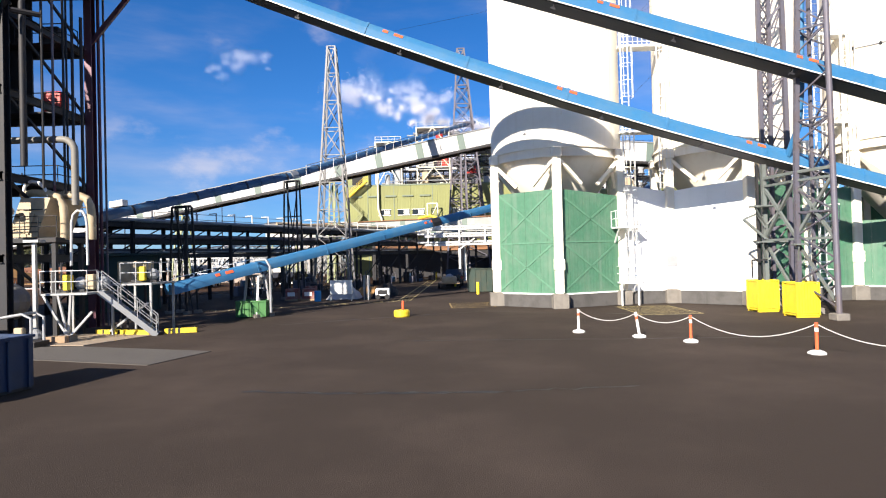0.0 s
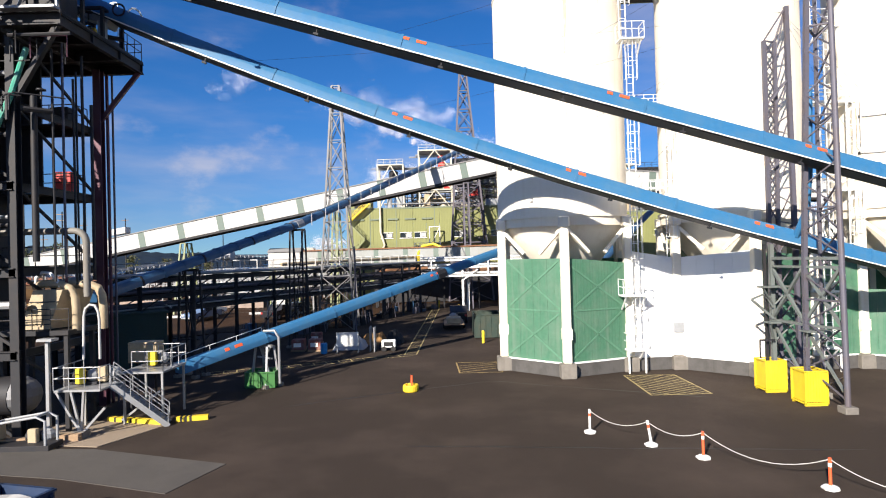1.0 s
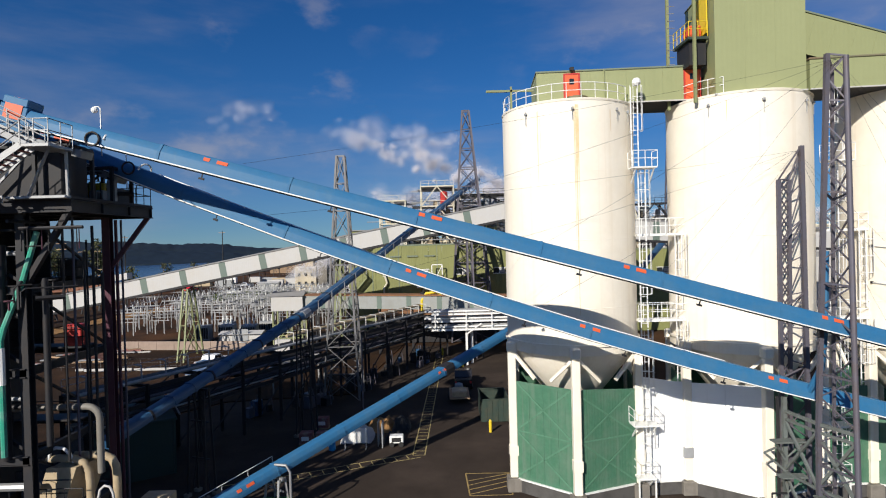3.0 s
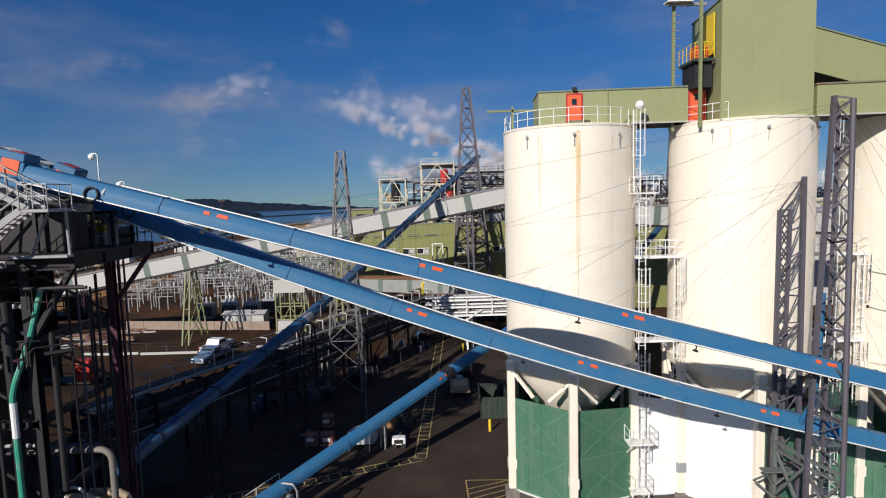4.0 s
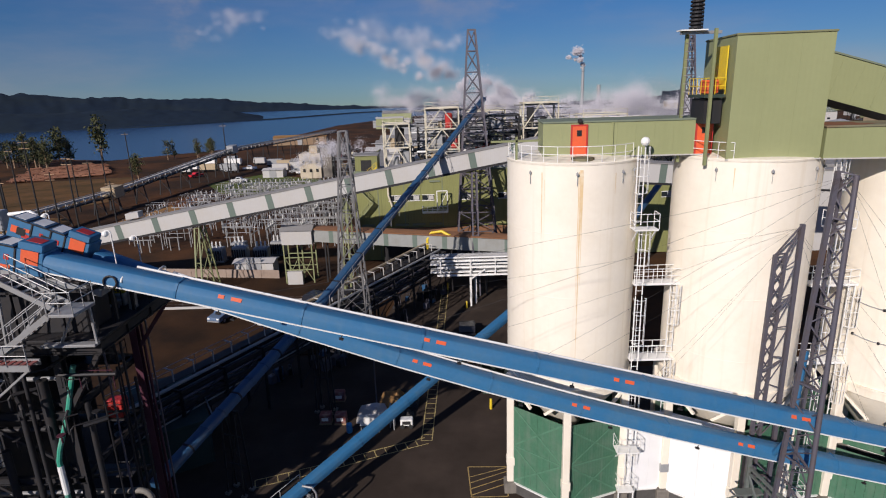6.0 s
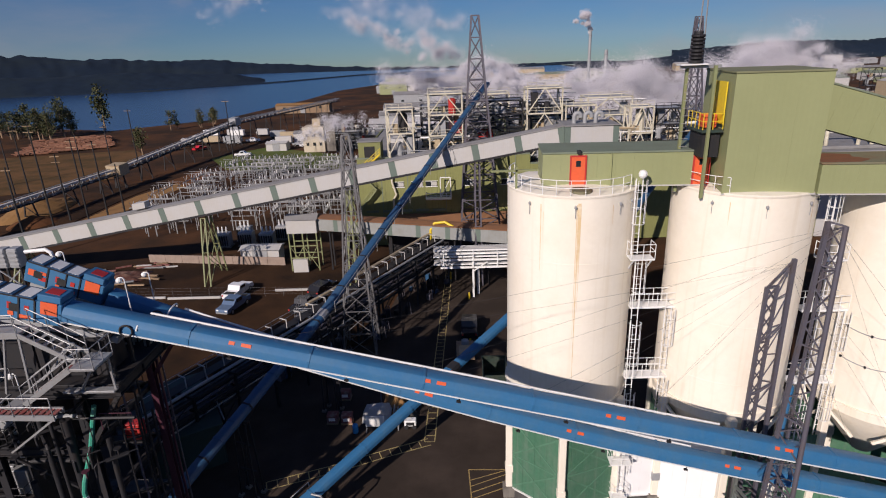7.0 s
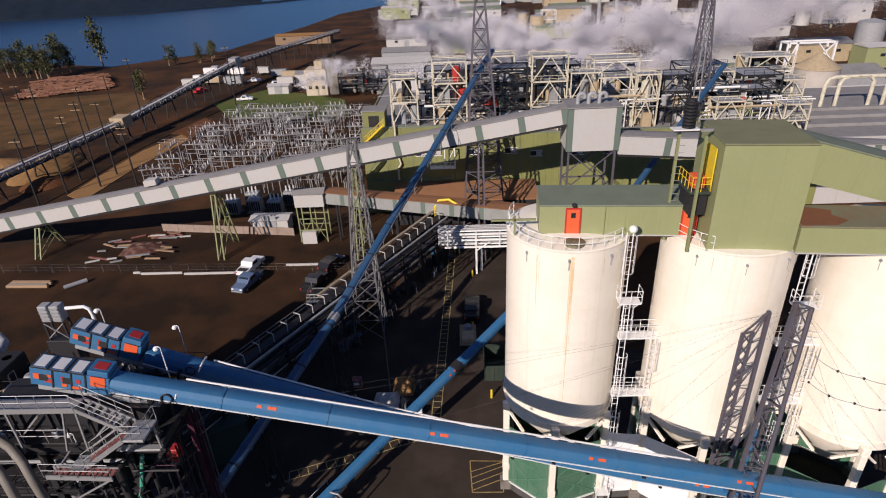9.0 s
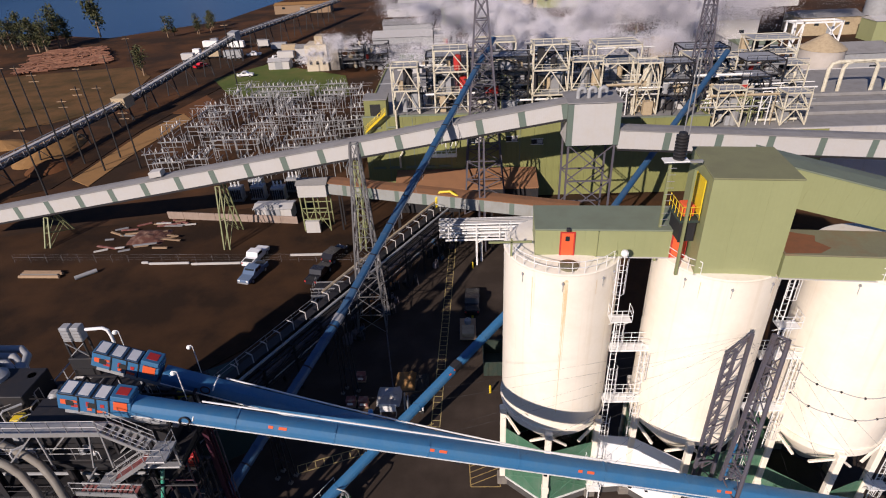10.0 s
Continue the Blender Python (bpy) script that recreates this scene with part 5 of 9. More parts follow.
def small_works(n, box, mats, seed):
    """Bent pipes, valves, posts and rails crowded into a box (x0, x1, y0, y1, z0, z1)."""
    q = random.Random(seed)
    x0, x1, y0, y1, z0, z1 = box
    for k in range(n):
        x, y, z = q.uniform(x0, x1), q.uniform(y0, y1), q.uniform(z0, z1)
        w, h, r = q.uniform(0.5, 2.2), q.uniform(0.3, 1.3), q.choice((0.03, 0.04, 0.06, 0.09))
        m = q.choice(mats)
        turn = q.choice(((1, 0), (0, 1), (0.8, 0.6), (-0.7, 0.7)))
        a = Vector((turn[0], turn[1], 0))
        o = Vector((x, y, z))
        if k % 4 == 0:
            part("process_pipe", Shape().pipe([o, o + Vector((0, 0, h)), o + Vector((0, 0, h + 0.15)) + a * 0.15, o + Vector((0, 0, h + 0.15)) + a * w], r, 6), m, pt)
        elif k % 4 == 1:
            part("process_pipe", Shape().tube(o, o + a * w * 1.6, r * 1.4, 6), m, pt)
        elif k % 4 == 2:
            part("valve", Shape().tube(o, o + Vector((0, 0, 0.4)), 0.05, 6).lathe(o.x, o.y, [(0.02, o.z + 0.4), (0.2, o.z + 0.4), (0.2, o.z + 0.46), (0.02, o.z + 0.46)], 10), m, pt)
        else:
            part("guard", Shape().pipe([o, o + Vector((0, 0, 1.0)), o + Vector((0, 0, 1.0)) + a * w, o + a * w], 0.03, 5), m, pt)


small_works(110, (-37, -28.2, 24.6, 33.0, 20.2, 20.8), (M_STEEL, M_GREY, M_DSTEEL, M_DSTEEL, M_GALLERY, M_TAN), 11)
small_works(40, (-28, -19, 24.6, 26.2, 14.0, 19.4), (M_DSTEEL, M_DSTEEL, M_PURPLE, M_DSTEEL), 12)
small_works(30, (-29, -18.8, 29.0, 30.4, 20.2, 21.5), (M_STEEL, M_DSTEEL, M_GREY), 13)
# two big tan-grey ducts bending down at the deck edge
for off in (0.0, 0.95):
    o = Vector((-off, -0.62 * off, -0.25 * off))
    part("duct", Shape().pipe([Vector(q) + o for q in ((-44, 31.6, 21.0), (-31.3, 26.8, 21.0), (-28.4, 25.7, 21.0), (-27.0, 25.05, 20.8), (-26.0, 24.4, 20.2), (-25.5, 24.0, 19.2), (-25.3, 23.9, 18.0), (-25.3, 23.9, 6.0))], 0.26, 12), M_DUCT, pt, "big tan-grey bent duct", smooth=True)
for off in (0.0, 0.9, 1.7):
    part("duct", Shape().pipe([(-46, 36.6 - off, 20.8), (-36.0, 36.4 - off, 20.8), (-35.2, 35.8 - off, 20.6), (-34.6, 34.2 - off, 20.5), (-34.4, 33.0 - off, 20.4)], 0.32, 10), M_GREY, pt, smooth=True)
for x in (-29.05, -28.25):
    part("cooler", Shape().box(x, x + 0.66, 33.0, 33.7, 24.2, 25.45, 0.05), M_GREY, pt, "pale louvred cooler box")
    for k in range(4):
        part("louvre", Shape().box(x + 0.05, x + 0.61, 32.96, 33.0, 24.32 + 0.28 * k, 24.42 + 0.28 * k), M_STEEL, pt)
for x in (-29.0, -27.65):
    for y in (33.05, 33.65):
        part("cooler_leg", Shape().beam((x, y, 20.2), (x, y, 24.2), 0.12), M_DSTEEL, pt)
part("cooler_brace", Shape().beam((-29.0, 33.02, 22.9), (-27.65, 33.02, 24.1), 0.07).beam((-27.65, 33.02, 22.9), (-29.0, 33.02, 24.1), 0.07), M_STEEL, pt)
part("cooler_base", Shape().box(-29.3, -27.3, 32.9, 33.8, 20.2, 22.7, 0.04), M_DSTEEL, pt)
part("vent_pipe", Shape().pipe([(-27.2, 33.2, 25.2), (-25.9, 33.2, 25.3), (-25.6, 33.2, 25.1), (-25.5, 33.2, 24.6), (-25.5, 33.2, 20.2)], 0.12, 8), M_WHITE, pt, "white bent vent pipe", smooth=True)


# ---- stairs ----
def stair(name, p, q, width, label, mat, tread_mat, steps=None):
    """A straight flight from p (foot) up to q, with stringers, treads and rails."""
    p, q = Vector(p), Vector(q)
    t = thing(name, p, label, "stairs", "steel stairs")
    flat = Vector((q.x - p.x, q.y - p.y, 0))
    d = flat.normalized()
    s = Vector((-d.y, d.x, 0))
    for k in (-1, 1):
        o = s * (k * width / 2)
        part("stringer", Shape().beam(p + o, q + o, 0.06, 0.26), mat, t)
        for h in (1.0, 0.55):
            part("rail", Shape().tube(p + o + Vector((0, 0, h)), q + o + Vector((0, 0, h)), 0.025, 6), mat, t)
        n = max(2, round((q - p).length / 1.1))
        for i in range(n + 1):
            c = p.lerp(q, i / n) + o
            part("post", Shape().tube(c, c + Vector((0, 0, 1.0)), 0.025, 6), mat, t)
    n = steps or max(3, round(abs(q.z - p.z) / 0.19))
    for i in range(1, n):
        c = p.lerp(q, i / n)
        part("tread", Shape().obox(c, (s, d, Vector((0, 0, 1))), (width - 0.08, 0.26, 0.035)), tread_mat, t)
    return t


stair("deck_stair", (-19.3, 25.05, 22.3), (-22.1, 25.4, 23.7), 0.9, "grey steel stair flight up to the conveyor heads", M_STEEL, M_STEEL)
stair("deck_stair", (-21.8, 24.2, 20.5), (-19.3, 24.4, 22.25), 0.9, "grey steel stair flight with red treads on the deck edge", M_STEEL, M_TREAD)
wk = thing("access_walkway", (-26, 25.4, 20), "grey steel access walkway along the conveyor heads", "walkway")
part("deck", Shape().box(-31, -22.1, 24.95, 25.95, 23.56, 23.7, 0.02), M_STEEL, wk)
part("kick_plate", Shape().box(-31, -22.1, 24.89, 24.95, 23.5, 23.85), M_STEEL, wk)
railing(wk, [(-31, 24.97, 23.7), (-22.1, 24.97, 23.7)], 1.05, 1.0, M_STEEL)
part("landing", Shape().box(-19.3, -18.05, 23.95, 25.6, 22.15, 22.3, 0.02), M_STEEL, wk)
railing(wk, [(-19.3, 23.97, 22.3), (-18.07, 23.97, 22.3), (-18.07, 25.6, 22.3)], 1.05, 0.7, M_STEEL)
part("middle_landing", Shape().box(-22.7, -21.8, 23.6, 24.7, 20.35, 20.5, 0.02), M_STEEL, wk)
part("lower_landing", Shape().box(-21.0, -18.3, 25.3, 25.75, 20.05, 20.19, 0.02), M_STEEL, wk)
part("catwalk_edge", Shape().beam((-24.2, 23.6, 19.95), (-20.2, 23.4, 19.95), 0.08, 0.3).beam((-24.2, 24.3, 19.95), (-20.2, 24.1, 19.95), 0.08, 0.3), M_STEEL, wk)
for k in range(11):
    part("tread", Shape().box(-23.9 + 0.34 * k, -23.68 + 0.34 * k, 23.55, 24.15, 19.98, 20.03), M_TREAD, wk, "faded red tread")
railing(wk, [(-24.2, 23.5, 20.05), (-20.2, 23.35, 20.05)], 1.05, 1.0, M_STEEL)
for a, b in (((-20.3, 23.5, 19.85), (-23.7, 24.3, 17.3)), ((-23.7, 24.3, 17.3), (-24.6, 26.0, 16.4)), ((-30.5, 25.2, 20.2), (-30.5, 25.2, 23.5)), ((-26.4, 25.2, 20.2), (-26.4, 25.2, 23.5)), ((-24.0, 25.4, 20.1), (-23.0, 25.2, 23.5)), ((-22.6, 25.3, 20.2), (-22.2, 25.1, 23.5)), ((-18.3, 25.5, 20.15), (-18.2, 25.3, 22.2)), ((-20.1, 25.5, 20.15), (-18.5, 24.6, 22.15)), ((-29.6, 25.2, 20.3), (-26.6, 25.2, 23.4)), ((-23.9, 25.5, 20.0), (-23.9, 23.8, 19.9)), ((-22.0, 25.6, 20.15), (-22.0, 23.9, 20.3)), ((-19.2, 25.7, 20.1), (-19.2, 25.9, 20.1))):
    part("strut", Shape().beam(a, b, 0.1), M_STEEL, wk)

# ---- loading platform with chute and pumps ----
lp = thing("loading_platform", (-17.2, 28.3, 0), "galvanised steel loading platform beside the blue conveyor", "platform")
part("deck", Shape().box(-19.3, -17.1, 26.2, 28.5, 2.2, 2.3, 0.01), M_STEEL, lp)
part("deck", Shape().box(-17.6, -15.3, 28.6, 31.2, 2.5, 2.6, 0.01), M_STEEL, lp)
for a, b in (((-19.2, 26.25, 2.2), (-18.2, 26.35, 0.35)), ((-18.5, 26.25, 2.2), (-18.15, 26.35, 0.35)), ((-17.9, 26.25, 2.2), (-18.1, 26.35, 0.35)), ((-17.0, 26.4, 1.4), (-18.0, 26.35, 0.3)), ((-19.2, 28.4, 2.2), (-19.2, 28.4, 0)), ((-17.2, 28.4, 2.2), (-17.2, 28.4, 0)),
             ((-15.4, 28.7, 2.5), (-15.4, 28.7, 0)), ((-15.4, 31.1, 2.5), (-15.4, 31.1, 0)), ((-17.5, 31.1, 2.5), (-17.5, 31.1, 0)), ((-17.4, 28.5, 0.2), (-15.5, 28.6, 1.6))):
    part("leg", Shape().beam(a, b, 0.1), M_STEEL, lp)
part("pedestal", Shape().box(-18.45, -17.85, 26.05, 26.65, 0, 0.35, 0.03), M_CONC, lp)
railing(lp, [(-19.3, 28.5, 2.3), (-19.3, 26.2, 2.3), (-17.1, 26.2, 2.3), (-17.1, 27.0, 2.3)], 1.05, 0.8, M_STEEL)
railing(lp, [(-17.6, 31.2, 2.6), (-15.3, 31.2, 2.6), (-15.3, 28.6, 2.6)], 1.05, 0.9, M_STEEL)
railing(lp, [(-15.3, 28.6, 2.6), (-16.9, 28.6, 2.6)], 1.05, 0.9, M_STEEL)
stair("platform_stair", (-14.9, 28.3, 0.0), (-17.2, 27.4, 2.3), 0.85, "galvanised steel stair down from the loading platform", M_STEEL, M_STEEL)

ch = thing("feed_chute", (-20.5, 28.4, 0), "tan slanted feed chute box with a hatch", "chute")
part("box", Shape().add([(-21.8, 27.5, 5.05), (-20.35, 27.5, 5.05), (-19.65, 27.5, 6.98), (-21.1, 27.5, 6.98), (-21.3, 29.3, 5.05), (-19.85, 29.3, 5.05), (-19.15, 29.3, 6.98), (-20.6, 29.3, 6.98)],
                        [(0, 1, 2, 3), (7, 6, 5, 4), (0, 4, 5, 1), (1, 5, 6, 2), (2, 6, 7, 3), (3, 7, 4, 0)]), M_TAN, ch)
part("hatch", Shape().beam((-21.1, 27.46, 5.3), (-20.75, 27.46, 6.3), 0.75, 0.05, up=(0, 1, 0)), M_TAN, ch)
for z in (5.3, 5.75, 6.4):
    part("rib", Shape().beam((-21.75 + (z - 5.05) * 0.363, 27.46, z), (-20.35 + (z - 5.05) * 0.363, 27.46, z), 0.05), M_DSTEEL, ch)
part("stand", Shape().box(-22.8, -19.2, 27.2, 29.6, 4.75, 5.0, 0.02), M_DSTEEL, ch)
for x in (-22.6, -19.4):
    for y in (27.4, 29.4):
        part("leg", Shape().beam((x, y, 0), (x, y, 4.75), 0.2), M_DSTEEL, ch)
railing(ch, [(-22.8, 27.25, 5.0), (-19.2, 27.25, 5.0)], 1.05, 0.9, M_DSTEEL)
for path, r, m, lab in (([(-21.4, 28.0, 7.15), (-20.9, 28.0, 7.28), (-20.1, 28.0, 7.25), (-19.6, 28.0, 7.05), (-19.35, 28.0, 6.6), (-19.3, 28.0, 6.0), (-19.3, 28.0, 4.9)], 0.19, M_TAN, "thick tan curved pipe"),
                        ([(-20.4, 28.6, 7.2), (-19.0, 28.6, 7.2), (-18.55, 28.6, 7.0), (-18.35, 28.6, 6.6), (-18.3, 28.6, 6.1), (-18.3, 28.6, 4.9)], 0.2, M_TAN, "thick tan curved pipe"),
                        ([(-18.35, 27.0, 3.6), (-18.3, 27.0, 5.7), (-18.22, 27.0, 6.05), (-18.0, 27.0, 6.25), (-17.75, 27.0, 6.2), (-17.6, 27.0, 5.9), (-17.55, 27.0, 5.5), (-17.55, 27.0, 3.6)], 0.06, M_GALLERY, "thin pale looped pipe"),
                        ([(-21.3, 27.9, 7.1), (-21.2, 27.9, 7.6), (-20.9, 27.9, 7.85), (-20.5, 27.9, 7.8), (-20.2, 27.9, 7.5), (-20.0, 27.9, 7.1)], 0.08, M_WHITE, "thin pale looped pipe")):
    t = solid("process_pipe", Shape().pipe(path, r, 12), m, lab + " beside the feed chute", "pipe", "pipes at the chute", smooth=True)

def pump_set(x, y, z, box_mat, yaw=0.0):
    t = thing("pump_set", (x, y, z), "dark pump and motor set with a bright cabinet", "pump", "pumps on the platform")
    part("motor", Shape().tube((x - 0.45, y, z + 0.4), (x + 0.25, y, z + 0.4), 0.26, 12), M_DSTEEL, t)
    part("casing", Shape().ball((x + 0.45, y, z + 0.42), 0.32, 10), M_GREY, t)
    part("skid", Shape().box(x - 0.6, x + 0.8, y - 0.3, y + 0.3, z, z + 0.14, 0.02), M_DSTEEL, t)
    part("cabinet", Shape().box(x - 0.1, x + 0.3, y - 0.6, y - 0.35, z + 0.1, z + 0.85, 0.03), box_mat, t, "bright box cover")


pump_set(-18.7, 27.6, 2.3, M_YELLOW)
pump_set(-17.9, 28.1, 2.3, M_TAN)
pump_set(-16.6, 30.4, 2.6, M_YELLOW)
pump_set(-19.6, 25.6, 0.0, M_TAN)
t = thing("tan_cabinet", (-17.8, 31.6, 2.6), "tan equipment cabinet with two doors", "cabinet")
part("body", Shape().box(-18.6, -17.0, 31.3, 32.2, 2.6, 3.75, 0.03), M_TAN, t)
for x in (-18.55, -17.78):
    part("door", Shape().box(x, x + 0.7, 31.26, 31.3, 2.7, 3.65), M_TAN, t)
for x in (-18.5, -17.1):
    for y in (31.4, 32.1):
        part("leg", Shape().beam((x, y, 0), (x, y, 2.6), 0.1), M_DSTEEL, t)
t = thing("drum_vessel", (-22.6, 27.2, 0), "dark horizontal drum with a grey dished end", "tank")
part("shell", Shape().tube((-27, 27.2, 1.9), (-21.6, 27.2, 1.9), 0.95, 20), M_DSTEEL, t, smooth=True)
part("end_cap", Shape().ball((-21.6, 27.2, 1.9), 0.93, 16), M_DSTEEL_MID, t)
for x in (-26, -23.2):
    part("saddle", Shape().box(x, x + 0.6, 26.5, 27.9, 0, 1.2), M_CONC, t)
t = thing("tubular_machine", (-19.9, 24.9, 0), "grey tubular machine frame with a tan guard", "machine")
part("frame", Shape().pipe([(-21.3, 24.6, 0.3), (-21.0, 24.6, 1.2), (-19.0, 24.6, 1.5), (-18.6, 24.6, 1.3), (-18.6, 24.6, 0.2)], 0.06, 8).pipe([(-21.3, 25.4, 0.3), (-21.0, 25.4, 1.2), (-19.0, 25.4, 1.5), (-18.6, 25.4, 1.3), (-18.6, 25.4, 0.2)], 0.06, 8).tube((-21.0, 24.6, 1.2), (-21.0, 25.4, 1.2), 0.06, 6).tube((-19.0, 24.6, 1.5), (-19.0, 25.4, 1.5), 0.06, 6), M_GREY, t)
part("guard", Shape().box(-21.7, -20.9, 24.5, 25.4, 0.4, 1.1, 0.05), M_TAN, t)
part("bed", Shape().box(-21.6, -18.4, 24.5, 25.5, 0, 0.25, 0.02), M_DSTEEL, t)
t = thing("steel_post", (-19.22, 25.75, 0), "grey steel post with a flat head plate", "post")
part("post", Shape().beam((-19.22, 25.75, 0.0), (-19.22, 25.75, 4.7), 0.15), M_STEEL, t)
part("head_plate", Shape().box(-19.57, -18.87, 25.5, 26.0, 4.7, 4.82), M_STEEL, t)
solid("timber_kerb", Shape().beam((-21.5, 25.3, 0.17), (-17.9, 26.0, 0.17), 0.35, 0.34), M_WOOD, "weathered timber kerb beside the machines", "kerb")
for a, b in (((-18.4, 29.1, 0.12), (-15.2, 28.2, 0.12)), ((-14.7, 28.7, 0.12), (-13.2, 29.0, 0.12))):
    t = thing("yellow_kerb", a, "yellow painted concrete kerb with black marks", "kerb", "yellow kerbs")
    part("kerb", Shape().beam(a, b, 0.28, 0.24), M_YELLOW, t)
    for k in (0.15, 0.3, 0.45):
        c = Vector(a).lerp(Vector(b), k)
        part("mark", Shape().obox(c, basis(Vector(b) - Vector(a)), (0.29, 0.12, 0.25)), M_BLACK, t)
solid("concrete_pad", Shape().prism([(-20.8, 25.0), (-16.4, 24.6), (-9.75, 22.35), (-10.85, 19.55), (-15.7, 21.2), (-21.5, 22.4)], -0.1, 0.025), material("grey_brown_slab", (0.074, 0.065, 0.056), 0.9, dirt=(0.05, 0.043, 0.038), dirt_amount=0.7, scale=0.5, grain=12, bump=0.3), "worn grey-brown concrete pad in the asphalt", "pad", kind="structure")
solid("concrete_apron", Shape().prism([(-20.7, 25.6), (-16.5, 24.9), (-14.9, 28.0), (-18.3, 29.0), (-20.7, 29.2)], -0.1, 0.035), material("tan_concrete", (0.27, 0.21, 0.15), 0.85, dirt=(0.25, 0.19, 0.13), dirt_amount=0.5, scale=0.8, bump=0.3), "tan stained concrete apron under the platform", "pad", kind="structure")

# low olive shed under the rack
sh = thing("pump_shed", (-27.8, 47, 0), "low dark teal steel shed in deep shade", "shed")
# very dark teal: the shed's shade is put into the sheet colour
M_TEAL_SHADE = material("shaded_teal_sheet", (0.022, 0.050, 0.045), 0.7, dirt=(0.04, 0.05, 0.03), dirt_amount=0.5, scale=0.4, bump=0.15)
sa, sb = Vector((-0.53, 0.848, 0)), Vector((0.848, 0.53, 0))
sc = Vector((-27.9, 47.0, 0))
for k in (-1, 1):
    part("wall", Shape().obox(sc + sb * (2.9 * k) + Vector((0, 0, 2.1)), (sa, sb, Vector((0, 0, 1))), (10.4, 0.15, 4.2)), M_TEAL_SHADE, sh)
    part("wall", Shape().obox(sc + sa * (5.1 * k) + Vector((0, 0, 2.1)), (sa, sb, Vector((0, 0, 1))), (0.15, 5.6, 4.2)), M_TEAL_SHADE, sh)
part("roof", Shape().obox(sc + Vector((0, 0, 4.31)), (sa, sb, Vector((0, 0, 1))), (10.8, 6.2, 0.2), 0.03), M_TEAL_SHADE, sh)
part("ridge_pipe", Shape().tube(sc + sa * 5.2 + sb * 3.3 + Vector((0, 0, 4.6)), sc - sa * 5.2 + sb * 3.3 + Vector((0, 0, 4.6)), 0.07, 6), M_STEEL, sh)
part("door", Shape().obox(sc + sb * 2.99 - sa * 3 + Vector((0, 0, 1.05)), (sa, sb, Vector((0, 0, 1))), (0.95, 0.06, 2.1)), M_GREEN_D, sh)

# blue darkened to navy: the shade on the skip's near side is in it
M_NAVY_SHADE = material("shaded_navy_paint", (0.010, 0.028, 0.075), 0.6, dirt=(0.03, 0.03, 0.03), dirt_amount=0.5, scale=1.0, bump=0.1)
sk = thing("waste_skip", (-13.0, 15.0, 0), "dark blue ribbed steel skip filled with pale sheeting", "skip")

Z_UP = Vector((0, 0, 1))
ka, kb = Vector((-.25, -.968, 0)), Vector((-.968, .25, 0))
kc = Vector((-12.5, 16.25, 0))
for o_, ax, n_ in ((kc + ka * 2, ka, 4.0), (kc + ka * 2 + kb * 2.0, ka, 4.0), (kc + kb, kb, 1.9), (kc + ka * 4 + kb, kb, 1.9)):
    side = part("side", Shape().obox(o_ + Z_UP * .84, (ax, ax.cross(Z_UP), Z_UP), (n_, .06, 1.45)), M_NAVY_SHADE, sk)
    part("rim", Shape().obox(o_ + Z_UP * 1.56, (ax, ax.cross(Z_UP), Z_UP), (n_ + .1, .12, .08)), M_NAVY_SHADE, side)
    for k in range(int(n_ / .6) + 1):
        out = (o_ - (kc + ka * 2 + kb)).normalized()
        part("rib", Shape().obox(o_ + ax * (-n_ / 2 + .15 + .6 * k) + out * .06 + Z_UP * .8, (ax, ax.cross(Z_UP), Z_UP), (.09, .08, 1.4)), M_NAVY_SHADE, side)
part("floor_pan", Shape().obox(kc + ka * 2 + kb + Z_UP * .08, (ka, kb, Z_UP), (4.0, 2.0, .12)), M_DSTEEL, sk)
fill = Shape()
for j in range(13):
    for i in range(9):
        p = kc + ka * (.1 + 3.8 * j / 12) + kb * (.08 + 1.84 * i / 8)
        fill.v.append((p.x, p.y, 1.36 + .16 * noise.noise(p * 2.3) + .05 * noise.noise(p * 6)))
fill.f += [(j * 9 + i, j * 9 + i + 1, j * 9 + i + 10, j * 9 + i + 9) for j in range(12) for i in range(8)]
solid("waste_sheeting", fill, M_GALLERY, "crumpled pale sheeting heaped in the skip", "waste")

# ---- yard things ----
def support_bent(x, y, z, half, along, label="grey steel support frame under the conveyor", steel=M_STEEL):
    """A splayed trestle with a foot each side."""
    t = thing("conveyor_support", (x, y, 0), label, "support", "conveyor supports")
    d = Vector((along[0], along[1], 0)).normalized()
    s = Vector((-d.y, d.x, 0))
    c = Vector((x, y, 0))
    for k in (-1, 1):
        for m in (-1, 1):
            part("leg", Shape().beam(c + s * (k * half) + d * (m * 0.5) + Vector((0, 0, 0.2)), c + s * (k * half * 0.8) + d * (m * 0.25) + Vector((0, 0, z)), 0.13), steel, t)
            part("footing", Shape().obox(c + s * (k * half) + d * (m * 0.5) + Vector((0, 0, 0.11)), (s, d, Vector((0, 0, 1))), (0.4, 0.4, 0.22)), M_CONC, t)
    for h in (0.35, 0.7):
        part("tie", Shape().beam(c + s * half + Vector((0, 0, z * h)), c - s * half + Vector((0, 0, z * h)), 0.09), steel, t)
    part("brace", Shape().beam(c + s * half + Vector((0, 0, 0.3)), c - s * half * 0.8 + Vector((0, 0, z)), 0.08), steel, t)
    part("brace", Shape().beam(c - s * half + Vector((0, 0, 0.3)), c + s * half * 0.8 + Vector((0, 0, z)), 0.08), steel, t)
    part("cap_beam", Shape().beam(c + s * half + Vector((0, 0, z)), c - s * half + Vector((0, 0, z)), 0.18), steel, t)
    return t


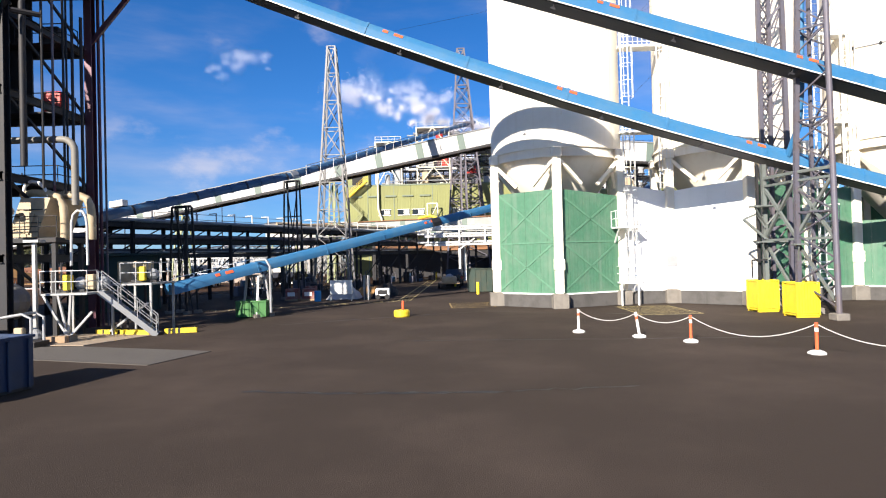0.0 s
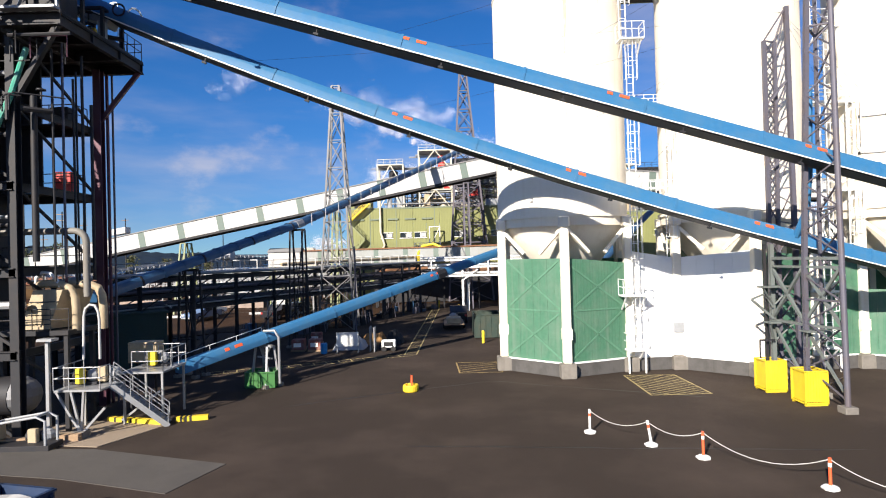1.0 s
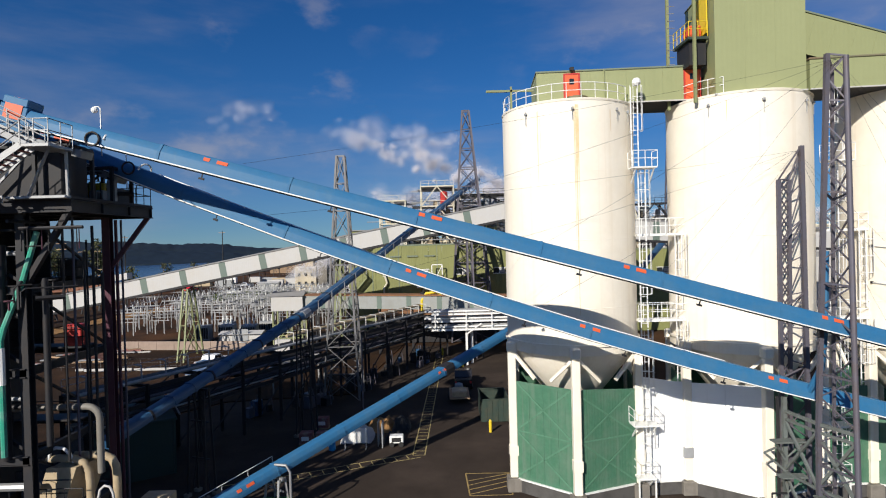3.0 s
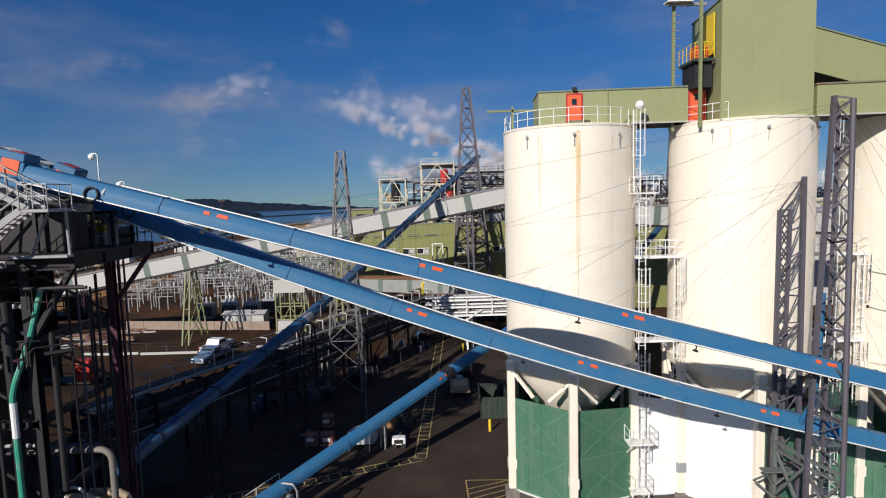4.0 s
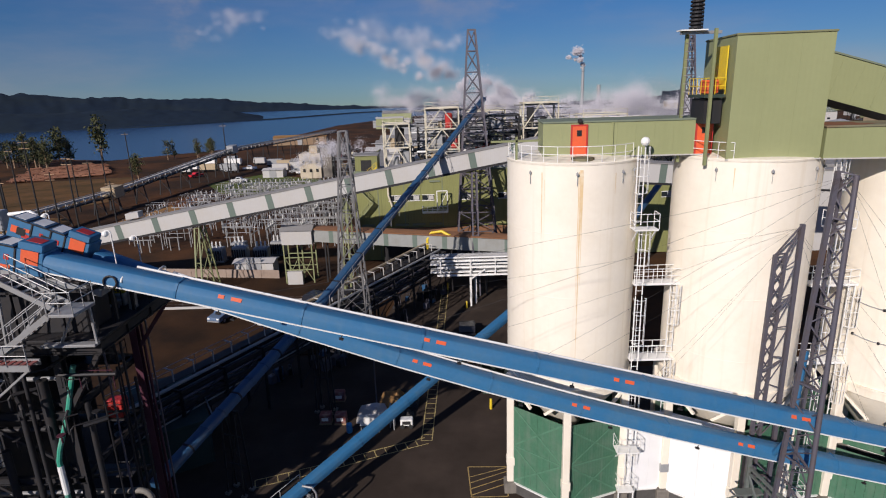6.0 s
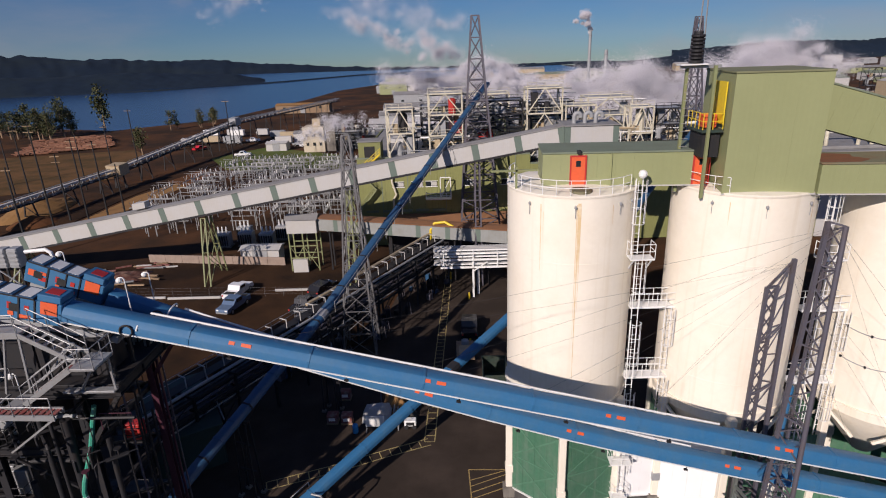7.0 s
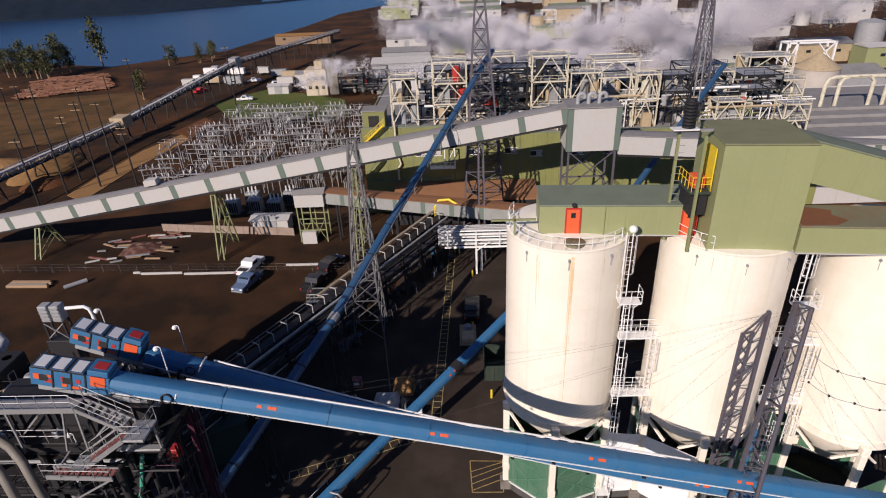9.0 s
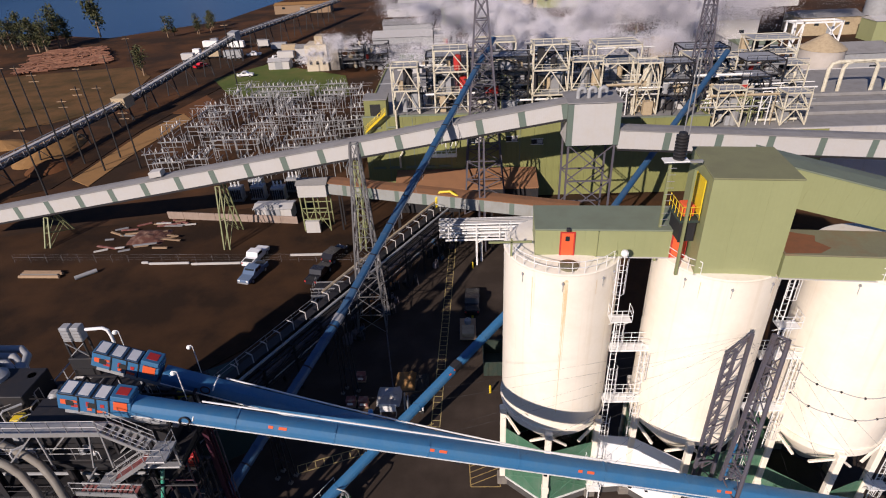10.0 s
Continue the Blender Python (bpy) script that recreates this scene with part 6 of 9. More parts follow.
C3D = (0.757, 1.0)
for y in (36.4,):
    p = c3(y)
    support_bent(p.x, p.y, p.z - 0.5, 0.75, C3D)
p = c3(36.4)
t = solid("drain_pipe", Shape().pipe([(p.x + 0.1, p.y - 0.5, p.z + 0.5), (p.x + 0.9, p.y - 0.8, p.z + 0.55), (p.x + 1.15, p.y - 0.8, p.z + 0.1), (p.x + 1.15, p.y - 0.75, 0.3)], 0.085, 10), M_STEEL, "grey bent drain pipe on the conveyor support", "pipe", smooth=True)
for y in (40.0, 52.0):
    q = c4(y)
    support_bent(q.x, q.y, q.z - 0.5, 0.8, (0.357, 1), "dark steel support frame under the conveyor", M_DSTEEL)
part("joint_clamp", Shape().extrude(c3(48.9), c3(49.7), [(x * 0.9, z * 0.9) for x, z in TUBE]), M_DSTEEL, C3_THING, "dark bolted clamp")
part("joint_clamp", Shape().extrude(c4(51.5), c4(52.4), [(x * 0.9, z * 0.82) for x, z in TUBE]), M_STEEL, C4_THING, "pale bolted clamp")
# safety wire beside the low conveyor
t = thing("guard_rail", c3(33.0), "thin pale guard rail along the low conveyor", "railing")
a, b = c3(32.6) + Vector((-0.6, 0.5, 0.55)), c3(36.6) + Vector((-0.6, 0.5, 0.55))
part("rail", Shape().tube(a, b, 0.022, 6), M_WHITE, t)
for k in range(4):
    c = a.lerp(b, k / 3)
    part("post", Shape().tube(c - Vector((0, 0, 0.6)), c, 0.015, 5), M_WHITE, t)

# braced steelwork tying the two masts together under the conveyors
M_GREYGREEN = material("grey_green_steel", (0.15, 0.17, 0.16), 0.6, 0.2, dirt=(0.10, 0.085, 0.065), dirt_amount=0.5, scale=1.5, grain=8, bump=0.1)
t = thing("conveyor_trestle", (17.9, 31.8, 0), "grey-green braced trestle between the conveyor masts", "support", "conveyor trestles")
A, B, C = Vector((17.9, 31.8, 0)), Vector((18.2, 29.45, 0)), Vector((18.86, 27.55, 0))
part("leg", Shape().beam(A + Vector((0, 0, 0.3)), A + Vector((0, 0, 8.3)), 0.22), M_GREYGREEN, t)
part("leg", Shape().beam(A + Vector((-0.3, 0.15, 0.3)), A + Vector((-0.3, 0.15, 8.3)), 0.13), M_DSTEEL, t)
part("footing", Shape().box(A.x - 0.5, A.x + 0.3, A.y - 0.3, A.y + 0.35, 0, 0.3, 0.03), M_CONC, t)


def rise(p, z):
    return p + Vector((0, 0, z))


for p, q in ((A, B), (B, C)):
    for z, w in ((7.5, 0.16), (7.05, 0.13), (4.0, 0.13)):
        part("tie", Shape().beam(rise(p, z), rise(q, z), w), M_GREYGREEN, t)
    part("brace", Shape().beam(rise(p, 4.1), rise(q, 7.0), 0.14), M_GREYGREEN, t)
    part("brace", Shape().beam(rise(q, 4.1), rise(p, 7.0), 0.14), M_GREYGREEN, t)
    part("brace", Shape().beam(rise(p, 3.9), rise(q, 0.9), 0.12), M_GREYGREEN, t)
for p, z, x0, x1 in ((A, 5.95, -0.95, 0.75), (A, 3.95, -0.6, 0.9), (B, 3.75, -0.35, 1.0)):
    d = part("platform", Shape().box(p.x + x0, p.x + x1, p.y - 0.75, p.y - 0.12, z - 0.09, z, 0.01), M_GREYGREEN, t)
    for xb in (x0 + 0.1, x1 - 0.1):
        part("bracket", Shape().beam((p.x + xb, p.y - 0.6, z - 0.1), (p.x + xb * 0.1, p.y - 0.14, z - 1.05), 0.08), M_GREYGREEN, d)
part("outrigger_bracket", Shape().beam(A + Vector((-0.1, -0.2, 4.1)), A + Vector((-1.3, -0.2, 5.2)), 0.12).beam(A + Vector((-1.3, -0.2, 5.2)), A + Vector((-0.55, -0.2, 5.5)), 0.09).beam(A + Vector((-0.55, -0.2, 5.5)), A + Vector((-0.1, -0.2, 4.7)), 0.08), M_GREYGREEN, t)
part("outrigger_bracket", Shape().beam(A + Vector((-0.95, -0.3, 2.9)), A + Vector((-0.1, -0.3, 2.9)), 0.09).beam(A + Vector((-0.95, -0.3, 2.9)), A + Vector((-0.95, -0.3, 1.9)), 0.06), M_DSTEEL, t)
part("hanger_pipe", Shape().pipe([(19.0, 29.7, 16.6), (19.0, 29.9, 12.2), (19.2, 30.5, 10.2), (19.1, 31.4, 8.7)], 0.17, 8), M_BLUE, t, "blue hanging chute pipe", smooth=True)

# stay cables from the masts
def cable(a, b, sag=0.25):
    a, b = Vector(a), Vector(b)
    pts = [a.lerp(b, k / 10) - Vector((0, 0, sag * 4 * (k / 10) * (1 - k / 10))) for k in range(11)]
    solid("stay_cable", Shape().pipe(pts, 0.006, 4), M_DSTEEL, "thin dark steel stay cable from mast to conveyor", "cable", "stay cables")


for x in (-11, -3, 4, 10):
    cable((19.4, 29.2, 26.6), c1(x) + Vector((0, 0, 0.6)))
    cable((20.4, 34.3, 22.6), c2(x) + Vector((0, 0, 0.6)))
for x in (27, 32, 37):
    cable((19.4, 29.2, 26.6), c1(x) + Vector((0, 0, 0.6)))
    cable((20.4, 34.3, 22.6), c2(x) + Vector((0, 0, 0.6)))

# yellow mesh cages
def cage(x, y):
    t = thing("yellow_cage", (x, y, 0), "yellow mesh gas cylinder cage on skids", "cage", "yellow cages")
    w, h = 0.57, 1.75
    for sx in (-1, 1):
        for sy in (-1, 1):
            part("corner_post", Shape().beam((x + sx * w, y + sy * w, 0.1), (x + sx * w, y + sy * w, h), 0.07), M_YELLOW, t)
    for z in (0.14, h):
        part("frame_rail", Shape().beam((x - w, y - w, z), (x + w, y - w, z), 0.07).beam((x - w, y + w, z), (x + w, y + w, z), 0.07).beam((x - w, y - w, z), (x - w, y + w, z), 0.07).beam((x + w, y - w, z), (x + w, y + w, z), 0.07), M_YELLOW, t)
    part("infill", Shape().box(x - w + .02, x + w - .02, y - w + .03, y - w + .05, 0.2, h - .06).box(x - w + .03, x - w + .05, y - w + .06, y + w - .02, 0.2, h - .06).box(x + w - .05, x + w - .03, y - w + .06, y + w - .02, 0.2, h - .06).box(x - w + .06, x + w - .06, y + w - .05, y + w - .03, 0.2, h - .06), M_YELLOW, t)
    for k in range(1, 8):
        part("bar", Shape().beam((x - w + 2 * w * k / 8, y - w - 0.005, 0.15), (x - w + 2 * w * k / 8, y - w - 0.005, h), 0.025), M_YELLOW, t)
    for y0 in (y - w, y + w - 0.12):
        part("skid", Shape().box(x - w, x + w, y0, y0 + 0.12, 0, 0.1), M_YELLOW, t)


cage(17.65, 31.8)
cage(18.0, 28.9)

# chain barrier
posts = [(5.63, 25.1), (7.56, 23.2), (9.15, 21.6), (12.0, 18.5), (14.9, 15.6)]
for k, (x, y) in enumerate(posts):
    t = thing("barrier_post", (x, y, 0), "red and white barrier post on a white base" if k not in (1,) else "leaning white barrier post on a white base", "post", "chain barrier posts")
    lean = 0.14 if k == 1 else 0.0
    part("base", Shape().lathe(x + lean, y, [(0.27, 0), (0.29, 0.05), (0.22, 0.10), (0.08, 0.14), (0.01, 0.14)], 7), M_WHITE, t)
    part("tube", Shape().tube((x + lean, y, 0.12), (x, y, 1.05), 0.055, 8), M_WHITE if k < 2 else M_ORANGE, t)
    part("band", Shape().tube((x + lean * .3, y, 0.75), (x + lean * .2, y, 0.88), 0.06, 8), M_WHITE if k >= 2 else M_ORANGE, t)
    if k + 1 < len(posts):
        a, b = Vector((x, y, 1.0)), Vector((*posts[k + 1], 1.0))
        sag = 0.14 * (b - a).length
        pts = [a.lerp(b, j / 12) - Vector((0, 0, sag * 4 * (j / 12) * (1 - j / 12))) for j in range(13)]
        solid("barrier_chain", Shape().pipe(pts, 0.017, 5), M_GALLERY, "white plastic chain hung between barrier posts", "chain", "barrier chains")

t = thing("yellow_weight", (-2.96, 33.9, 0), "yellow round weight with a red marker stub", "weight")
part("drum", Shape().lathe(-2.96, 33.9, [(0.44, 0), (0.48, 0.06), (0.48, 0.34), (0.44, 0.4), (0.3, 0.4), (0.28, 0.3), (0.01, 0.3)], 20), M_YELLOW, t)
part("marker", Shape().tube((-2.9, 33.9, 0.3), (-2.88, 33.9, 0.95), 0.07, 8), M_ORANGE, t)


def open_bin(x, y, w, d, h, mat, label, yaw=0.0):
    t = thing("open_bin", (x, y, 0), label, "bin", "steel bins")
    part("shell", Shape().box(x - w / 2, x + w / 2, y - d / 2, y - d / 2 + .05, 0.12, h).box(x - w / 2, x + w / 2, y + d / 2 - .05, y + d / 2, 0.12, h).box(x - w / 2, x - w / 2 + .05, y - d / 2 + .05, y + d / 2 - .05, 0.12, h).box(x + w / 2 - .05, x + w / 2, y - d / 2 + .05, y + d / 2 - .05, 0.12, h).box(x - w / 2, x + w / 2, y - d / 2, y + d / 2, 0.06, 0.12), mat, t)
    n = max(3, round(w / 0.5))
    for k in range(n + 1):
        xx = x - w / 2 + w * k / n
        part("rib", Shape().box(xx - 0.03, xx + 0.03, y - d / 2 - 0.05, y - d / 2, 0.1, h), mat, t)
    part("rim", Shape().box(x - w / 2 - .05, x + w / 2 + .05, y - d / 2 - .06, y - d / 2 + .03, h, h + .08).box(x - w / 2 - .05, x + w / 2 + .05, y + d / 2 - .03, y + d / 2 + .06, h, h + .08).box(x - w / 2 - .05, x - w / 2 + .03, y - d / 2 + .03, y + d / 2 - .03, h, h + .08).box(x + w / 2 - .03, x + w / 2 + .05, y - d / 2 + .03, y + d / 2 - .03, h, h + .08), mat, t)
    for y0 in (y - d / 4, y + d / 4):
        part("skid", Shape().box(x - w / 2, x + w / 2, y0 - .06, y0 + .06, 0, .06), M_DSTEEL, t)


open_bin(-12.6, 36.2, 1.85, 1.4, 1.0, M_GREEN, "small bright green ribbed steel bin")
open_bin(3.4, 56.6, 2.7, 4.2, 2.2, M_GREEN_D, "dark green waste container beside the silo")
t = thing("notice_board", (-9.2, 48.4, 0), "blank white notice board on two legs", "board")
part("panel", Shape().box(-10.15, -8.25, 48.3, 48.36, 0.55, 1.75, 0.01), M_WHITE, t)
for x in (-10.1, -8.3):
    part("leg", Shape().beam((x, 48.4, 0), (x, 48.4, 1.75), 0.08), M_STEEL, t)
    part("foot", Shape().beam((x, 48.0, 0.04), (x, 48.8, 0.04), 0.08), M_STEEL, t)
t = thing("blue_barrel", (-11.2, 48.2, 0), "bright blue plastic barrel", "barrel")
part("drum", Shape().lathe(-11.2, 48.2, [(0.01, 0.005), (0.27, 0.005), (0.29, 0.05), (0.29, 0.3), (0.305, 0.33), (0.29, 0.36), (0.29, 0.58), (0.305, 0.61), (0.29, 0.64), (0.29, 0.85), (0.26, 0.9), (0.01, 0.9)], 18), material("bright_blue_plastic", (0.02, 0.25, 0.55), 0.4, bump=0.02), t)
M_REDDULL = material("faded_red_plastic", (0.20, 0.06, 0.05), 0.7, dirt=(0.30, 0.24, 0.2), dirt_amount=0.8, scale=2.0, bump=0.1)
for x, y in ((-13.8, 50.0), (-13.2, 54.2), (-12.3, 49.9)):
    t = thing("red_crate", (x, y, 0), "red and white crate on a pallet", "crate", "crates by the road")
    part("pallet", Shape().box(x - .6, x + .6, y - .5, y + .5, 0, .14), M_WOOD, t)
    part("box", Shape().box(x - .55, x + .55, y - .45, y + .45, .14, 1.05, .03), M_REDDULL, t)
    part("label", Shape().box(x - .35, x + .3, y - .47, y - .455, .4, .75), M_WHITE, t)
def tarp_heap(x, y, w, d, h, mat, label):
    s = Shape()
    n = 14
    for j in range(n + 1):
        for i in range(n + 1):
            u, v = i / n * 2 - 1, j / n * 2 - 1
            r = max(abs(u), abs(v))
            z = h * (1 - r ** 2.2) * (0.75 + 0.5 * noise.noise(Vector((x + u * 2.1, y + v * 2.1, 2.0)))) + 0.06 * noise.noise(Vector((u * 7, v * 7, x)))
            s.v.append((x + u * w * (1 - 0.1 * v * v), y + v * d, max(0.0, z)))
    s.f += [(j * (n + 1) + i, j * (n + 1) + i + 1, (j + 1) * (n + 1) + i + 1, (j + 1) * (n + 1) + i) for j in range(n) for i in range(n)]
    solid("sheeted_mound", s, mat, label, "heap", "heaps by the road")


tarp_heap(-9.4, 51.2, 1.5, 1.6, 1.3, M_GALLERY, "heap under a crumpled pale sheet")
tarp_heap(-7.6, 53.8, 1.3, 1.6, 1.2, M_SAND, "heap of orange-brown rubble")
tarp_heap(-6.0, 50.6, 0.9, 0.9, 1.0, M_BLACK, "dark covered heap by the road")
tarp_heap(-5.6, 53.5, 0.9, 1.4, 1.4, M_BLACK, "dark covered heap by the road")
t = thing("generator_cart", (-5.7, 48.9, 0), "small white generator cart on wheels", "generator")
part("body", Shape().box(-6.3, -5.1, 48.5, 49.2, .3, .95, .05), M_WHITE, t)
part("panel", Shape().box(-6.1, -5.3, 48.47, 48.5, .45, .8), M_BLACK, t)
for x in (-6.1, -5.3):
    part("wheel", Shape().tube((x, 48.45, .22), (x, 48.58, .22), .22, 12), M_BLACK, t)
    part("wheel", Shape().tube((x, 49.12, .22), (x, 49.25, .22), .22, 12), M_BLACK, t)
for x, y in ((2.7, 51.7), (0.9, 66.5), (1.2, 79.5), (-1.6, 88.0)):
    t = thing("yellow_bollard", (x, y, 0), "yellow steel bollard by the road", "bollard", "yellow bollards")
    part("post", Shape().lathe(x, y, [(.14, 0), (.14, 1.05), (.10, 1.14), (.01, 1.16)], 12), M_YELLOW, t)
for x, y in ((-6.9, 48.8), (-7.3, 49.2)):
    part("slab", Shape().box(x - .05, x + .05, y - .5, y + .6, 0, 2.1, .01), M_GREY, thing("upright_slab", (x, y, 0), "grey upright steel sheet on end", "sheet", "upright sheets"))
t = thing("tall_post", (-9.0, 51.9, 0), "slim dark steel lamp pole", "pole")
part("post", Shape().tube((-9.0, 52.2, 0), (-9.0, 52.2, 9.2), .07, 8), M_TOWER, t)

# painted lines: a ladder marking along the road and two hatched bays
def strip(p, q, w):
    p, q = Vector((*p, 0)), Vector((*q, 0))
    d = (q - p).normalized()
    s = Vector((-d.y, d.x, 0)) * (w / 2)
    return [(p + s)[:2], (p - s)[:2], (q - s)[:2], (q + s)[:2]]


def paint(lines, mat, label, z=0.006):
    sh = Shape()
    for p, q, w in lines:
        a = strip(p, q, w)
        sh.add([(x, y, z) for x, y in a], [(3, 2, 1, 0)])
    solid("road_marking", sh, mat, label, "road marking", kind="structure")


path = [(-18.0, 40.9), (-11.9, 43.1), (-8.3, 44.7), (-3.7, 46.5), (-3.1, 61.4), (-1.9, 91.0)]
lines = []
for a, b in zip(path[:-1], path[1:]):
    a, b = Vector(a), Vector(b)
    d = (b - a).normalized()
    s = Vector((-d.y, d.x)) * 0.5
    lines += [(a + s, b + s, 0.1), (a - s, b - s, 0.1)]
    n = round((b - a).length / 0.95)
    lines += [(a.lerp(b, k / n) + s, a.lerp(b, k / n) - s, 0.09) for k in range(n)]
paint(lines, M_LINE, "worn yellow ladder-pattern walkway marking")
lines = [((0.0, 42.5), (3.4, 42.4), .1), ((3.4, 42.4), (3.1, 38.7), .1), ((3.1, 38.7), (0.15, 38.7), .1), ((0.15, 38.7), (0.0, 42.5), .1)]
lines += [((0.1, 38.9 + .75 * k), (min(3.3, 0.1 + 3.6), min(42.3, 40.3 + .75 * k)), .09) for k in range(4)]
paint(lines, M_LINE_W, "worn yellow hatched bay marking")
corners = [Vector(q) for q in ((10.8, 36.6), (14.0, 36.4), (14.1, 31.4), (10.7, 31.4))]
lines = [(corners[k], corners[(k + 1) % 4], .1) for k in range(4)]
for k in range(1, 14):
    u = 0.6 * k
    p = corners[3] + Vector((0, min(u, 5.1))) + Vector((max(0, u - 5.1), 0))
    q = corners[3] + Vector((0, max(0, u - 3.3) * 1.0)) + Vector((min(u, 3.3), 0))
    lines.append((p, q, .09))
paint(lines, M_LINE, "worn yellow hatched bay marking beside the white screen")

# ---- long pipe rack with a walkway ----
RA, RB = Vector((-28.5, 41.0, 0)), Vector((-3.2, 87.0, 0))
rd = (RB - RA).normalized()
rs = Vector((rd.y, -rd.x, 0))
rk = thing("pipe_rack", RA, "long dark steel pipe rack with a railed walkway on top", "pipe rack")
LEVELS = (4.3, 5.5, 6.8)
n = 11
UP = Vector((0, 0, 1))
for k in range(n + 1):
    c = RA.lerp(RB, k / n)
    for s in (-1.5, 1.5):
        part("column", Shape().ibeam(c + rs * s, c + rs * s + UP * 7.0, 0.26, 0.26, 0.04, up=(0, 1, 0)), M_DSTEEL, rk)
    for z in LEVELS:
        part("cross_beam", Shape().ibeam(c + rs * -1.6 + UP * z, c + rs * 1.6 + UP * z, 0.2, 0.3, 0.03), M_DSTEEL, rk)
    if k < n:
        e = RA.lerp(RB, (k + 1) / n)
        if k % 2 == 0:
            for s in (-1.5, 1.5):
                part("brace", Shape().beam(c + rs * s + UP * 0.3, e + rs * s + UP * 4.0, 0.1), M_DSTEEL, rk)
        for s in (-1.5, 1.5):
            part("brace", Shape().beam(c + rs * s + UP * 4.3, e + rs * s + UP * 6.8, 0.09), M_DSTEEL, rk)
for z in LEVELS:
    for s in (-1.5, 1.5):
        part("runner", Shape().ibeam(RA + rs * s + UP * (z - 0.1), RB + rs * s + UP * (z - 0.1), 0.16, 0.34, 0.03), M_DSTEEL, rk)
rg = random.Random(21)
for z in LEVELS[:2]:
    o = -1.25
    while o < 1.3:
        r = rg.choice((0.08, 0.1, 0.14, 0.2))
        part("pipe", Shape().tube(RA + rs * o + UP * (z + 0.15 + r), RB + rs * o + UP * (z + 0.15 + r), r, 8), rg.choice((M_DSTEEL, M_GREY, M_STEEL, M_DSTEEL, M_TOWER)), rk)
        o += 2 * r + 0.12
part("walkway", Shape().extrude(RA + UP * 7.0, RB + UP * 7.0, [(-1.5, 0), (-0.3, 0), (-0.3, 0.06), (-1.5, 0.06)]), M_DSTEEL, rk)
railing(rk, [RA + rs * -1.5 + UP * 7.06, RB + rs * -1.5 + UP * 7.06], 1.05, 4.4, M_STEEL, 0.03)
for k in range(24):
    c = RA.lerp(RB, (k + 0.5) / 24) + rs * -0.25 + UP * 7.06
    part("hoop_bracket", Shape().beam(c, c + UP * 1.15, 0.09).beam(c + UP * 1.12, c + UP * 1.12 - rs * 0.95, 0.09), M_GALLERY, rk, "pale bent bracket")
part("top_pipe", Shape().tube(RA.lerp(RB, 0.45) + rs * -1.9 + UP * 7.6, RB + rs * -1.9 + UP * 7.9, 0.2, 10), M_TAN, rk, "long tan pipe on the rack side")
part("top_pipe", Shape().tube(RA + rs * 0.6 + UP * 7.15, RB + rs * 0.6 + UP * 7.15, 0.16, 8), M_GREY, rk)
part("bent_duct", Shape().pipe([RB + rs * -1.6 + UP * 6.9, RB + rs * -1.6 + UP * 8.6, RB + rs * -1.2 + rd * 0.6 + UP * 9.6, RB + rs * 0.5 + rd * 1.0 + UP * 9.9, RB + rs * 2.2 + rd * 1.0 + UP * 9.2], 0.22, 10), M_YELLOW, rk, "yellow bent duct at the rack end")
for k in range(34):
    c = RA.lerp(RB, rg.uniform(0.35, 1)) + rs * rg.uniform(-2.6, 2.6)
    w, h = rg.uniform(0.3, 0.9), rg.uniform(0.4, 1.6)
    t = thing("plant_unit", c, "small dark plant unit under the pipe rack", "machine", "units under the rack")
    part("body", Shape().obox(c + UP * (h / 2), (rs, rd, UP), (w, w * 1.3, h), 0.04), rg.choice((M_DSTEEL, M_DSTEEL, M_BLACK, M_BLUE_D, M_TOWER)), t)
    part("pipe", Shape().pipe([c + UP * h, c + UP * (h + 0.5), c + UP * (h + 0.7) + rs * 0.4, c + UP * 0.1 + rs * 0.6], 0.05, 6), M_TOWER, t)

# white service deck beside the rack
sd = thing("service_deck", (-18.9, 68.5, 0), "pale steel service deck beside the rack", "platform")
part("deck", Shape().box(-21.7, -16.2, 66.8, 70.2, 3.9, 4.0, .02), M_DSTEEL, sd)
for y in (66.8, 68.5, 70.2):
    part("edge_beam", Shape().ibeam((-21.8, y, 3.95), (-16.1, y, 3.95), .2, .34, .04), M_STEEL, sd)
for x in (-21.7, -19.0, -16.3):
    for y in (66.9, 70.1):
        part("leg", Shape().beam((x, y, 0), (x, y, 3.8), .14), M_STEEL, sd)
    part("tie", Shape().beam((x, 66.9, 2.0), (x, 70.1, 3.6), .1), M_STEEL, sd)
railing(sd, [(-21.7, 70.1, 4.05), (-21.7, 66.9, 4.05), (-16.3, 66.9, 4.05)], 1.05, 1.2, M_STEEL)

# pale pipe bridge across the road
pb = thing("pipe_bridge", (4, 81, 0), "white steel pipe bridge over the road", "pipe bridge")
for x in (1.9, 2.7):
    part("leg", Shape().beam((x, 80.4 if x < 2 else 81.6, 0), (x, 80.4 if x < 2 else 81.6, 7.3), .3), M_WHITE, pb)
for x in (12.5, 13.3):
    part("leg", Shape().beam((x, 81, 0), (x, 81, 7.3), .3), M_WHITE, pb)
for z in (5.2, 6.4, 7.4):
    for y in (79.6, 82.4):
        part("runner", Shape().ibeam((-3, y, z), (14, y, z), .18, .3, .03), M_WHITE, pb)
    for k, y in enumerate((80.0, 80.5, 81.0, 81.6, 82.0)):
        part("pipe", Shape().tube((-4, y, z + .32), (14, y, z + .32), (.12, .16, .09, .2, .1)[k], 8), (M_WHITE, M_STEEL, M_GALLERY, M_STEEL, M_WHITE)[k], pb)
